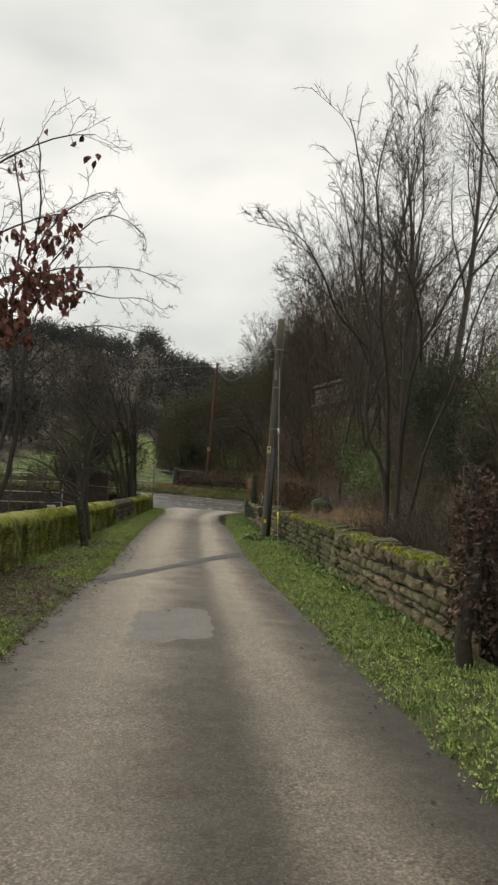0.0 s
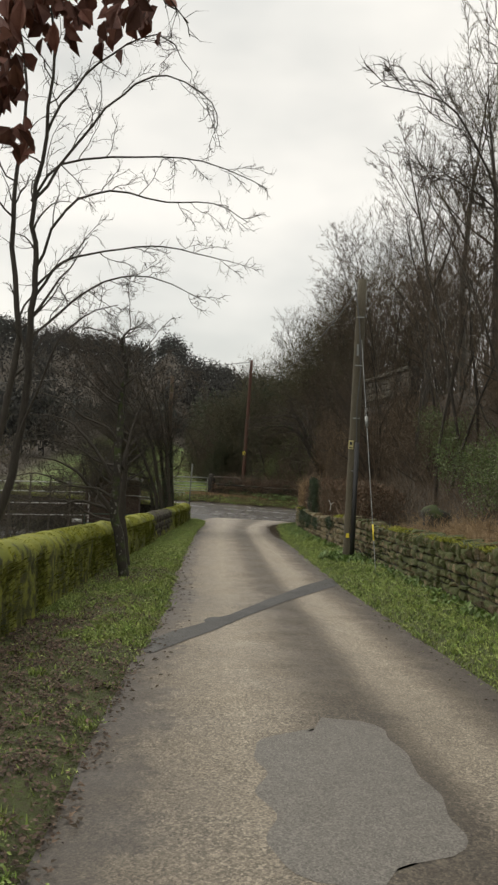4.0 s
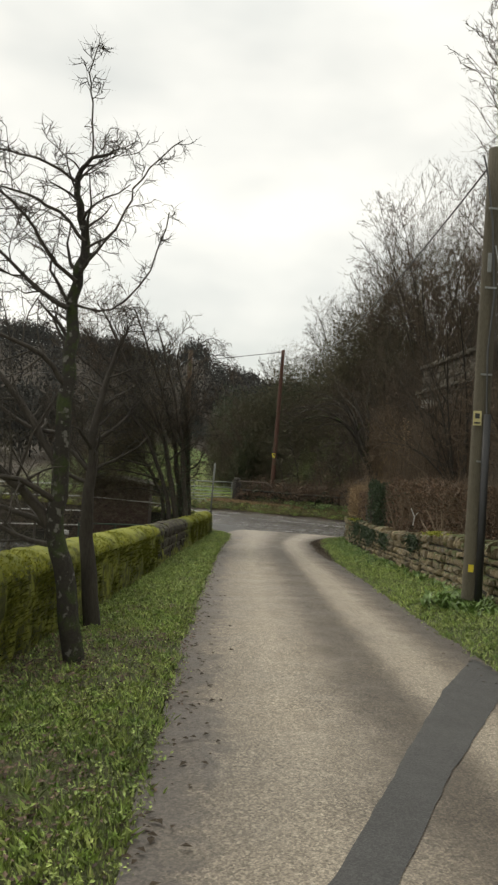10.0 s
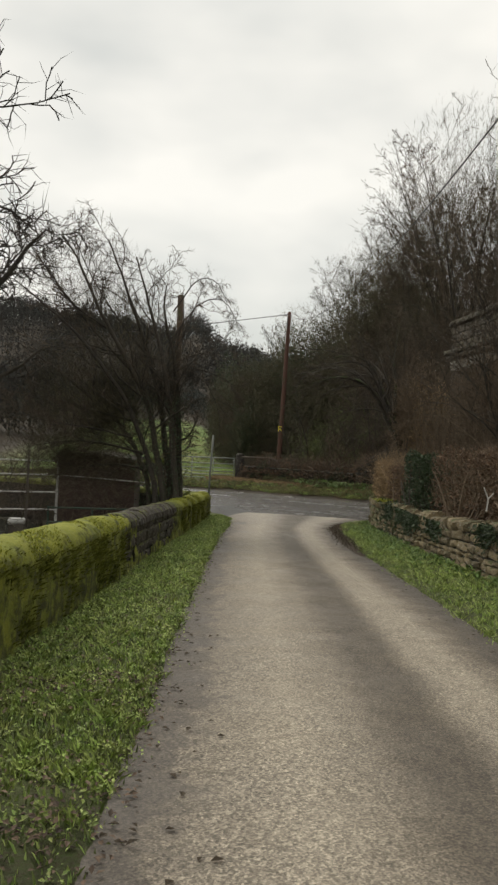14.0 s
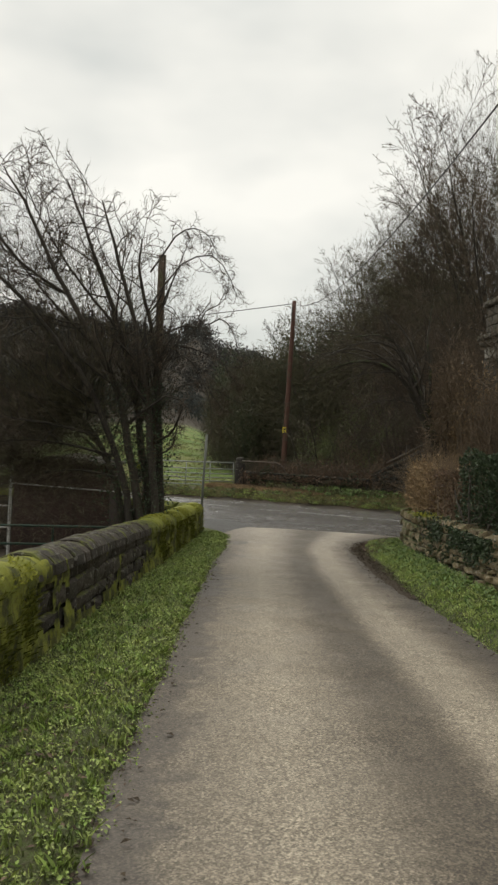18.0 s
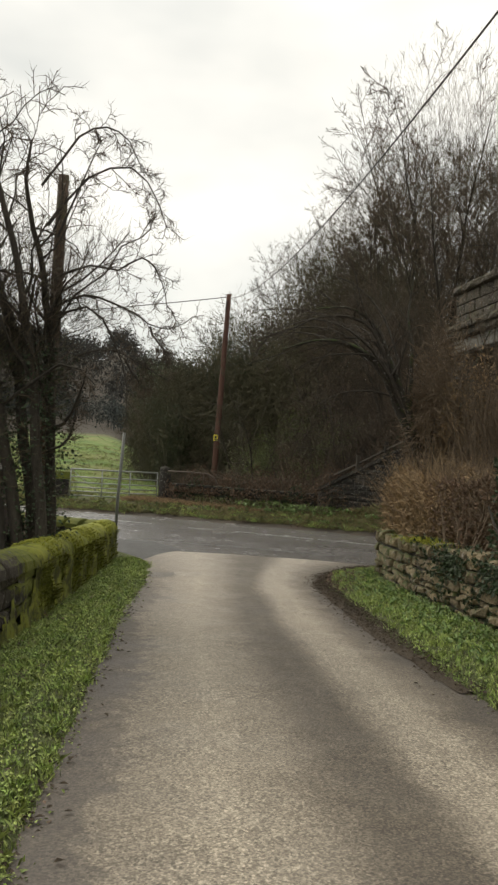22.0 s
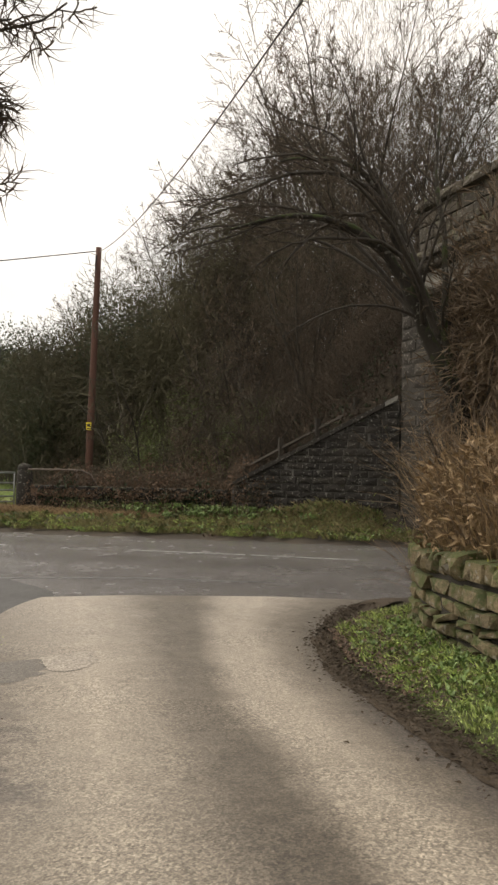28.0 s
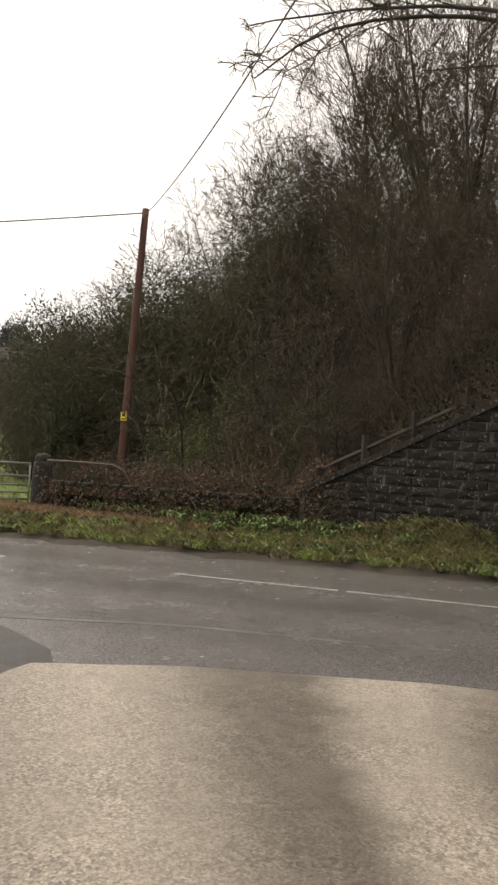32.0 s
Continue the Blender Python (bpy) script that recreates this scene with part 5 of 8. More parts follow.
for pts in (
    [(.1, .1, 3.6), (.15, .05, 4.2), (.4, .03, 4.78), (.8, .03, 5.1), (1.01, .03, 5.5), (1.37, .03, 5.76), (1.42, 0, 6.2)],
    [(.15, .1, 4.6), (.55, .05, 4.8), (.92, 0, 4.71), (1.19, 0, 4.61), (1.42, 0, 4.47), (1.7, 0, 4.42), (2.01, 0, 4.62)],
    [(.15, .15, 3.5), (.5, .2, 4.0), (.94, .2, 4.1), (1.2, .2, 4.01), (1.41, .2, 3.91), (1.75, .2, 3.73)],
    [(.15, .05, 5.0), (.6, .03, 5.2), (.97, 0, 5.16), (1.26, 0, 5.36), (1.47, 0, 5.22), (1.61, 0, 4.89), (1.66, 0, 4.65)],
    [(1.42, 0, 4.43), (1.57, 0, 4.21), (1.71, .05, 4.08)],
    [(1.14, .2, 3.98), (1.28, .2, 3.75), (1.42, .2, 3.59)],
    [(.15, 0, 5.53), (.42, 0, 6.31), (.66, 0, 6.91)],
    [(-.1, 0, 6.2), (.35, 0, 6.9), (.7, .05, 7.1), (1.0, .05, 6.95), (1.25, .05, 6.5)],
    [(0, .1, 5.7), (.5, .1, 6.4), (1.05, .1, 6.6), (1.45, .1, 6.2), (1.6, .1, 5.8)],
    [(.2, -.1, 4.4), (.6, -.2, 4.6), (.95, -.3, 4.2), (1.15, -.3, 3.6), (1.2, -.3, 3.1)],
    [(.23, 0, 2.69), (.45, 0, 2.85), (.54, 0, 3.28), (.6, 0, 3.6)],
):
    guided(bins, pts, .020, .005, dict(CLUMP, tip=.0042, kids=(13, 5, 4), curl=(.18, .24, .28, .3), ratio=(.22, .45, .5), lift=(-.03, -.03, -.02, 0)), rng, .2, Vector((.05, 0, -.06)), 1, 2)
clump = tree_object("ivy_clad_tree", bins, pose(-.62, 36.4, -2.9), "dark clump of bare leaning stems wrapped in ivy", "tree", "", (M_BARK, M_BARK, M_TWIG))
geo = Geo()
for k in range(4200):
    a, h = rng.uniform(0, 6.28), rng.random() ** .8
    stem = rng.choice(((-.1, 0, -.3), (.05, .2, -.16), (.15, -.1, -.08), (.25, .3, -.03), (-.35, .15, -.42)))
    z = .2 + h * 3.9
    rad = .22 * (1 - .45 * h) + rng.gauss(0, .09)
    c = Vector((stem[0] + stem[2] * z * .45 + math.cos(a) * rad, stem[1] + math.sin(a) * rad, z))
    al = Vector((math.cos(a) + rng.gauss(0, .4), math.sin(a) + rng.gauss(0, .4), rng.gauss(-.5, .4))).normalized()
    ac = al.orthogonal().normalized()
    ac.rotate(Matrix.Rotation(rng.uniform(0, 6.3), 3, al))
    geo.leaf(c, al, ac, rng.uniform(.035, .065), rng.uniform(.03, .055))
part("ivy", geo, M_IVY, clump, "dark green ivy leaves")
geo = Geo()
geo.tube([Vector((-.08, 0, -.5)), Vector((-.08, 0, .6)), Vector((-.06, 0, 1.5)), Vector((-.02, 0, 2.3)), Vector((0, 0, 3.2)), Vector((.01, 0, 5)), Vector((.02, 0, 6.6))], [.23, .21, .19, .14, .10, .09, .082], 12, True)
geo2 = Geo()
geo2.tube([Vector((.09, -.03, -.4)), Vector((.12, -.06, .8)), Vector((.06, -.11, 1.9)), Vector((-.02, -.11, 3.0)), Vector((-.09, -.05, 4.2)), Vector((-.1, .0, 5.2))], [.022, .02, .018, .016, .012, .006], 6)
deadpole = base("dead_trunk", pose(-.6, 38.0, -2.6), "bare dead trunk cut off flat among ivy-clad stems", "tree trunk")
part("trunk", geo, M_DEADWOOD, deadpole, "", True)
part("ivy_stem", geo2, M_BARK, deadpole, "thin dark ivy stem climbing the trunk", True)

# arching tree behind the wall corner
rng = random.Random(33)
bins = ([], Geo(), Geo())
ARCH = dict(near=1, kids=(11, 6, 4), angle=((25, 65), (30, 70), (30, 75)), ratio=(.24, .45, .5), segs=(6, 5, 4, 3), curl=(.1, .16, .2, .24), lift=(.0, .02, .02, .0), tip=.0042, bare=.3, coarse=1, thin=.45, least=.1, fall=.5)
for pts, r0 in (
    ([(.25, 0, -.4), (.05, 0, .62), (-.17, 0, 1.34), (-.43, 0, 1.84), (-.76, 0, 2.47), (-1.05, 0, 2.95), (-1.44, 0, 3.27), (-1.9, .05, 3.42), (-2.41, .1, 3.39), (-2.95, .1, 3.2)], .125),
    ([(.35, .1, -.4), (.15, .1, .8), (-.05, .1, 1.35), (-.39, .1, 2.2), (-.65, .1, 2.76), (-.9, .1, 3.39), (-1.22, .1, 3.86), (-1.75, .1, 4.1), (-2.4, .1, 4.0)], .09),
    ([(.45, 0, -.4), (.1, 0, .8), (-.22, 0, 1.6), (-.40, 0, 2.49), (-.42, 0, 3.36), (-.51, .05, 4.08), (-.4, .1, 4.9)], .07),
    ([(.5, .2, -.4), (.6, .2, 1.3), (.9, .2, 2.8), (1.3, .2, 3.9)], .05),
):
    guided(bins, pts, r0, .012, ARCH, rng, .4, Vector((-.1, 0, .05)))
for pts, r0 in (
    ([(-.76, 0, 2.5), (-.95, 0, 3.2), (-1.26, 0, 3.72), (-1.67, 0, 3.9), (-2.06, 0, 3.89), (-2.43, 0, 3.79), (-2.83, 0, 3.59), (-3.31, 0, 3.37), (-3.57, 0, 3.01)], .04),
    ([(-.7, .1, 2.6), (-.9, .1, 3.15), (-1.17, .1, 3.48), (-1.65, .1, 3.52), (-2.08, .1, 3.46), (-2.5, .1, 3.36), (-2.9, .1, 3.14), (-3.65, .1, 2.86)], .04),
    ([(-.72, -.1, 2.4), (-.95, -.1, 2.95), (-1.28, -.1, 3.18), (-1.73, -.15, 3.16), (-2.17, -.2, 3.1), (-2.47, -.2, 2.97), (-2.77, -.2, 2.76)], .035),
    ([(-.86, 0, 3.05), (-1.2, 0, 3.7), (-1.43, 0, 4.08), (-1.61, 0, 4.56), (-1.75, 0, 5.0)], .03),
    ([(-.72, 0, 2.4), (-1.19, 0, 2.5), (-1.8, 0, 2.42), (-2.38, .05, 2.08)], .022),
    ([(-.6, -.2, 2.2), (-1.2, -.5, 3.0), (-1.9, -.8, 3.5), (-2.7, -1.1, 3.6), (-3.4, -1.4, 3.3)], .03),
    ([(-.7, .3, 2.6), (-1.2, .7, 3.4), (-1.8, 1.0, 3.8), (-2.6, 1.2, 3.8), (-3.3, 1.4, 3.5)], .03),
    ([(-.5, .2, 2.6), (-.6, .5, 3.5), (-.9, .8, 4.3), (-1.4, 1.0, 4.8), (-2.0, 1.2, 5.0)], .03),
    ([(-.6, .3, 2.5), (-1.1, 1.0, 3.3), (-1.9, 1.8, 3.8), (-2.7, 2.4, 3.85), (-3.2, 2.8, 3.55)], .028),
    ([(-.5, .4, 2.4), (-.8, 1.3, 3.5), (-1.4, 2.4, 4.3), (-2.2, 3.3, 4.6), (-3.0, 3.9, 4.6)], .032),
    ([(-.3, .4, 2.2), (-.3, 1.5, 3.4), (-.6, 2.8, 4.2), (-1.2, 3.8, 4.5)], .03),
):
    guided(bins, pts, r0, .006, dict(ARCH, ratio=(.26, .45, .5)), rng, .2, Vector((-.1, 0, .03)), 1)
tree_object("arching_tree", bins, pose(6.45, 40.35, -1.25), "bare tree with several stems arching over the lane mouth", "tree", "", (M_BARK_MOSS, M_BARK, M_TWIG))

# multi-stemmed trees on the bank near the start
SAP = dict(TALL, kids=(12, 6, 4, 3), angle=((25, 55), (25, 50), (25, 50), (30, 60)), ratio=(.4, .45, .45, .45), bare=.35, tip=.0055)
rng = random.Random(301)
bins = ([], Geo(), Geo())
WAND = dict(SAP, near=1, kids=(12, 6, 4), angle=((18, 45), (22, 50), (25, 60)), ratio=(.26, .42, .45), curl=(.07, .12, .16, .2), lift=(.04, .06, .04, .02), tip=.0046, thin=.42, fall=.5, least=.14)
for pts, r0 in (
    ([(.05, 0, -.3), (-.11, 0, 1.24), (-.42, 0, 1.83), (-.54, 0, 2.64), (-.49, 0, 3.66), (-.78, 0, 4.86), (-.79, 0, 5.87), (-.9, 0, 6.67), (-1.17, 0, 7.56)], .042),
    ([(.08, .1, -.3), (-.04, .1, 1.65), (-.12, .1, 2.87), (-.31, .1, 4.09), (-.39, .1, 5.3), (-.57, .1, 6.41), (-.43, .1, 7.5)], .042),
    ([(.15, -.1, -.3), (.12, -.1, 1.66), (.1, -.1, 2.79), (.12, -.1, 4.12), (.2, -.1, 5.26), (.28, -.1, 6.39), (.11, -.1, 7.5)], .042),
    ([(.22, .1, -.3), (.21, .1, 1.87), (.38, .1, 3.32), (.85, .1, 4.39), (1.41, .1, 5.58), (1.9, .1, 6.7), (2.2, .1, 7.6)], .042),
    ([(.3, 0, -.3), (.6, 0, 1.6), (1.1, 0, 3.0), (1.5, 0, 4.5), (2.2, 0, 6.0)], .035),
):
    guided(bins, pts, r0, .01, WAND, rng, .32, Vector((0, 0, .1)))
for pts in ([(-.53, 0, 3.46), (-1.14, -.1, 4.01), (-1.61, -.15, 4.88), (-2.05, -.2, 5.34), (-2.77, -.2, 5.47)], [(-.5, .1, 3.2), (-.9, .2, 4.0), (-1.4, .3, 4.5), (-2.0, .3, 4.8)], [(.4, -.1, 3.3), (.2, -.4, 4.2), (-.3, -.7, 5.0), (-.7, -.9, 5.4)]):
    guided(bins, pts, .024, .005, dict(WAND, ratio=(.3, .42, .45)), rng, .3, Vector((-.1, 0, .03)), 1)
tree_object("bank_tree", bins, pose(4.4, 13.8, ground_z(13.8) + .8), "bare multi-stemmed tree on the bank behind the wall", "tree", "bank trees", (M_BARK, M_BARK, M_BARK))
BANK = free_tree("bank_tree", 302, 6.5, SAP, pose(6.9, 20.5, .3), "bare multi-stemmed tree on the bank behind the wall", "bank trees", (M_BARK, M_BARK, M_TWIG), 5, .25, .06)
# leaning stump shrub at the start of the wall
rng = random.Random(77)
bins = (Geo(), Geo(), Geo())
guided(bins, [(0, 0, -.2), (-.04, .02, .4), (.0, 0, .9), (.12, 0, 1.35), (.3, .05, 1.9), (.6, .1, 2.6)], .085, .03, dict(THORN, kids=(10, 6, 4), ratio=(.4, .45, .45)), rng, .4, Vector((.3, 0, 0)))
tree_object("roadside_shrub", bins, pose(2.92, 6.6, ground_z(6.6)), "dark mossy trunk of a roadside shrub at the wall end", "shrub", "", (M_BARK, M_BARK, M_TWIG_RED))

# tall trees on the railway crest
VARIANTS = []
for k, (h, mats) in enumerate(((15, (M_GREYBARK, M_BARK, M_TWIG)), (17, (M_GREYBARK, M_BARK, M_TWIG)), (13, (M_BARK, M_BARK, M_TWIG_OLIVE)))):
    VARIANTS.append(free_tree("tall_tree", 400 + k, h, TALL, pose(*((11.3, 36.0, 3.6), (13.2, 33.5, 3.6), (10.2, 30.2, 2.9))[k]), "tall bare tree on the railway bank", "trees on the railway bank", mats, 1, 0, .17))
SPREAD = dict(TALL, kids=(14, 7, 5, 3), ratio=(.42, .48, .5, .5), curl=(.06, .1, .14, .18, .2), angle=((22, 50), (25, 55), (25, 60), (30, 60)), tip=.010, bare=.2)
BIG = []
for k, (h, st, p) in enumerate(((17, 7, (15.4, 61.0, 2.6)), (14.2, 7, (14.3, 57.0, 1.9)))):
    BIG.append(free_tree("spreading_tree", 450 + k, h, dict(SPREAD, hull=((0, 0, h * .5), (h * (.42, .34)[k], h * (.42, .34)[k], h * .55))), pose(*p), "large bare many-stemmed tree on the wooded bank", "trees beyond the bridge", (M_BARK, M_BARK, M_TWIG), st, .3, .13))


def twig_haze(root, seed, count, size, mat_, centre, radii, slim=.035, low=.35):
    """The finest shoots of a crown, too small to tell apart."""
    rng = random.Random(seed)
    geo = Geo()
    c0 = Vector(centre)
    for _ in range(count):
        u = Vector((rng.gauss(0, 1), rng.gauss(0, 1), rng.gauss(.25, 1))).normalized()
        k = rng.uniform(low, 1.02) * (1 + .18 * noise.noise((u.x * 2.5, u.y * 2.5, u.z * 2.5 + seed)))
        p = c0 + Vector((u.x * radii[0] * k, u.y * radii[1] * k, u.z * radii[2] * k))
        al = (u * .7 + Vector((rng.gauss(0, .4), rng.gauss(0, .4), .45 + rng.gauss(0, .3)))).normalized()
        ac = al.orthogonal().normalized()
        ac.rotate(Matrix.Rotation(rng.uniform(0, 6.3), 3, al))
        s = size * rng.uniform(.5, 1.3)
        geo.leaf(p, al, ac, s, s * slim)
    return tagged(part("twig_haze", geo, mat_, root), "", "", "", "stuff")


twig_haze(BIG[0], 1, 9500, .6, M_TWIG, (0, 0, 8.8), (6.2, 6.2, 8.6), .022)
twig_haze(BIG[1], 2, 14000, .5, M_TWIG_OLIVE, (0, 0, 7.4), (4.7, 4.7, 7.3), .02)
for k, v in enumerate(VARIANTS):
    twig_haze(v, 5 + k, 2200, .5, M_TWIG, (0, 0, (9.5, 10.5, 8.5)[k]), (2.4, 2.4, 5.0), .02)
twig_haze(clump, 9, 12000, .24, M_BARK, (-1.6, .1, 4.1), (2.4, .9, 2.2), .022, .05)
twig_haze(clump, 13, 6000, .22, M_BARK, (-.35, .2, 4.0), (.9, .7, 1.9), .022, .05)
twig_haze(clump, 14, 11000, .22, M_BARK, (-2.1, .1, 6.0), (1.9, .8, 2.0), .019, .1)
twig_haze(clump, 18, 5000, .2, M_BARK, (.35, .1, 4.4), (.9, .6, 1.9), .02, .1)
twig_haze(clump, 17, 18000, .2, M_TWIG_OLIVE, (-1.6, .2, 3.5), (2.2, .9, 3.0), .045, .05)
twig_haze(clump, 15, 14000, .26, M_TWIG, (-2.6, .6, 2.3), (2.4, .9, 1.7), .026, .05)
twig_haze(clump, 16, 9000, .22, M_BARK, (-3.4, .4, 4.2), (1.5, .9, 2.2), .018, .05)
twig_haze(clump, 12, 9000, .26, M_TWIG_OLIVE, (-2.0, .3, 3.2), (2.3, .9, 1.8), .034, .05)


def put(src, x, y, turn, size, dz=-.15):
    return copy_thing(src, pose(x, y, terrain(x, y) + dz, 0, 0, turn) @ Matrix.Scale(size, 4))


for x, y, turn, sz, v in ((12.6, 40.0, 60, .9, 0), (11.8, 22.0, 200, .95, 0), (10.0, 17.5, 250, .85, 2), (12.5, 12.5, 30, .95, 1), (9.8, 9.5, 320, .85, 2), (14.2, 29.0, 95, 1.0, 0), (14.8, 44.0, 15, .9, 1), (13.6, 18, 75, 1.0, 1), (15.5, 37, 190, .95, 2), (16.5, 50, 100, .9, 0), (15.0, 25, 333, .9, 2)):
    put(VARIANTS[v], x, y, turn, sz)
for x, y, turn, sz, v in ((11.7, 66.0, 80, .66, 1), (16.5, 70.0, 200, .9, 0), (17.5, 56.5, 300, .7, 1), (8.6, 71.0, 150, .5, 1), (13.0, 78.0, 20, .7, 0), (10.8, 55.4, 45, .48, 1), (20.5, 62, 10, .9, 0), (9.0, 82.0, 260, .62, 0), (12.5, 60.5, 115, .76, 1), (4.4, 72.0, 30, .5, 1), (2.6, 74.5, 170, .44, 1), (6.4, 69.0, 250, .5, 1)):
    put(BIG[v], x, y, turn, sz)

# scrub thickets
SCRUB = []
for k, (h, mats) in enumerate(((3.6, (M_BARK, M_BARK, M_TWIG)), (3.0, (M_BARK, M_BARK, M_TWIG_RED)), (4.2, (M_BARK, M_BARK, M_TWIG_OLIVE)), (2.4, (M_TWIG_RED, M_TWIG_RED, M_TWIG_RED)))):
    pl_ = ((9.3, 54.6), (8.6, 57.4), (7.4, 61.0), (6.9, 33.0))[k]
    root = free_tree("scrub_thicket", 500 + k, h, dict(THICKET, tip=.006), pose(pl_[0], pl_[1], terrain(*pl_) - .1), ("tangled bare brown scrub", "tangled bare russet scrub", "tangled olive-brown scrub", "tangled bare russet scrub")[k] + " on the bank", "scrub", mats, 6, .5, .03)
    root["category"] = "scrub"
    SCRUB.append(root)
rng = random.Random(91)
spots = []
for k in range(14):
    y = rng.uniform(54, 74)
    x = 6.6 + rng.uniform(0, 7) - (y - 54) * .05
    spots.append((x, y, rng.uniform(.8, 1.6)))
for k in range(14):
    y = rng.uniform(8, 33)
    x = wall_r(y) + rng.uniform(2.6, 6.5)
    spots.append((x, y, rng.uniform(.6, 1.1) * (1 if y < 26 else .6)))
for k in range(6):
    spots.append((rng.uniform(6.9, 9.0), rng.uniform(33, 38.6), rng.uniform(.45, .7)))
for x, y, sz in spots:
    if main_side(x, y) < 4.5 and y > 41.5 or (x > 9.4 and 41 < y < 50.5):
        continue
    put(SCRUB[rng.randrange(4)], x, y, rng.uniform(0, 360), sz)
for x, y, sz, k in ((-4.5, 22, .8, 0), (-4.2, 31, .7, 0), (-6.5, 33, 1.1, 2), (-4.0, 15.5, 1.0, 0), (-7, 19, 1.3, 2), (-3.9, 11, .9, 0), (-5.5, 45, 1.1, 2), (-10, 30, 1.5, 0), (-12, 50, 1.6, 2)):
    put(SCRUB[k], x, y, 40 * x, sz)


# ---- leafy masses ----
def leafy(name, seed, count, shape, size, mat_, m, label, category, group="", stems=6, stem_mat=None, slim=.7):
    """A mass of single leaves on thin stems; shape gives a leaf's place from three random numbers."""
    rng = random.Random(seed)
    root = base(name, m, label, category, group)
    geo, wood = Geo(), Geo()
    for _ in range(count):
        c, outw = shape(rng)
        al = (outw + Vector((rng.gauss(0, .6), rng.gauss(0, .6), rng.gauss(-.2, .6)))).normalized()
        ac = al.orthogonal().normalized()
        ac.rotate(Matrix.Rotation(rng.uniform(0, 6.3), 3, al))
        s = size * rng.uniform(.6, 1.3)
        geo.leaf(c, al, ac, s, s * slim)
    for _ in range(stems):
        c, outw = shape(rng)
        wood.tube(wander(Vector((c.x * .3, c.y * .3, -.1)), (c - Vector((c.x * .3, c.y * .3, -.1))).normalized(), c.length * .8, 5, rng, .08, 0), [.03, .026, .022, .018, .014, .01], 4)
    tagged(part("foliage", geo, mat_, root), "", "", "", "stuff")
    if stems:
        tagged(part("stem_mass", wood, stem_mat or M_BARK, root), "", "", "", "stuff")
    return root


def clouds(rx, ry, rz, lumps, seed):
    r0 = random.Random(seed)
    centres = [(Vector((r0.uniform(-.7, .7) * rx, r0.uniform(-.7, .7) * ry, r0.uniform(.15, .85) * rz)), r0.uniform(.25, .5)) for _ in range(lumps)]

    def shape(rng):
        c, k = rng.choice(centres)
        u = Vector((rng.gauss(0, 1), rng.gauss(0, 1), rng.gauss(0, 1))).normalized()
        rad = k * rng.uniform(.35, 1.08)
        return c + Vector((u.x * rx * rad, u.y * ry * rad, u.z * rz * rad)), u
    return shape


EVER = [
    leafy("evergreen_bush", 601, 26000, clouds(2.2, 2.0, 4.4, 34, 1), .075, M_HOLLY, pose(3.0, 77.5, terrain(3.0, 77.5) - .1), "dense dark evergreen bush at the field edge", "bush", "evergreens"),
    leafy("evergreen_bush", 602, 7000, clouds(1.8, 1.8, 3.4, 14, 2), .09, M_SHRUB, pose(7.8, 63.8, terrain(7.8, 63.8) - .1), "olive-green leafy shrub on the wooded bank", "bush", "evergreens"),
]
EVER.append(leafy("holly_bush", 603, 5600, clouds(1.2, 1.2, 1.7, 13, 3), .055, M_LAUREL, pose(7.2, 15.0, terrain(7.2, 15.0) - .1), "olive-green shrub among bare stems on the bank", "bush", "evergreens"))
for x, y, sz, k in ((4.6, 72.5, 1.6, 0), (4.6, 80, 1.5, 0), (7.2, 70.5, 1.5, 0), (7.8, 77, 1.6, 0), (3.2, 86, 1.0, 0), (6.0, 67.5, .9, 0), (9.4, 63.5, 1.0, 1), (9.0, 59.2, .7, 1), (10.0, 69.5, 1.2, 1)):
    put(EVER[k], x, y, 77 * x, sz)
for x, y, sz in ((8.4, 12.0, 1.1), (6.6, 23.0, .8), (7.5, 27, .8), (6.2, 10.5, .8)):
    put(EVER[2], x, y, 50 * y, sz)


def slab(x0, x1, y0, y1, z0, z1, skin=.16):
    """Leaves through a clipped hedge, thickest near its skin."""
    def shape(rng):
        u = [rng.random() for _ in range(3)]
        k = rng.randrange(5)
        if k < 4 and rng.random() < .75:
            ax = (0, 2, 2, 1)[k]
            side = (0, 1, 1, rng.randrange(2))[k]
            u[ax] = side + (skin * rng.random() ** 2) * (1 if side == 0 else -1)
        p = Vector((x0 + (x1 - x0) * u[0], y0 + (y1 - y0) * u[1], z0 + (z1 - z0) * u[2]))
        p.x += .05 * noise.noise((p.y * 3, p.z * 3, 0)) * 1.5
        p.z += (p.z - z0) * (.16 * noise.noise((p.y * 1.6, p.x * 1.6, z1)) + .10 * noise.noise((p.y * 5, p.x * 5, 2)))
        return p, Vector((u[0] - .5, u[1] - .5, u[2] - .2)).normalized()
    return shape


def hedge(seed, y0, y1, high, mat_, stem_mat, count, size, label, depth=1.1, off=.25, name="hedge"):
    ym = (y0 + y1) / 2
    rot = -math.degrees(math.atan2(wall_r(y1) - wall_r(y0), y1 - y0))
    return leafy(name, seed, count, slab(0, depth, -(y1 - y0) / 2, (y1 - y0) / 2, 0, high), size, mat_, pose(wall_r(ym) + off, ym, ground_z(ym) + RIGHT_H(ym) - .05, 0, 0, rot), label, "hedge", "", 40, stem_mat)


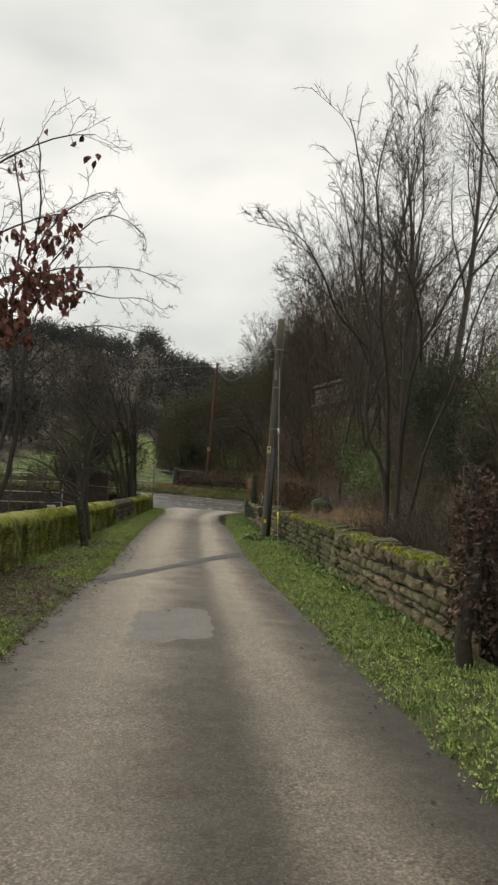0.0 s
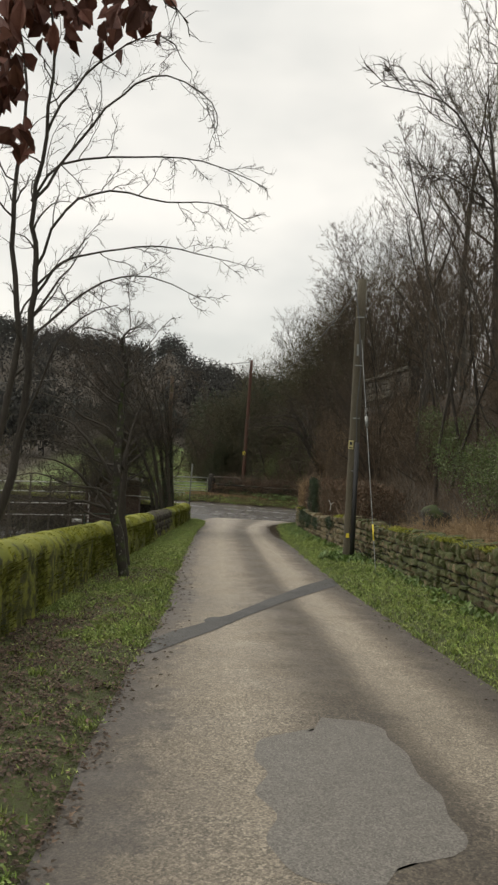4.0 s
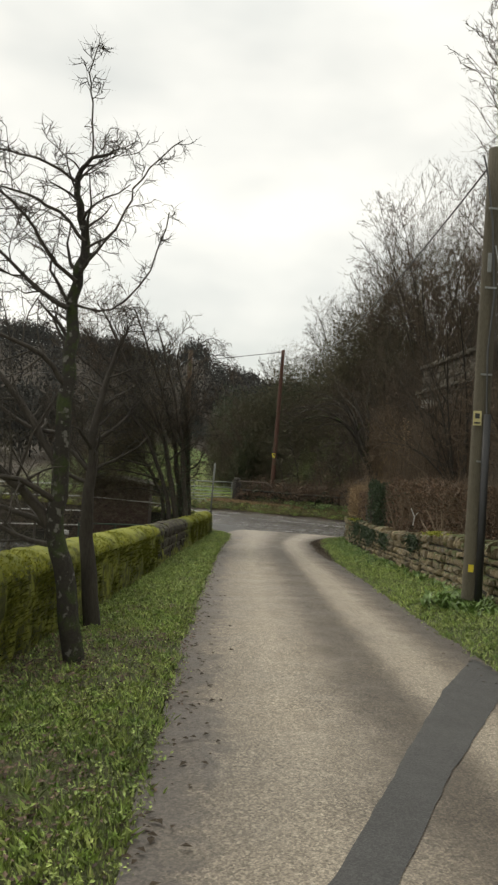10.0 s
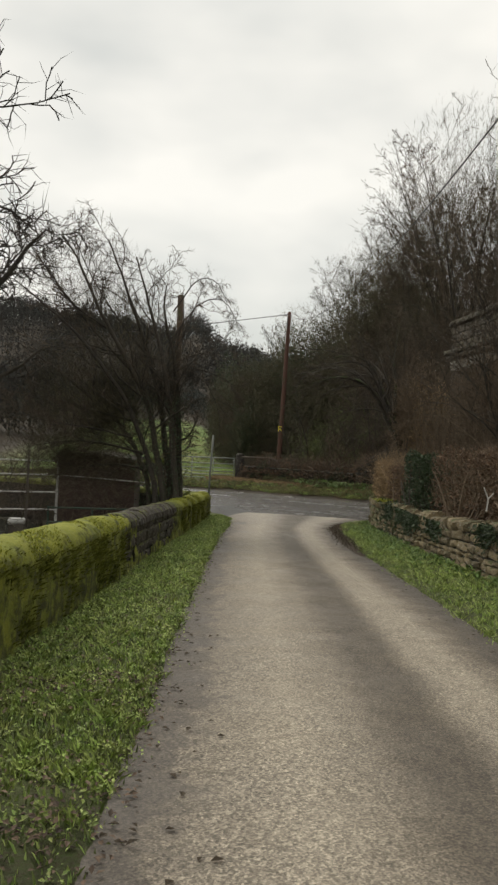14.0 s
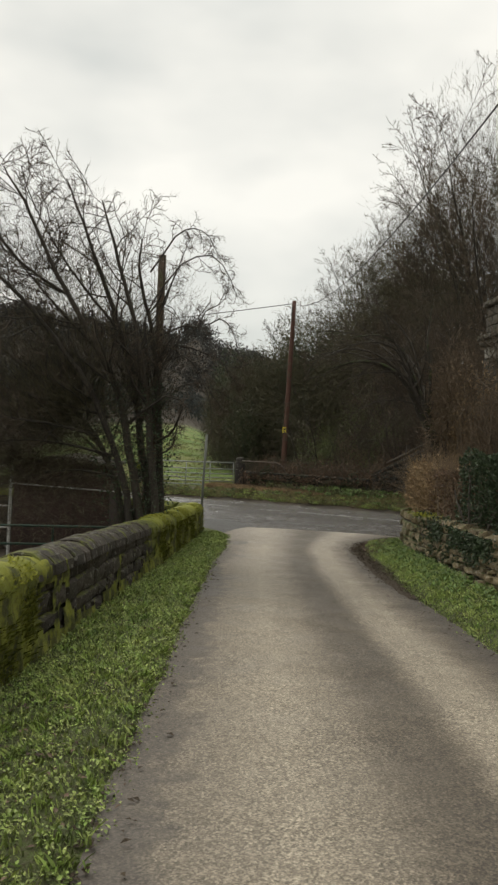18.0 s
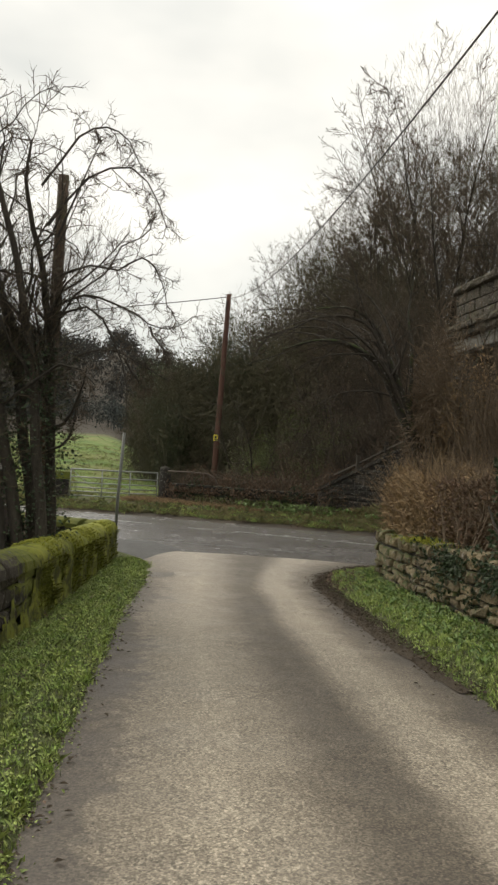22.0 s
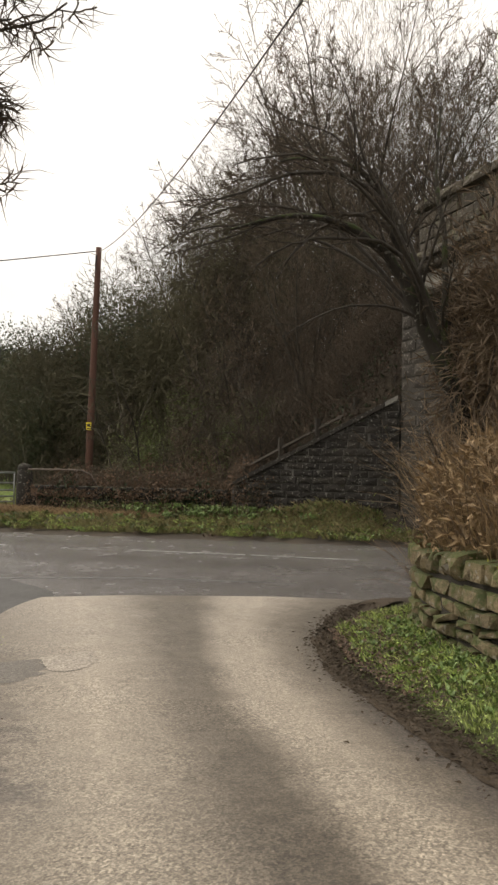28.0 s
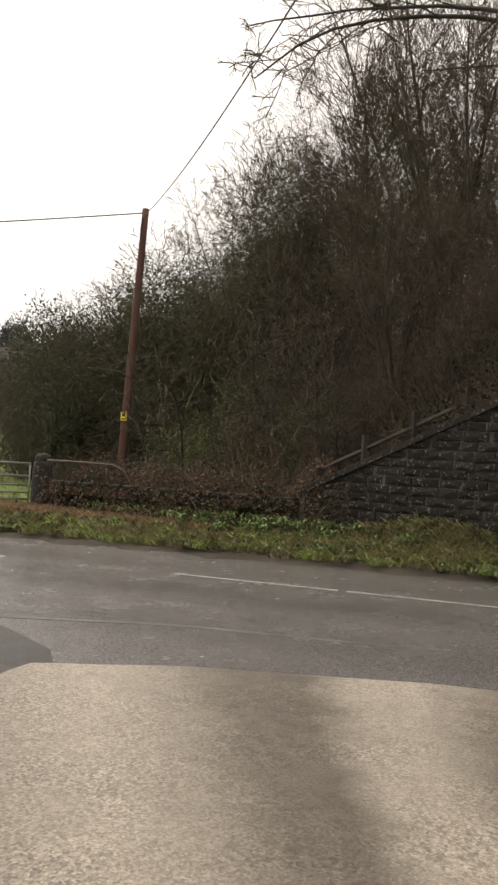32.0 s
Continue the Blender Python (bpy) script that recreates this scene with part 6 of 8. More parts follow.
hedge(701, 24.2, 28.4, 1.05, M_RUST, M_TWIG_RED, 6400, .06, "clipped russet-brown winter hedge above the wall")
hedge(702, 28.3, 31.8, 1.38, M_RUST, M_TWIG_RED, 6000, .06, "clipped russet-brown winter hedge above the wall")
hedge(703, 31.7, 34.0, 1.3, M_IVY, M_BARK, 9000, .055, "dark ivy growing through a hedge above the wall", 1.0, .1)
hedge(704, 33.8, 36.6, 1.05, M_RUST, M_TWIG_RED, 3200, .06, "clipped russet-brown winter hedge above the wall", 1.2, .15)


def hanging_ivy(r):
    y = r.choice((30.3, 31.9, 32.6, 33.4, 34.9, 27.4)) + r.gauss(0, .28)
    drop = r.random() ** 1.4 * (.25 + .4 * abs(noise.noise((y * 3, 1, 4))) * 1.6)
    return Vector((wall_r(y) - .03 - .05 * r.random(), y, ground_z(y) + RIGHT_H(y) + .12 - drop)), Vector((-.8, 0, -.5))


leafy("ivy", 705, 3400, hanging_ivy, .05, M_IVY, Matrix.Identity(4), "dark ivy hanging over the stone wall", "ivy", "", 0)


def hedge_twigs(seed, y0, y1, high, count):
    """Loose shoots standing out of a hedge."""
    def area(r):
        y = r.uniform(y0, y1)
        return wall_r(y) + .2 + r.random() * 1.1, y, ground_z(y) + RIGHT_H(y) + high * r.uniform(.25, .95)
    return stalks("hedge_twigs", seed, count, area, .42, M_TWIG_RED, "thin bare shoots standing out of the hedge", "hedge", .5, .0035, .2)


def stalks(name, seed, count, area, height, mat_, label, category, lean=.25, r=.004, droop=.5):
    """A stand of dead stems or brambles; area gives a foot."""
    rng = random.Random(seed)
    geo = Geo()
    for _ in range(count):
        x, y, z = area(rng)
        h = rng.uniform(.5, 1.1) * height
        d = Vector((rng.gauss(0, lean), rng.gauss(0, lean), 1)).normalized()
        pts = [Vector((x, y, z))]
        for k in range(3):
            d = (d + Vector((rng.gauss(0, .14), rng.gauss(0, .14), -droop * .35 * k))).normalized()
            pts.append(pts[-1] + d * h / 3)
        geo.tube(pts, [r, r * .9, r * .7, r * .3], 3)
    ob = part(name, geo, mat_, None, label)
    return tagged(ob, "", category, "", "stuff")


hedge_twigs(821, 24.2, 28.4, 1.0, 1500)
hedge_twigs(822, 28.3, 31.8, 1.3, 1300)
hedge_twigs(823, 33.8, 37.2, 1.1, 1200)


def on_bank(y0, y1, o0, o1):
    def area(rng):
        y = rng.uniform(y0, y1)
        x = wall_r(y) + rng.uniform(o0, o1)
        return x, y, terrain(x, y) - .02
    return area


stalks("dead_bracken", 801, 3200, on_bank(14.2, 20.5, .25, 1.5), .6, M_STRAW, "flattened straw-coloured dead bracken behind the wall", "bracken", .6, .004, .9)
stalks("brambles", 814, 1600, on_bank(7, 14.5, .35, 1.6), .9, M_TWIG, "tangled dark brambles on the wall top", "brambles", .5, .005, .8)
stalks("brambles", 802, 2600, on_bank(7, 24, 1.5, 4.5), 1.1, M_TWIG_RED, "tangled brown bramble stems on the bank", "brambles", .45, .005, .8)
stalks("brambles", 803, 2200, on_bank(23, 40, .8, 4.2), 1.5, M_TWIG_RED, "tangled russet brambles behind the hedge", "brambles", .4, .005, .6)


def corner_bed(rng):
    y = rng.uniform(36.4, 41.0)
    x = wall_r(y) + rng.uniform(.25, 1.5)
    return x, y, ground_z(y) + .78


stalks("dead_grass", 804, 1300, corner_bed, 1.5, M_STRAW, "tall dead tan grass and stems on the wall corner", "dead grass", .17, .005, .5)
stalks("dead_stems", 805, 600, corner_bed, 1.7, M_TWIG_RED, "russet dead stems on the wall corner", "dead stems", .3, .005, .6)
stalks("dead_stems", 806, 700, lambda r: (lambda y: (wall_r(y) + r.uniform(1.2, 4.2), y, terrain(wall_r(y) + 2.4, y)))(r.uniform(33, 40)), 3.2, M_TWIG_RED, "tall russet dead stems beside the bridge", "dead stems", .16, .006, .12)
stalks("brambles", 807, 1500, lambda r: (lambda s: (P_LOW(s).x + r.uniform(-.1, 1.4), P_LOW(s).y + r.uniform(.1, 1.8), -1.75 + r.uniform(0, .4)))(r.uniform(-.3, 7)), 1.1, M_TWIG, "brown brambles sprawling over the low field wall", "brambles", .5, .006, .8)

# brown thickets, dense with fine shoots
HAZE = []
for k, (mat_, lab, pl_, rr_, n_) in enumerate((
    (M_TWIG, "dense dark brown winter thicket on the bank", (8.8, 56.8), (2.2, 2.2, 4.2), 5200),
    (M_TWIG_RED, "dense russet-brown winter thicket on the bank", (7.6, 30.0), (1.5, 1.6, 2.2), 4400),
    (M_TWIG_OLIVE, "dense olive-brown winter thicket on the bank", (9.8, 66.5), (2.6, 2.6, 5.6), 10000),
)):
    h_ = leafy("thicket", 650 + k, n_, clouds(*rr_, 16, 40 + k), (.34, .26, .38)[k], mat_, pose(pl_[0], pl_[1], terrain(*pl_) - .25), lab, "thicket", "thickets", 24, M_BARK, .05)
    HAZE.append(h_)
for x, y, sz, k in (
    (6.9, 62.5, .8, 0), (10.4, 58.5, 1.0, 0), (12.0, 62.5, 1.1, 0), (7.6, 67.5, 1.1, 2), (11.8, 69.0, 1.15, 2), (9.2, 73.0, 1.2, 2), (6.2, 70.5, .95, 2), (14.0, 66.0, 1.1, 2), (13.6, 57.0, .9, 0), (11.3, 54.2, .75, 0), (5.4, 66.5, .8, 0), (7.4, 59.4, .7, 0), (12.0, 76, 1.3, 2), (6.8, 76, 1.1, 2), (16.5, 61, 1.1, 2),
    (8.6, 34.2, .85, 1), (8.1, 36.6, .85, 1), (8.9, 38.6, .85, 1), (7.5, 38.2, .7, 1), (7.4, 33.2, .8, 1), (7.0, 27.0, .9, 1), (8.2, 24.0, .7, 1), (7.2, 20.5, .6, 1), (8.6, 17.5, .8, 1), (7.0, 13.5, .8, 1), (8.8, 10.0, 1.4, 1), (9.4, 21.0, .4, 0), (9.8, 14.5, .5, 0), (10.5, 6.0, 1.0, 0), (6.4, 8.0, 1.0, 1),
    (-4.6, 17, .6, 1), (-4.0, 8, 1.0, 1), (-9, 26, .8, 2), (-9.5, 16, .8, 0),
):
    put(HAZE[k], x, y, 61 * (x + y), sz)
for x, y, sz in ((4.2, 70.5, 1.25), (6.4, 68.8, 1.35), (8.6, 68.2, 1.55), (10.6, 64.5, 1.5), (12.8, 72, 1.7)):
    put(HAZE[2], x, y, 19 * x, sz)
for x, y, sz in ((8.3, 40.0, .7), (8.9, 41.0, .7), (7.7, 41.2, .7), (9.3, 38.8, .6), (8.6, 36.6, .6), (9.4, 28.8, .5), (7.6, 30.4, .6), (8.9, 26.2, .5)):
    put(HAZE[1], x, y, 23 * y, sz)
SLIM = free_tree("bank_tree", 303, 7.8, dict(SAP, kids=(9, 5, 4, 3), angle=((20, 45), (25, 50), (25, 55), (30, 60)), curl=(.05, .09, .12, .16), ratio=(.36, .45, .45, .45)), pose(6.15, 24.0, terrain(6.15, 24.0) - .2), "slender grey trees rising close together on the bank", "bank trees", (M_BARK, M_BARK, M_TWIG), 2, .08, .055)
put(SLIM, 6.9, 28.4, 70, .85)
put(SLIM, 7.4, 25.2, 130, 1.05)
put(SLIM, 8.3, 24.0, 250, 1.1)
put(BANK, 7.0, 32.8, 120, .85)
put(BANK, 8.2, 29.4, 20, .9)
for x, y, sz in ((-4.8, 44.0, .5), (-6.6, 46.0, .65), (-9.2, 47.5, .75), (-12.0, 49.0, .9), (-15.5, 50.0, 1.0), (-8.0, 41.0, .6)):
    put(HAZE[0], x, y, 37 * x, sz)
put(VARIANTS[0], 8.7, 33.5, 140, .8)
for x, y, sz in ((7.5, 34.4, 1.15), (8.2, 36.2, 1.1), (7.0, 32.6, 1.0)):
    put(SCRUB[0], x, y, 53 * y, sz)
# unseen trees and thickets added round the lane's start to cut its skylight
for x, y, sz, v in ((-5.5, -3, .9, 0), (5.2, -5, .95, 1), (-4.6, -11, 1.0, 2), (6.0, -14, 1.0, 0), (-6, -20, 1.0, 1), (4.2, -22, 1.0, 2), (-7.5, 4, .8, 1), (8.0, 2, .9, 2)):
    put(VARIANTS[v], x, y, 47 * y, sz)
for x, y, sz in ((-5.0, -6, 1.1), (5.4, -9, 1.2), (-5.5, -16, 1.3), (5.5, -18, 1.3), (-2, -34, 1.8), (2.5, -36, 1.8)):
    put(HAZE[0], x, y, 33 * y, sz)


def on_slope(rng):
    x, y = rng.uniform(7.2, 13), rng.uniform(52.5, 68)
    if main_side(x, y) < 5.2:
        x += 2
    return x, y, terrain(x, y) - .03


stalks("brambles", 808, 3600, on_slope, 1.3, M_TWIG_RED, "brown brambles and dead stems on the wooded slope", "brambles", .5, .006, .7)
leafy("bramble_mound", 660, 12000, lambda r: (lambda s, o: (Vector((P_LOW(s).x + .55 * o, P_LOW(s).y + .83 * o, -1.66 + r.random() ** 1.2 * max(.2, .45 + 1.3 * noise.noise((s * 1.3, o, 2)) + .35 * smooth(2.5, 6, s)))), Vector((0, -.5, .8))))(r.uniform(.1, 7.6), r.uniform(-.42, 1.5)), .065, M_RUST, Matrix.Identity(4), "russet bramble mound sprawling over the low field wall", "brambles", "", 0)
leafy("bramble_mound", 661, 9000, lambda r: (lambda y, o: (Vector((wall_r(y) + o, y, ground_z(y) + .75 + r.random() ** .8 * (1.15 + .5 * noise.noise((y * 1.3, o * 1.3, 5))))), Vector((-.6, 0, .5))))(r.uniform(36.2, 41.1), r.uniform(.05, 1.5)), .10, M_STRAW, Matrix.Identity(4), "tan dead leaves and brambles over the wall corner", "brambles", "", 0, None, .35)

for x, y, sz in ((10.8, 52.6, .5), (11.8, 51.8, .5), (12.6, 53.0, .6), (9.9, 54.2, .55), (13.4, 51.0, .6), (8.9, 54.6, .4)):
    put(HAZE[0], x, y, 41 * x, sz)
put(EVER[2], 5.85, 19.6, 10, .8)
for x, y, sz in ((6.3, 15.4, .42), (7.0, 17.8, .5), (5.9, 12.6, .34), (7.6, 20.5, .5), (5.3, 9.6, .3)):
    put(EVER[0], x, y, 83 * y, sz)


def bridge_brush(rng):
    x, y = rng.uniform(6.6, 9.7), rng.uniform(37.6, 42.0)
    if main_side(x, y) > -3.1:
        y -= 1.6
    return x, y, terrain(x, y) - .05


stalks("dead_reeds", 811, 900, bridge_brush, 1.7, M_STRAW, "tan dead reeds and stems below the bridge", "dead stems", .35, .006, .5)
stalks("dead_stems", 812, 1500, bridge_brush, 2.0, M_TWIG_RED, "russet dead stems below the bridge", "dead stems", .5, .006, .6)
leafy("bramble_mound", 662, 6000, lambda r: (lambda p: (Vector((p[0], p[1], p[2] + r.random() ** 1.5 * (1.6 + 1.2 * noise.noise((p[0], p[1], 3))))), Vector((-.5, -.2, .6))))(bridge_brush(r)), .09, M_RUST, Matrix.Identity(4), "russet and tan scrub leaves on the bank below the bridge", "brambles", "", 0, None, .4)


def wing_slope(rng):
    s, o = rng.uniform(-.6, WLEN + 2), rng.uniform(.7, 4.0)
    p = P_WING(s)
    x, y = p.x - nw.x * o, p.y - nw.y * o
    return x, y, terrain(x, y) - .03


stalks("brambles", 813, 3200, wing_slope, 1.0, M_TWIG, "tangled brown brambles on the slope behind the wing wall", "brambles", .55, .007, .8)
for x, y, sz in ((7.6, 39.3, .8), (8.4, 39.9, .9), (9.1, 40.3, .9), (7.2, 37.8, .7), (8.2, 38.4, .8)):
    put(HAZE[1], x, y, 29 * x, sz)
put(HAZE[1], 7.0, 40.1, 15, .8)
for x, y, sz in ((8.2, 20.5, .5), (8.6, 24.2, .5), (7.4, 16.8, .42), (9.2, 27.6, .5), (7.2, 11.5, .5), (5.9, 9.2, .35)):
    put(HAZE[0], x, y, 31 * x, sz)
for x, y, sz, k in ((5.7, 15.6, .3, 0), (6.2, 13.0, .34, 0), (6.3, 18.2, .36, 0), (4.6, 6.2, .26, 0), (5.3, 8.2, .3, 0), (5.0, 10.6, .26, 0), (3.7, 66.5, 1.12, 2), (2.4, 69.5, .8, 2), (5.2, 68.0, 1.2, 2)):
    put(HAZE[k], x, y, 27 * (x + y), sz)
for x, y, sz in ((6.5, 10.5, .55), (7.5, 13.5, .6), (5.6, 11.6, .4), (8.6, 16.0, .6), (5.2, 7.0, .4)):
    put(HAZE[0], x, y, 57 * y, sz)
put(EVER[0], 4.0, 67.5, 20, 1.0)
put(EVER[0], 5.8, 70.0, 140, 1.5)
put(EVER[0], 7.2, 70.6, 300, 1.65)
put(EVER[0], 8.8, 72.0, 30, 1.7)
leafy("roadside_bush", 664, 2600, clouds(.42, .42, 1.5, 9, 7), .06, M_BRAMBLE, pose(3.12, 6.75, ground_z(6.7) + .5), "dark withered bush round a roadside trunk", "bush", "", 8)
narrow = leafy("thicket", 655, 8500, clouds(.7, .8, 3.6, 18, 21), .26, M_TWIG_RED, pose(6.65, 40.3, -1.6), "narrow russet brush round the foot of a leaning tree", "thicket", "thickets", 16, M_BARK, .06)
leafy("dead_foliage", 656, 5000, clouds(.75, .8, 3.2, 14, 22), .09, M_STRAW, pose(6.9, 39.9, -1.6), "tan withered leaves on brush beside the bridge", "scrub", "", 8, M_TWIG_RED, .35)
for x, y, sz in ((6.9, 60.6, .8), (8.1, 57.6, .6), (9.6, 57.0, .6)):
    put(EVER[1], x, y, 33 * x, sz)

# ---- poles and cables ----
def pole(name, foot, top, r0, r1, mat_, label):
    root = base(name, pose(*foot), label, "utility pole", "poles")
    f, t = Vector((0, 0, -.6)), Vector(top) - Vector(foot)
    geo = Geo()
    n = 8
    geo.tube([f.lerp(t, k / n) for k in range(n + 1)], [r0 + (r1 - r0) * k / n for k in range(n + 1)], 14, True)
    part("shaft", geo, mat_, root, "", True)
    return root, t


def plate(name, root, at, w, h, face, mat_, label=""):
    geo = Geo()
    geo.box(Matrix.Translation(at) @ pose(0, 0, 0, 0, 0, face), w, .012, h)
    return part(name, geo, mat_, root, label)


NEAR_TOP = (3.66, 22.6, 5.1)
near_pole, t_ = pole("utility_pole", (3.58, 22.55, ground_z(22.5) + .05), NEAR_TOP, .135, .105, M_POLE, "weathered grey-brown wooden utility pole standing by the wall")
f_ = Vector((3.58, 22.55, ground_z(22.5) + .05))
plate("warning_sign", near_pole, Vector((-.07, -.125, 1.30 - f_.z)), .11, .2, -22, M_CREAM, "small cream-yellow warning plate")
plate("print", near_pole, Vector((-.072, -.133, 1.33 - f_.z)), .06, .07, -22, M_SIGNINK)
plate("print", near_pole, Vector((-.072, -.133, 1.235 - f_.z)), .08, .02, -22, M_SIGNINK)
plate("tag", near_pole, Vector((-.06, -.135, -.76 - f_.z)), .07, .1, -22, M_YELLOW, "bright yellow tag")
geo = Geo()
geo.tube([Vector((.06, -.135, -.1)), Vector((.065, -.13, 1.2)), Vector((.07, -.125, 2.75))], [.055, .055, .055], 8, True)
part("cable_guard", geo, M_BLACK, near_pole, "black plastic cable guard", True)
geo = Geo()
geo.tube([Vector((.06, -.12, 2.7)), Vector((.03, -.12, 3.6)), Vector((.09, -.11, 4.4)), Vector((.02, -.1, 5.4)), Vector((-.08, -.09, 6.1)), Vector((-.13, -.05, 6.35))], [.014] * 6, 5)
part("riser_cable", geo, M_CABLE, near_pole, "black cable up the pole", True)
plate("step_plate", near_pole, Vector((.0, -.115, 4.85)), .05, .26, 0, M_GALV, "small grey metal plate")
for zz in (2.1, 3.3, 4.5, 5.6):
    geo = Geo()
    geo.box(Matrix.Translation((.03, -.122, zz)), .16, .01, .025)
    part("cable_clip", geo, M_GALV, near_pole)

FAR_FOOT = (5.0, 63.3, -1.2)
FAR_TOP = (5.27, 63.3, 7.64)
far_pole, t2_ = pole("utility_pole", FAR_FOOT, FAR_TOP, .15, .11, M_POLE_RED, "tall dark red-brown utility pole beyond the road")
plate("warning_sign", far_pole, Vector((-.02, -.155, .68 + 1.2)), .2, .3, -8, M_YELLOW, "small yellow warning plate")
plate("print", far_pole, Vector((-.02, -.164, .72 + 1.2)), .1, .1, -8, M_SIGNINK)
plate("print", far_pole, Vector((-.02, -.164, .59 + 1.2)), .14, .03, -8, M_SIGNINK)
geo = Geo()
geo.tube([Vector((.17, -.14, 8.5)), Vector((.13, -.15, 8.1)), Vector((.16, -.15, 7.8))], [.03, .025, .015], 6)
part("bracket", geo, M_BLACK, far_pole, "dark cable bracket", True)


def cable(name, a, b, sag, r, label, n=28):
    geo = Geo()
    a, b = Vector(a), Vector(b)
    pts = []
    for k in range(n + 1):
        t = k / n
        p = a.lerp(b, t)
        p.z -= sag * 4 * t * (1 - t)
        pts.append(p)
    geo.tube(pts, [r] * len(pts), 5)
    return tagged(part(name, geo, M_CABLE, None, label, True), "", "cable", "overhead cables")


cable("overhead_cable", (3.6, 22.55, 4.9), (5.27, 63.2, 7.45), 1.4, .013, "thick twisted overhead cable between the poles")
cable("overhead_cable", (5.2, 63.3, 7.5), (-34, 75, 4.2), .5, .022, "thin overhead cable running off over the field")
geo = Geo()
ga, gb = Vector((3.66, 22.45, 3.7)), Vector((3.46, 19.64, ground_z(19.64) + .0))
stay = base("stay_wire", pose(*gb), "taut steel stay wire with yellow sleeve anchored by the wall", "stay wire")
geo.tube([Vector((0, 0, 0)), (ga - gb) * .5, ga - gb], [.008] * 3, 5)
part("wire", geo, M_GALV, stay, "", True)
geo = Geo()
dn = (ga - gb)
geo.tube([dn * .14, dn * .20], [.015, .015], 7, True)
part("sleeve", geo, M_YELLOW, stay, "yellow marker sleeve", True)
geo = Geo()
geo.tube([dn * .60, dn * .64], [.035, .035], 7, True)
part("insulator", geo, M_GALV, stay, "", True)

# thin signpost at the wall end
post = base("sign_post", pose(.52, 43.05, -2.4), "thin grey steel post leaning by the wall end", "post")
geo = Geo()
geo.tube([Vector((-.02, 0, -.3)), Vector((0, 0, 1.2)), Vector((.06, 0, 2.62))], [.034] * 3, 8, True)
part("shaft", geo, M_POST, post, "", True)

# ---- field gate ----
GA, GB = Vector((-1.35, 57.05)), Vector((2.05, 57.0))
gate = base("field_gate", pose(GA.x, GA.y, -2.15), "closed galvanised tubular steel field gate", "gate")
glen = (GB - GA).length
for k, z in enumerate((.14, .30, .46, .64, .86, 1.16)):
    geo = Geo()
    geo.tube([Vector((0, 0, z)), Vector((glen / 2, 0, z - .01)), Vector((glen, 0, z))], [.024 if k < 5 else .03] * 3, 7, True)
    part("rail", geo, M_GALV, gate, "", True)
for x in (.02, glen * .36, glen * .68, glen - .02):
    geo = Geo()
    geo.tube([Vector((x, -.005, .08)), Vector((x, -.005, 1.17))], [.022, .022], 7, True)
    part("upright", geo, M_GALV, gate, "", True)
geo = Geo()
geo.tube([Vector((.05, .01, 1.13)), Vector((glen * .36, .01, .16))], [.014, .014], 6, True)
part("brace", geo, M_GALV, gate, "", True)


def gatepost(x, y, w, h, mat_, label):
    rng = random.Random(int(h * 100))
    geo = Geo()
    rows = []
    for z, s in ((-.4, 1.05), (.3, 1.0), (.8, .97), (h - .08, .95), (h, .8), (h + .03, .4)):
        rows.append([(math.cos(a) * w * s * (1 + .05 * rng.uniform(-1, 1)), math.sin(a) * w * s, z) for a in [2 * math.pi * k / 10 for k in range(11)]])
    geo.rings(rows)
    geo.f.append(tuple(range(50, 60)))
    root = base("gate_post", pose(x, y, -2.2), label, "gate post", "gate posts")
    part("post", geo, mat_, root, "", True)
    return root


knobbed = gatepost(2.32, 56.95, .24, 1.3, M_BLOCK, "stout dark rounded stone gatepost beside the field gate")
geo = Geo()
rows = []
for z, s in ((1.22, .14), (1.30, .2), (1.40, .2), (1.47, .13), (1.49, .01)):
    rows.append([(math.cos(a) * s, math.sin(a) * s, z) for a in [2 * math.pi * k / 12 for k in range(13)]])
geo.rings(rows)
part("knob", geo, M_BLOCK, knobbed, "dark round knob", True)
stub = base("gate_pier", pose(-2.0, 57.3, -2.3), "squat dark mossy stone pier at the end of the gate", "gate pier")
for k, z in enumerate((0, .3, .6, .9)):
    for x in (-.32, .32):
        geo = Geo()
        geo.box(pose(x + .03 * math.sin(k * 5 + x), 0, z + .14, 0, 0, 2 * math.sin(k * 3 + x)), .62, .5, .285)
        part("block", geo, M_WALL_L if k == 3 else M_BLOCK, stub)
railing = base("pipe_rail", pose(2.4, 56.6, -2.1), "rusty bent pipe rail beside the gatepost", "rail")
geo = Geo()
geo.tube([Vector((0, 0, 1.22)), Vector((.9, -.3, 1.22)), Vector((1.5, -.5, 1.2)), Vector((1.75, -.6, 1.08)), Vector((1.95, -.7, .7)), Vector((2.0, -.72, .2))], [.026] * 6, 7, True)
part("rail", geo, M_RUSTRAIL, railing, "", True)
geo = Geo()
geo.tube([Vector((1.35, -.46, -.3)), Vector((1.35, -.46, 1.2))], [.024] * 2, 7, True)
part("leg", geo, M_RUSTRAIL, railing, "", True)
geo = Geo()
geo.box(pose(1.9, 56.5, -2.12, 0, 0, 6), .55, .3, .12)
tagged(part("stone_slab", geo, M_COPE, None, "pale stone slab on the ground under the gate"), "", "stone")

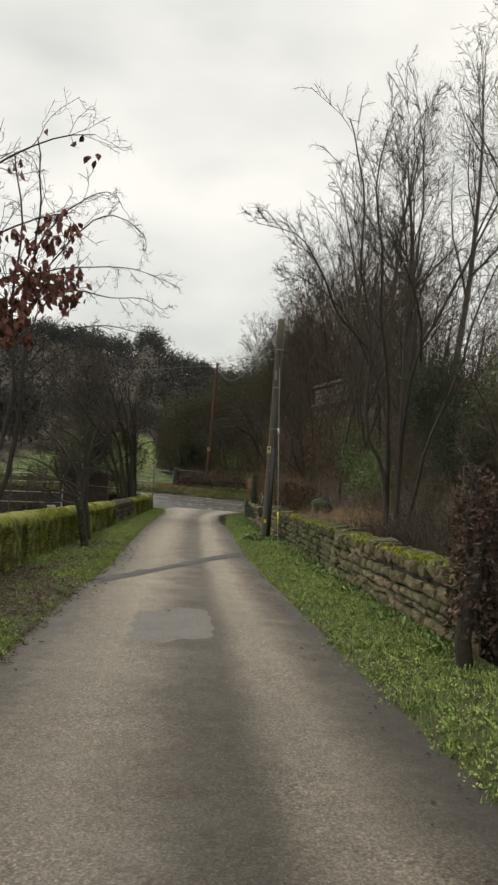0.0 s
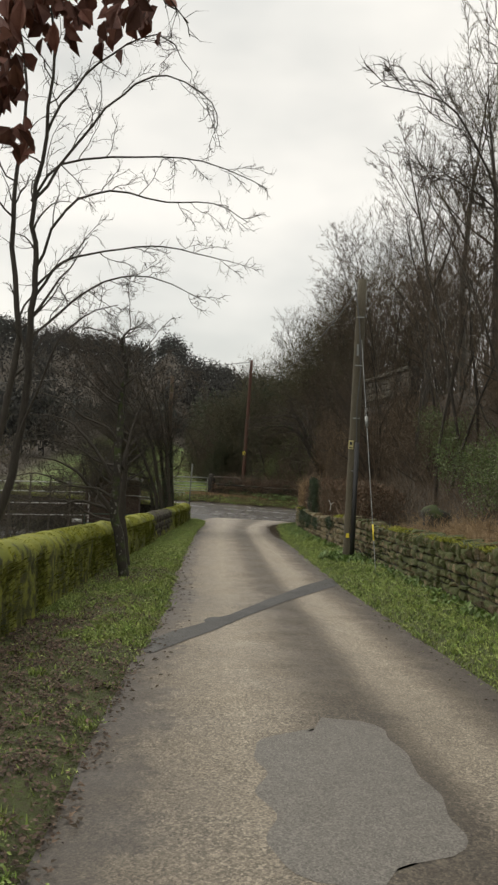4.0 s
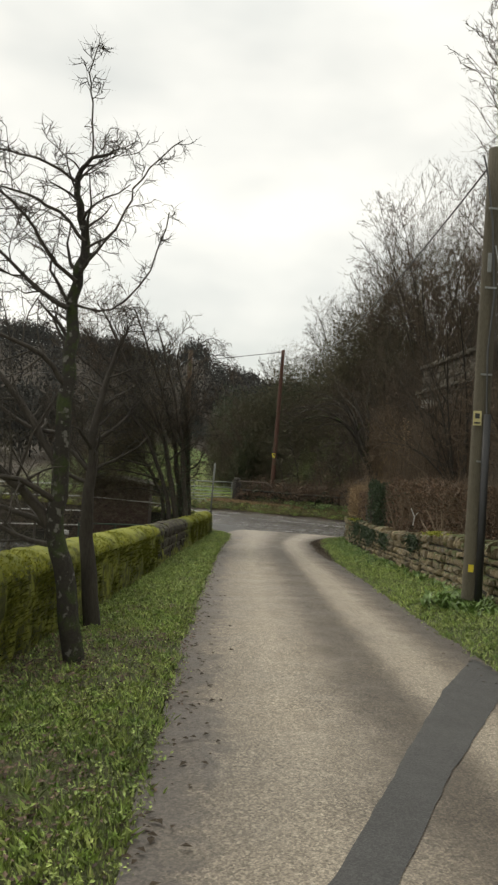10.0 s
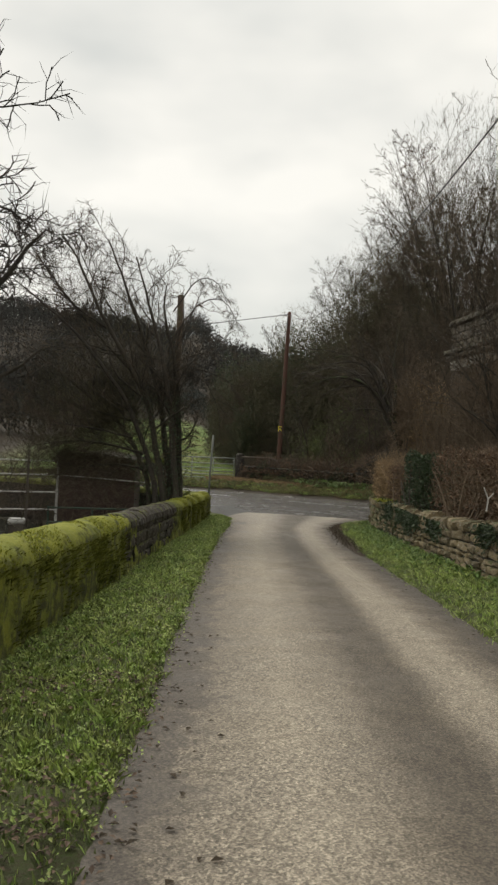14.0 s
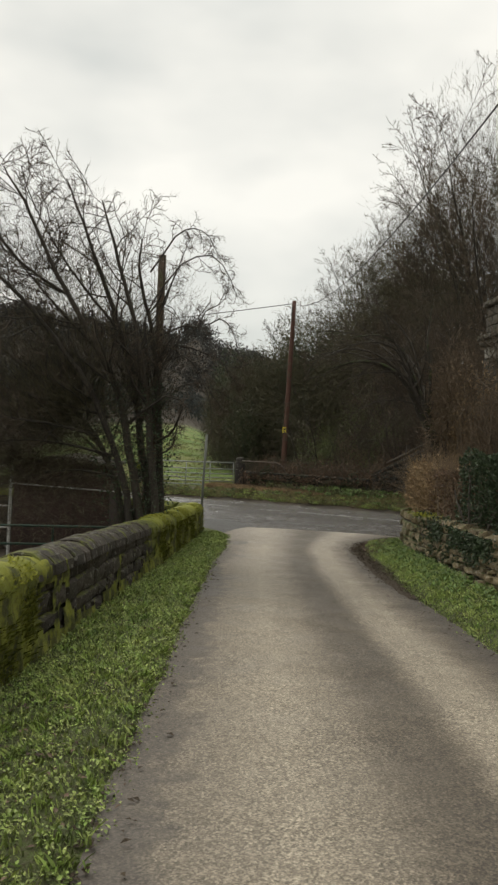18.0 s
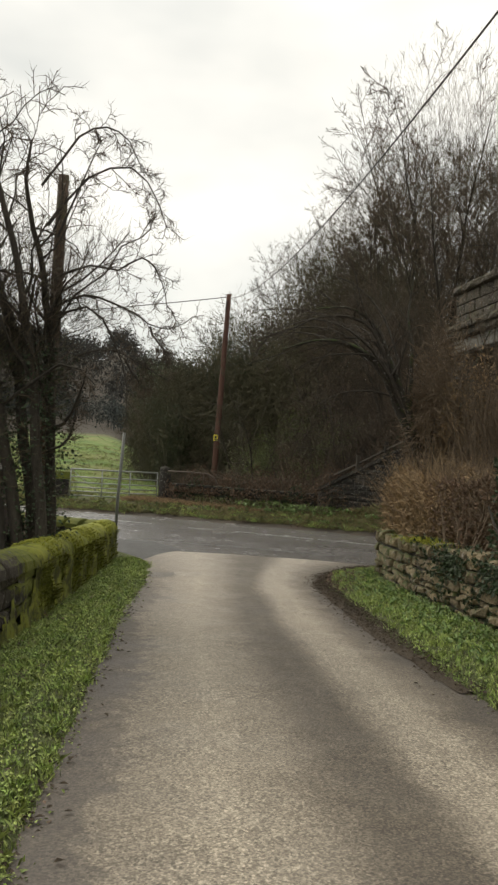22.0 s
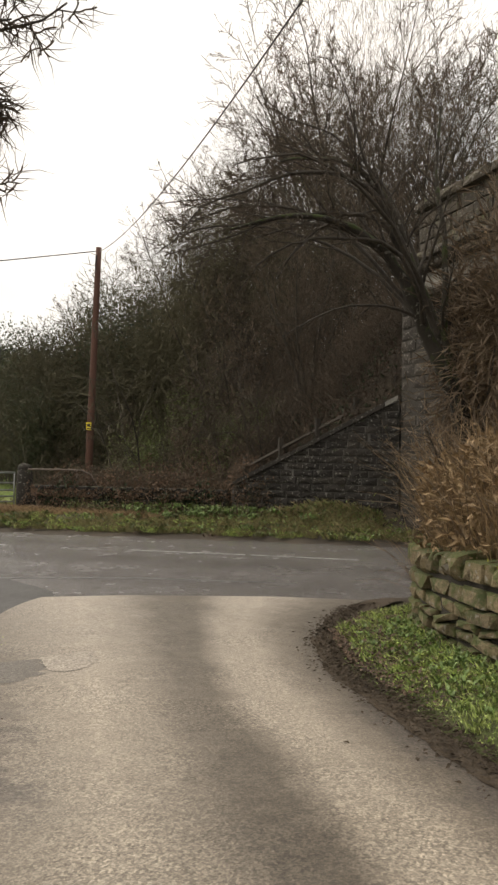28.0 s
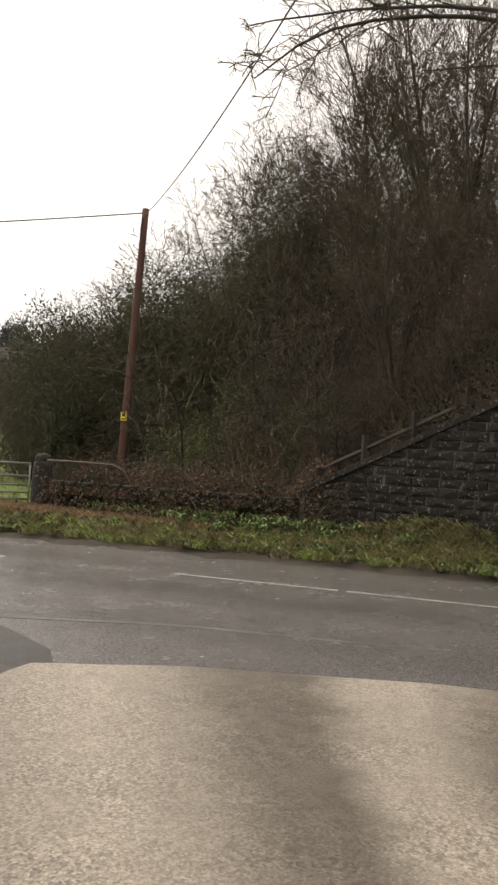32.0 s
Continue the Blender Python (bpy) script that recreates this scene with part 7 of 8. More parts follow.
# post and rail fence behind the wing wall
fence = base("bank_fence", pose(0, 0, 0), "old dark wooden post and rail fence climbing behind the wing wall", "fence")
fp = []
for k in range(5):
    p = WA + (WB - WA) * (k / 4.2) + Vector((.55, .75)) * 1.35
    z = WING_Z(WLEN * k / 4.2) - .02
    fp.append(Vector((p.x, p.y, z)))
    geo = Geo()
    geo.box(Matrix.Translation((p.x, p.y, z + .1)), .13, .11, 1.4)
    part("post", geo, M_BARK, fence)
for a, b in zip(fp, fp[1:]):
    for dz in (.22, .5):
        geo = Geo()
        geo.tube([a + Vector((0, 0, dz)), b + Vector((0, 0, dz))], [.045, .045], 4, True)
        part("rail", geo, M_WOODRAIL, fence)

# ---- yard behind the mossy wall ----
shed = base("brick_outbuilding", pose(-3.05, 41.2, -2.9), "small dark red-brown brick outbuilding with a gable end", "outbuilding")
geo = Geo()
for y in (0, 2.6):
    geo.v.extend(((-1.2, y, -.4), (1.2, y, -.4), (1.2, y, 2.2), (0, y, 2.38), (-1.2, y, 2.2)))
geo.f.extend(((4, 3, 2, 1, 0), (5, 6, 7, 8, 9), (0, 1, 6, 5), (1, 2, 7, 6), (3, 4, 9, 8), (2, 3, 8, 7), (4, 0, 5, 9)))
part("wall", geo, M_BRICK, shed)
for sx in (-1, 1):
    geo = Geo()
    geo.box(pose(sx * .66, 1.2, 2.33, 0, sx * 8.5), 1.4, 3.0, .06)
    part("roof_slope", geo, M_CORE, shed, "dark roof slope")
geo = Geo()
geo.tube([Vector((-1.5, -.06, 1.72)), Vector((1.9, -.06, 1.55))], [.02, .02], 6, True)
part("pipe", geo, M_WHITE, shed, "pale thin pipe")
geo = Geo()
geo.box(pose(.25, -.02, .7), .06, .05, 1.9)
part("door_post", geo, M_BRICK, shed)
greenrail = base("green_railing", pose(-2.9, 38.6, -2.9), "dark green painted metal railing in the yard", "railing")
for z in (.55, .95):
    geo = Geo()
    geo.tube([Vector((-1.1, 0, z)), Vector((1.4, .2, z))], [.03, .03], 6, True)
    part("rail", geo, M_GREENPAINT, greenrail)
for x in (-1.1, .1, 1.4):
    geo = Geo()
    geo.tube([Vector((x, .08 * (x + 1.1), -.2)), Vector((x, .08 * (x + 1.1), .98))], [.03, .03], 6, True)
    part("post", geo, M_GREENPAINT, greenrail)
yardfence = base("yard_fence", pose(-3.95, 39.5, -2.9), "pale weathered post fence in the yard", "fence")
for k in range(6):
    geo = Geo()
    geo.tube([Vector((-k * .8, -.2 * k, -.3)), Vector((-k * .8 + .03, -.2 * k, 2.5))], [.045, .04], 6, True)
    part("post", geo, M_WHITE if k == 0 else M_WOODRAIL, yardfence)
for z in (.8, 1.3, 1.8, 2.2):
    geo = Geo()
    geo.tube([Vector((.05, 0, z)), Vector((-4.1, -1.0, z))], [.022, .022], 5, True)
    part("rail", geo, M_WHITE, yardfence)
tank = base("white_tank", pose(-3.75, 33.6, -2.2) @ Matrix.Scale(.62, 4), "small dirty white cylinder lying behind the wall", "tank")
geo = Geo()
geo.tube([Vector((-.3, 0, .72)), Vector((-.26, 0, .72)), Vector((.22, .1, .72)), Vector((.26, .1, .72))], [.08, .13, .13, .09], 12, True)
part("drum", geo, M_WHITE, tank, "", True)
geo = Geo()
geo.box(pose(-.02, .05, .1), .5, .2, 1.1)
part("stand", geo, M_WOODRAIL, tank)

stick = base("pale_stick", pose(4.19, 27.55, -.62), "pale broken stick caught in the hedge", "stick")
geo = Geo()
geo.tube([Vector((-.02, 0, 0)), Vector((0, 0, .18)), Vector((-.07, 0, .34))], [.012, .013, .008], 5, True)
part("stem", geo, M_WHITE, stick)
geo = Geo()
geo.tube([Vector((0, 0, .18)), Vector((.08, 0, .27))], [.01, .006], 5, True)
part("fork", geo, M_WHITE, stick)
# mossy stump on the wall top
stump = base("mossy_stump", pose(4.45, 19.2, ground_z(19.2) + .82), "dark rotten stump topped with bright moss on the wall", "stump")
geo = Geo()
rows = []
rr_ = random.Random(4)
for z, s in ((-.15, .30), (.1, .28), (.3, .26), (.44, .27), (.52, .2), (.54, .05)):
    rows.append([(math.cos(a) * s * (1 + .2 * noise.noise((math.cos(a) * 2, math.sin(a) * 2, z * 3))), math.sin(a) * s * .9, z) for a in [2 * math.pi * k / 12 for k in range(13)]])
geo.rings(rows)
part("trunk", geo, M_BARK, stump, "", True)
geo = Geo()
rows = []
for z, s in ((.40, .29), (.47, .30), (.55, .24), (.60, .12), (.61, .01)):
    rows.append([(math.cos(a) * s * (1 + .2 * noise.noise((math.cos(a) * 2, math.sin(a) * 2, z * 3))), math.sin(a) * s * .9, z - .05 * math.cos(a)) for a in [2 * math.pi * k / 12 for k in range(13)]])
geo.rings(rows)
part("moss_cap", geo, M_BARK_MOSS, stump, "bright yellow-green moss", True)

# ---- far woods ----


def woodland(name, seed, count, where, crown, mat_, label, cards=110, pointed=False):
    """Far trees as trunks and loose sprays of twigs, joined."""
    r = np.random.RandomState(seed)
    V, F = [], []
    n = 0
    for _ in range(count):
        x, y = where(r)
        z = terrain(x, y)
        h = crown * r.uniform(.7, 1.25)
        w = h * (.2 if pointed else .36)
        k = cards
        u = r.normal(size=(k, 3))
        u /= np.linalg.norm(u, axis=1)[:, None]
        t = r.uniform(0, 1, k)
        if pointed:
            rad = (1 - t) * w * r.uniform(.5, 1.1, k)
            c = np.stack([u[:, 0] * rad, u[:, 1] * rad, h * (.12 + .9 * t)], 1)
        else:
            c = u * np.array([w, w, h * .46]) * r.uniform(.35, 1.0, k)[:, None] + np.array([0, 0, h * .5])
        c += (x, y, z)
        s = h * (.04 if pointed else .020)
        a = r.normal(size=(k, 3)) * s * (1.0, 1.0, 1.6 if not pointed else .6)
        b = r.normal(size=(k, 3)) * s
        tri = np.stack([c + a, c - a * .4 + b, c - a * .5 - b * .8], 1).reshape(-1, 3)
        V.append(tri)
        F.append(np.arange(n, n + 3 * k).reshape(-1, 3))
        n += 3 * k
        tr = np.array([[x - .009 * h, y, z - .5], [x + .009 * h, y, z - .5], [x + .006 * h, y, z + h * .6], [x - .006 * h, y, z + h * .6]])
        V.append(tr)
        F.append(np.array([[n, n + 1, n + 2], [n, n + 2, n + 3]]))
        n += 4
    V, F = np.concatenate(V), np.concatenate(F)
    me = bpy.data.meshes.new(name)
    me.from_pydata(V.tolist(), [], F.tolist())
    me.materials.append(mat_)
    ob = new(name, me)
    return tagged(ob, label, "woodland", "", "stuff")


def sector(a0, a1, r0, r1):
    def where(r):
        a, d = np.radians(r.uniform(a0, a1)), math.sqrt(r.uniform(r0 * r0, r1 * r1))
        return float(math.sin(a) * d), float(20 + math.cos(a) * d)
    return where


woodland("far_woods", 1, 1300, sector(-75, 9, 150, 345), 9, M_CANOPY, "bare brown woodland covering the far hillside", 190)
woodland("far_conifers", 2, 420, sector(-60, 4, 270, 350), 7, M_PINE, "dark conifers along the hilltop", 240)
woodland("far_woods", 3, 520, sector(3, 40, 95, 240), 8.5, M_CANOPY, "bare brown woodland behind the railway bank", 190)
woodland("far_woods", 4, 120, sector(-8, 3.2, 122, 150), 4.5, M_PINE, "dark hedge and trees at the top of the field")
woodland("river_trees", 5, 170, sector(-60, -9, 60, 130), 6.5, M_CANOPY, "bare trees beyond the river", 700)
woodland("far_woods", 6, 260, sector(-180, -75, 90, 200), 11, M_CANOPY, "bare woodland on the valley side", 30)
woodland("far_woods", 7, 260, sector(40, 180, 60, 200), 11, M_CANOPY, "bare woodland on the valley side", 30)


# ---- grass, weeds and litter ----
def blades(name, seed, count, where, height, width, mat_, label, category, lean=.5):
    r = np.random.RandomState(seed)
    P = np.array([where(r) for _ in range(count)])
    a = r.uniform(0, 2 * np.pi, count)
    h = height * r.uniform(.45, 1.3, count)
    side = np.stack([np.cos(a), np.sin(a), np.zeros(count)], 1) * (width * r.uniform(.6, 1.3, count))[:, None]
    b = a + np.pi / 2 + r.uniform(-.6, .6, count)
    tilt = np.stack([np.cos(b), np.sin(b), np.zeros(count)], 1) * (h * lean * r.uniform(.1, 1.3, count))[:, None]
    up = np.stack([np.zeros(count), np.zeros(count), h], 1)
    V = np.stack([P - side, P + side, P + tilt * .4 + up * .6 + side * .6, P + tilt + up * .92], 1).reshape(-1, 3)
    k = np.arange(count) * 4
    F = np.concatenate([np.stack([k, k + 1, k + 2], 1), np.stack([k, k + 2, k + 3], 1)])
    me = bpy.data.meshes.new(name)
    me.from_pydata(V.tolist(), [], F.tolist())
    me.materials.append(mat_)
    return tagged(new(name, me), label, category, "", "stuff")


def turf(name, rows, label):
    g2 = Geo()
    g2.rings(rows)
    ob = part(name, g2, M_TURF, None, label, True)
    return tagged(ob, "", "verge", "", "structure")


vl, vr = [], []
for k in range(190):
    y = -5 + 48 * k / 189
    a, b = wall_l(y) - .02, lane_l(min(y, 40.2)) + (max(0, y - 40.2) * .1) + .03 + .07 * noise.noise((y * 1.3, 3, 3)) + .05 * noise.noise((y * 4.1, 3, 3))
    if y > 41.2:
        b -= (y - 41.2) * .35
    vl.append([(a + (b - a) * j / 6, y, ground_z(y) + (.05 + .03 * noise.noise((a * 2 + j, y * 1.5, 1))) * math.sin(math.pi * min(1, .12 + .5 * (1 - j / 6) + .35)) * (1 if j < 6 else 0) - (.02 if j == 6 else 0)) for j in range(7)])
    a, b = lane_r(min(y, 40.2)) + max(0, y - 40.2) * .95 - .03 + .06 * noise.noise((y * 1.2, 8, 3)) + .04 * noise.noise((y * 4.3, 8, 3)), wall_r(y) + .03
    if y > 32:
        a += .12 * smooth(32, 34, y)
    b = max(b, a + .05)
    vr.append([(a + (b - a) * j / 6, y, ground_z(y) + (-.02 if j == 0 else .05 + .12 * (j / 6) + .035 * noise.noise((b * 2 + j, y * 1.5, 2)))) for j in range(7)])
turf("verge_mossy_wall", vl, "narrow grass verge with fallen leaves along the mossy wall")
turf("verge_stone_wall", vr[:183], "bright grass verge along the dry stone wall")


def sampled(rows, x, y):
    """Height of a verge sheet at a place on it."""
    k = min(len(rows) - 2, max(0, int((y + 5) * 189 / 48)))
    row = rows[k] if y - rows[k][0][1] < rows[k + 1][0][1] - y else rows[k + 1]
    return float(np.interp(x, [p[0] for p in row], [p[2] for p in row]))


def cover_of(x, y):
    return noise.noise((x * 1.4, y * .9, 5.5)) + .3 * noise.noise((x * 4, y * 4, 2)) - .38 * smooth(6, 9, y) * (1 - smooth(13, 17, y))


def in_left(y0, y1, gap=0.0):
    def where(r):
        while True:
            y = r.uniform(y0, y1)
            f = r.uniform(.03, 1.02)
            a, b = wall_l(y), lane_l(min(y, 40.2)) + max(0, y - 40.2) * .1 - max(0, y - 41.2) * .35
            x = a + (b - a) * f
            if cover_of(x, y) > (-.05 if y < 14 else -.25 if y < 21 else -.75) or r.rand() < (.08 if y < 15 else .3):
                return x, y, sampled(vl, x, y) - .004
    return where


def in_right(y0, y1):
    def where(r):
        y = r.uniform(y0, y1)
        f = r.uniform(-.02, .98)
        a, b = lane_r(min(y, 40.2)) + max(0, y - 40.2) * .95 + .2 * smooth(32, 34, y), wall_r(y)
        return a + (b - a) * f, y, sampled(vr, a + (b - a) * f, y) - .004
    return where


def in_left_litter(r):
    while True:
        y = r.uniform(6.5, 14.5) if r.rand() < .62 else r.uniform(14, 22) if r.rand() < .75 else r.uniform(21, 38)
        a, b = wall_l(y), lane_l(y) + .12
        x = a + (b - a) * r.beta(1.2, 1.4)
        if r.rand() < .02 + .55 * (1 - smooth(-.4, .25, cover_of(x, y))) * smooth(-.3, .35, noise.noise((x * 6, y * 6, 3))):
            return x, y, sampled(vl, x, y) + r.uniform(.005, .05)


def clustered(where, n, spread, seed, rise=0.0):
    """Places in tufts round n feet."""
    r0 = np.random.RandomState(seed)
    feet = [where(r0) for _ in range(n)]

    def near(r):
        x, y, z = feet[r.randint(n)]
        a, d = r.uniform(0, 6.28), abs(r.normal()) * spread
        return x + math.cos(a) * d, y + math.sin(a) * d, z + rise * r.rand() * math.exp(-(d / spread) ** 2)
    return near


blades("verge_grass", 61, 16000, clustered(in_left(5, 24), 620, .045, 1), .06, .0055, M_GRASS, "tufts of longer verge grass", "grass", .9)
blades("verge_grass", 62, 14000, clustered(in_left(24, 41.8), 560, .045, 2), .06, .0055, M_GRASS, "tufts of longer verge grass", "grass", .9)
blades("verge_grass", 63, 26000, clustered(in_right(3, 41), 1100, .05, 3), .065, .0055, M_GRASS, "tufts of longer verge grass", "grass", .9)
blades("verge_grass", 11, 24800, in_left(5, 22), .045, .0065, M_GRASS, "short green verge grass", "grass")
blades("verge_grass", 12, 26040, in_left(22, 41.9), .042, .007, M_GRASS, "short green verge grass", "grass")
blades("verge_grass", 13, 21080, in_right(3, 22), .045, .0065, M_GRASS, "short green verge grass", "grass")
blades("verge_grass", 14, 18600, in_right(22, 41.2), .045, .007, M_GRASS, "short green verge grass", "grass")


def flat_leaves(name, seed, count, where, size, mat_, label, category, flat=.25):
    r = np.random.RandomState(seed)
    geo = Geo()
    for _ in range(count):
        x, y, z = where(r)
        a = r.uniform(0, 6.28)
        al = Vector((math.cos(a), math.sin(a), r.normal() * flat)).normalized()
        ac = Vector((-math.sin(a), math.cos(a), r.normal() * flat)).normalized()
        s = size * r.uniform(.5, 1.4)
        geo.leaf(Vector((x, y, z)), al, ac, s, s * .6)
    return tagged(part(name, geo, mat_, None, label), "", category, "", "stuff")


flat_leaves("clover", 24, 90000, clustered(in_left(5, 41.9), 3000, .085, 4, .06), .023, M_GRASS, "small broad green leaves in the verge", "verge plants", .45)
flat_leaves("clover", 25, 70000, clustered(in_right(3, 41), 2300, .085, 5, .06), .023, M_GRASS, "small broad green leaves in the verge", "verge plants", .45)
flat_leaves("leaf_litter", 21, 21000, in_left_litter, .031, M_LITTER, "fallen brown leaves on the verge", "leaf litter")
flat_leaves("leaf_litter", 22, 900, lambda r: (lambda y: (lane_l(y) + abs(r.normal()) * .13 * (1.6 if 11 < y < 24 else .8) - .05, y, ground_z(y) + .016))((lambda c: c + r.normal() * .09)(.37 * r.randint(16, 108))), .045, M_SOIL, "dark leaf scraps and mud crumbs at the lane edge", "leaf litter", .12)
flat_leaves("leaf_litter", 23, 500, lambda r: (lambda y: (lane_r(y) - abs(r.normal()) * .2 + .03, y, ground_z(y) + .014))(r.uniform(3, 39)), .035, M_SOIL, "dark leaf scraps at the lane edge", "leaf litter", .12)


flat_leaves("leaf_litter", 26, 6000, lambda r: (lambda y: (lane_r(min(y, 42)) + r.normal() * .13 + .06, y, ground_z(y) + .024 + r.uniform(0, .03)))(31 + 10.9 * r.rand() ** .6), .036, M_SOIL, "dark rotting leaves in the gutter", "leaf litter", .3)


flat_leaves("leaf_litter", 29, 5000, lambda r: (lambda y, f: (lane_r(min(y, 40.2)) + max(0, y - 40.2) * .95 + .1 + (wall_r(y) - lane_r(min(y, 40.2)) - .2) * f, y, ground_z(y) + .07 + .12 * f))(37.2 + 4.0 * r.rand() ** .7, r.beta(1, 1.8)), .036, M_LITTER, "brown rotting leaves on the corner of the verge", "leaf litter", .4)


def weeds(name, seed, count, where, size, mat_, label):
    """Rosettes of broad leaves."""
    r = np.random.RandomState(seed)
    geo = Geo()
    for _ in range(count):
        x, y, z = where(r)
        for k in range(r.randint(4, 9)):
            a = r.uniform(0, 6.28)
            al = Vector((math.cos(a), math.sin(a), r.uniform(.3, 1.6))).normalized()
            ac = Vector((-math.sin(a), math.cos(a), r.normal() * .2)).normalized()
            s = size * r.uniform(.5, 1.4)
            q = Vector((x, y, z + r.uniform(0, size)))
            geo.leaf(q, al, ac, s, s * .5)
    return tagged(part(name, geo, mat_, None, label), "", "weeds", "", "stuff")


weeds("verge_weeds", 31, 1000, lambda r: (lambda y, f: (lane_r(y) + .25 + (wall_r(y) - lane_r(y) - .25) * f, y, ground_z(y) + .06 + .1 * f))(r.uniform(29, 40), r.beta(2, 1.2)), .05, M_WEED, "bright green broad-leaved weeds below the wall")
weeds("verge_weeds", 32, 420, lambda r: (lambda y: (wall_r(y) - abs(r.normal()) * .14, y, ground_z(y) + .1))(r.uniform(7, 30)), .09, M_WEED, "green weeds along the wall foot")
weeds("verge_weeds", 33, 260, lambda r: (3.55 + r.normal() * .22, 22.5 + r.normal() * .3, ground_z(22.5) + .08), .11, M_WEED, "ivy and weeds round the pole foot")
weeds("wall_ivy", 34, 260, lambda r: (lambda y: (wall_r(y) - .04, y, ground_z(y) + r.uniform(.1, 1.0)))(r.choice([r.uniform(33.2, 36), r.uniform(20, 22.3), r.uniform(33.2, 37)])), .05, M_IVY, "ivy leaves hanging on the dry stone wall")
weeds("verge_weeds", 35, 1300, lambda r: (lambda s, o: (P_LOW(s).x - .55 * o, P_LOW(s).y - .83 * o, -2.2 + .1 * (1 - o) + r.uniform(0, .35)))(r.uniform(1.5, 9.5), r.uniform(.05, 1.0)), .065, M_SHRUB, "olive weeds and ivy under the low field wall")
weeds("verge_weeds", 36, 1300, lambda r: (lambda s, o: (P_LOW(s).x - .55 * o, P_LOW(s).y - .83 * o, -2.15 + r.uniform(0, .95) * max(.1, .55 + 1.2 * noise.noise((s * 1.2, 7, 7)))))(r.uniform(.3, 7.6), r.uniform(-.12, .2)), .08, M_IVY, "dark ivy hanging over the low field wall")


def far_verge(r):
    x = r.uniform(-12, 12.5)
    o = 2.95 + abs(r.normal()) * .8 + .05 + .12 * noise.noise((x * 1.7, 3, 3))
    s = main_y(x + 1) - main_y(x - 1)
    n = Vector((-s / 2, 1)).normalized()
    px, py = x + n.x * o, main_y(x) + n.y * o
    return px, py, terrain(px, py) - .01


blades("rough_grass", 41, 42000, clustered(far_verge, 1300, .10, 6), .13, .006, M_DRYGRASS, "long faded yellow-green grass on the far verge", "grass", .9)
blades("rough_grass", 43, 16000, clustered(far_verge, 420, .12, 7), .12, .006, M_GRASS, "green grass in the far verge", "grass", 1.2)
flat_leaves("leaf_litter", 28, 9000, clustered(far_verge, 300, .18, 12), .06, M_BRAMBLE, "dead brown leaves in the far verge", "leaf litter", .6)
weeds("verge_weeds", 37, 1500, clustered(far_verge, 260, .14, 8), .085, M_SHRUB, "olive weeds in the far verge")
weeds("verge_weeds", 40, 900, clustered(far_verge, 120, .16, 9), .075, M_WEED, "fresh green weeds in the far verge")


def wing_foot(r):
    s, o = r.uniform(-.5, WLEN - .3), abs(r.normal()) * .5
    p = P_WING(s)
    return p.x + nw.x * (o + .05), p.y + nw.y * (o + .05), terrain(p.x + nw.x * o, p.y + nw.y * o)


blades("rough_grass", 44, 7000, wing_foot, .15, .011, M_DRYGRASS, "long faded grass along the foot of the wing wall", "grass", 1.1)
flat_leaves("dead_bramble", 71, 9000, lambda r: (lambda s, o: (P_LOW(s).x - .55 * o, P_LOW(s).y - .83 * o, -2.2 + r.rand() ** 1.4 * max(.08, .38 + .8 * noise.noise((s * 1.4, o * 2, 4)))))(r.uniform(-.2, 8.5), r.uniform(.1, 1.15)), .06, M_RUST, "brown dead bramble leaves below the low field wall", "brambles", 1.0)
blades("straw_tufts", 72, 9000, clustered(lambda r: (lambda s, o: (P_LOW(s).x - .55 * o, P_LOW(s).y - .83 * o, -2.2))(r.uniform(-1.2, 4.5), r.uniform(.2, 1.2)), 160, .07, 13), .26, .006, M_STRAW, "straw-coloured dead grass tufts near the gatepost", "grass", 1.0)
weeds("verge_weeds", 73, 700, clustered(lambda r: (lambda s, o: (P_LOW(s).x - .55 * o, P_LOW(s).y - .83 * o, -2.18 + r.uniform(0, .35)))(r.uniform(3.6, 9.0), r.uniform(.1, 1.3)), 110, .15, 14), .085, M_WEED, "fresh green nettles and weeds below the field wall")
weeds("verge_weeds", 38, 600, wing_foot, .07, M_WEED, "green weeds along the foot of the wing wall")


def behind_wing(r):
    s, o = r.uniform(-.6, WLEN + 1.5), r.uniform(.65, 3.6)
    p = P_WING(s)
    x, y = p.x - nw.x * o, p.y - nw.y * o
    return x, y, terrain(x, y) + r.uniform(0, .12)


flat_leaves("leaf_litter", 27, 7000, behind_wing, .09, M_BRAMBLE, "dead brown leaves on the slope behind the wing wall", "leaf litter", .8)
weeds("slope_ivy", 39, 700, behind_wing, .09, M_IVY, "dark ivy and weeds on the slope behind the wing wall")


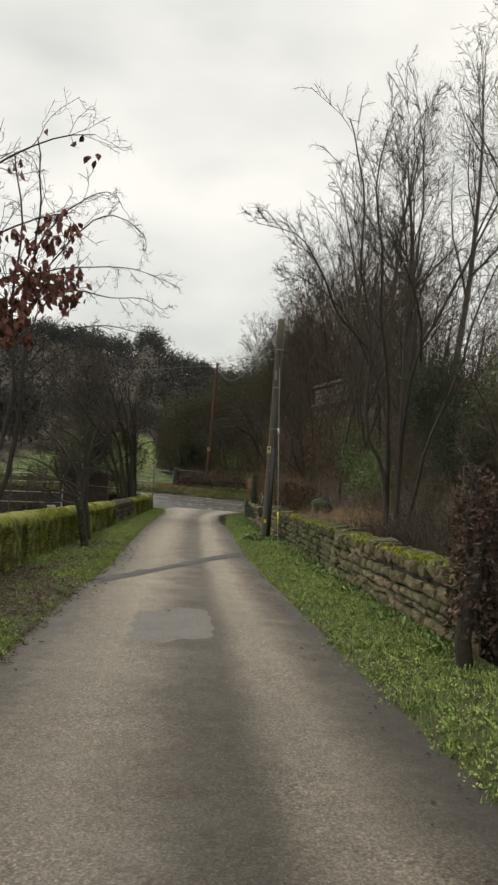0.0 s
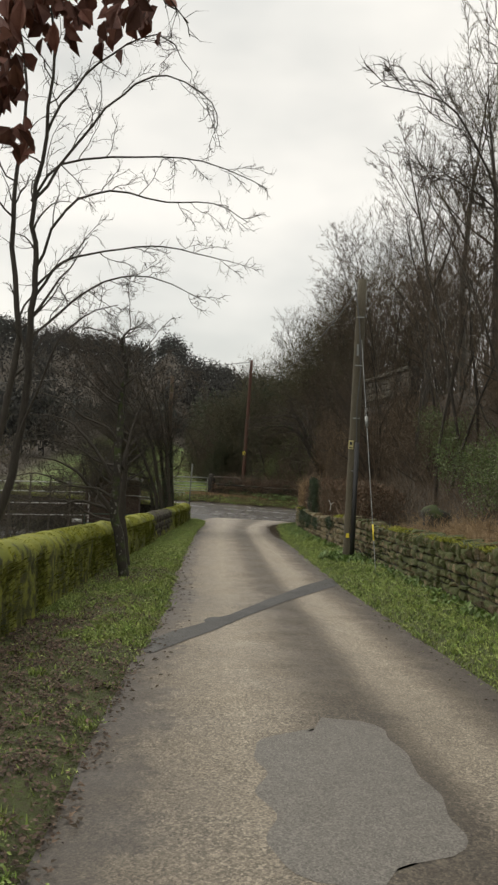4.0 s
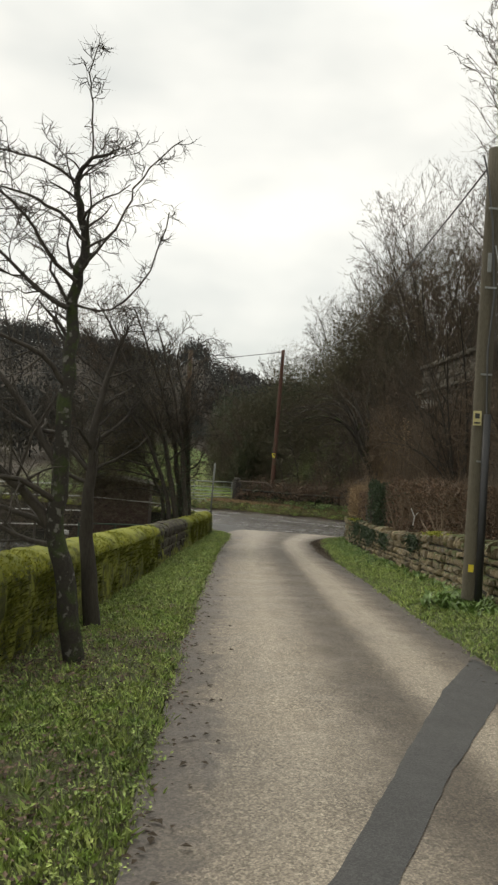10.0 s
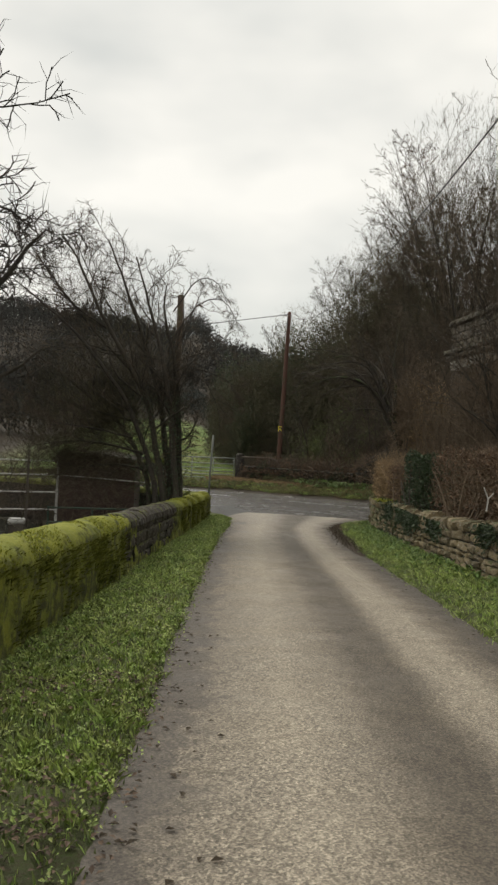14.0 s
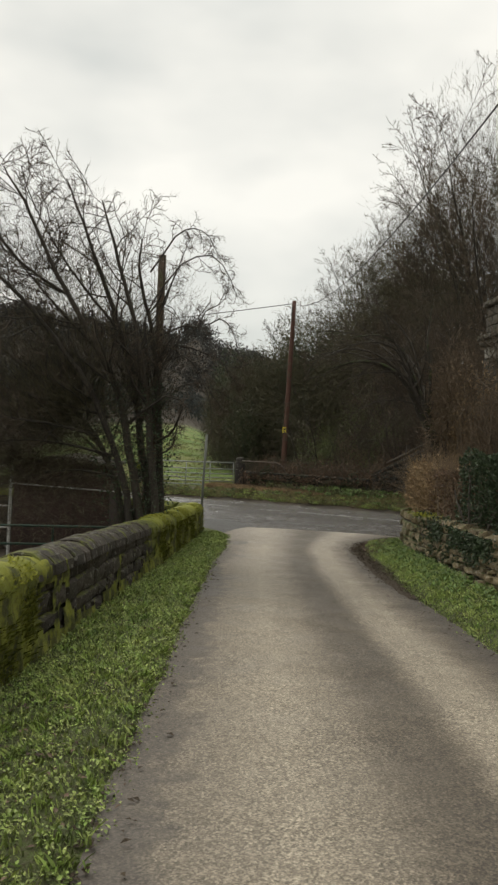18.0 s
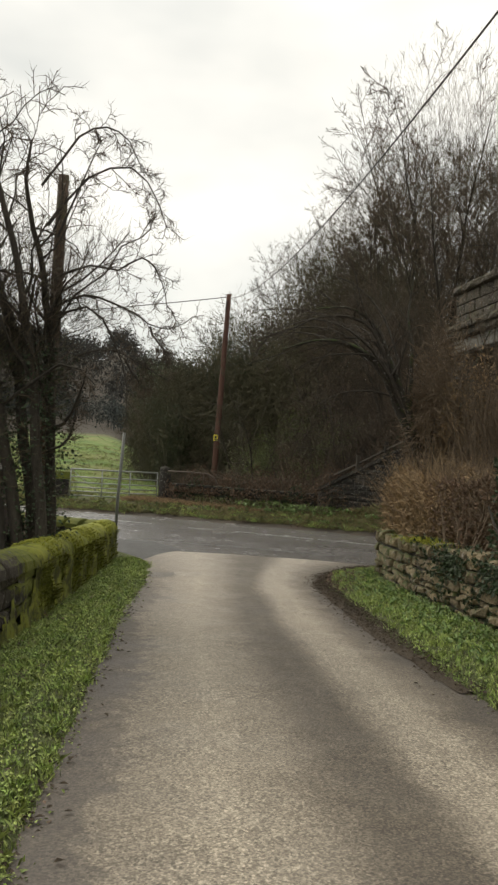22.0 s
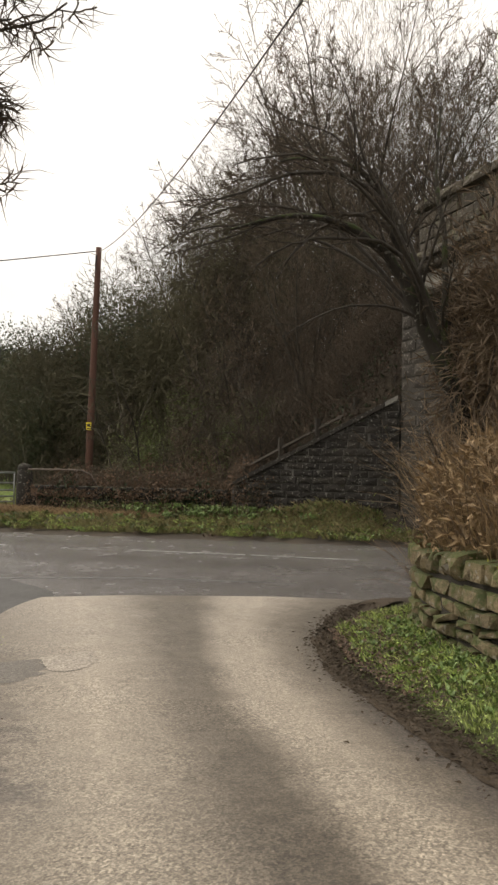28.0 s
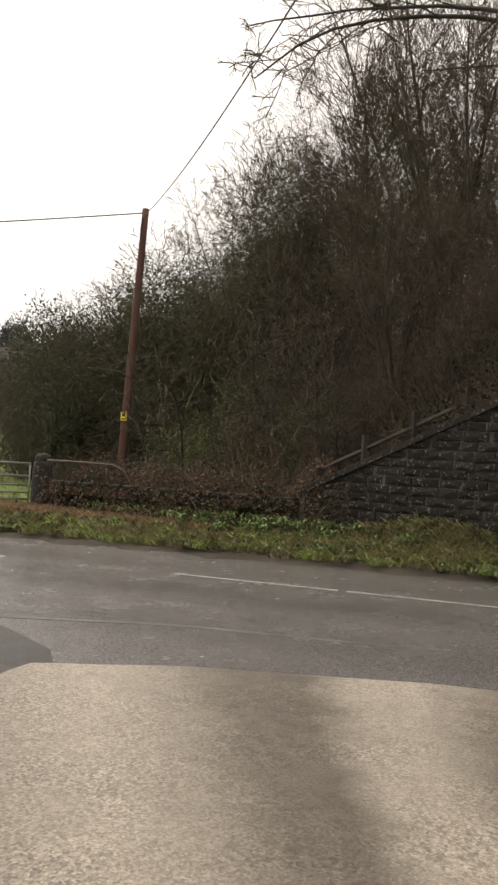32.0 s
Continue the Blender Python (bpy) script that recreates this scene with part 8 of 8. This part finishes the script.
def field_pt(r):
    y = 57.5 + 45 * r.rand() ** 1.6
    x = r.uniform(-9, 5.5)
    return x, y, terrain(x, y) - .01


blades("field_grass", 42, 22000, clustered(field_pt, 2200, .25, 15), .10, .011, M_GRASS, "green pasture grass beyond the gate", "grass", .8)
blades("field_grass", 45, 16000, clustered(field_pt, 700, .3, 16), .13, .010, M_DRYGRASS, "faded tan grass in the pasture", "grass", .8)


# moss on the coping
def moss_top(y0, y1):
    def where(r):
        while True:
            y = r.uniform(y0, y1)
            t = r.uniform(.05, .95) * math.pi
            x = wall_l(y) - .2 + math.cos(t) * .27
            z = ground_z(y) + LEFT_H(y) + math.sin(t) ** .8 * .22 - .02
            if noise.noise((x * 2, y * 1.1, 3.3)) > -.35:
                return x, y, z
    return where


blades("wall_moss", 51, 17000, moss_top(8, 27.5), .028, .007, M_MOSSBLADE, "thick yellow-green moss on the wall coping", "moss", 1.2)
blades("wall_moss", 52, 7000, moss_top(35, 42.3), .028, .007, M_MOSSBLADE, "thick yellow-green moss on the wall coping", "moss", 1.2)


def moss_face(y0, y1):
    def where(r):
        while True:
            y = r.uniform(y0, y1)
            h = r.uniform(0, 1) ** .7
            if noise.noise((y * 1.6, h * 1.2, 7.3)) + .35 * noise.noise((y * 7, h * 2, 1)) > -.12:
                return wall_l(y) + .06, y, ground_z(y) + LEFT_H(y) * h + .01
    return where


blades("wall_moss", 54, 20000, moss_face(9, 27.5), .05, .006, M_MOSSDARK, "shaggy green moss hanging on the wall face", "moss", 1.6)
blades("wall_moss", 55, 6000, moss_face(34.5, 42.2), .05, .006, M_MOSSDARK, "shaggy green moss hanging on the wall face", "moss", 1.6)


def moss_right(r):
    c, w = ((9.2, .5), (11.6, .6), (15.2, .8), (16.8, .4), (19.6, .5), (26.0, .3), (36.5, .5))[r.randint(7)]
    y = c + r.normal() * w
    return wall_r(y) + r.uniform(-.05, .3), y, ground_z(y) + RIGHT_H(y) + .15 + r.uniform(-.03, .02)


blades("wall_moss", 53, 9000, moss_right, .05, .008, M_MOSSBLADE, "bright yellow-green moss cushions on the wall top", "moss", 1.2)
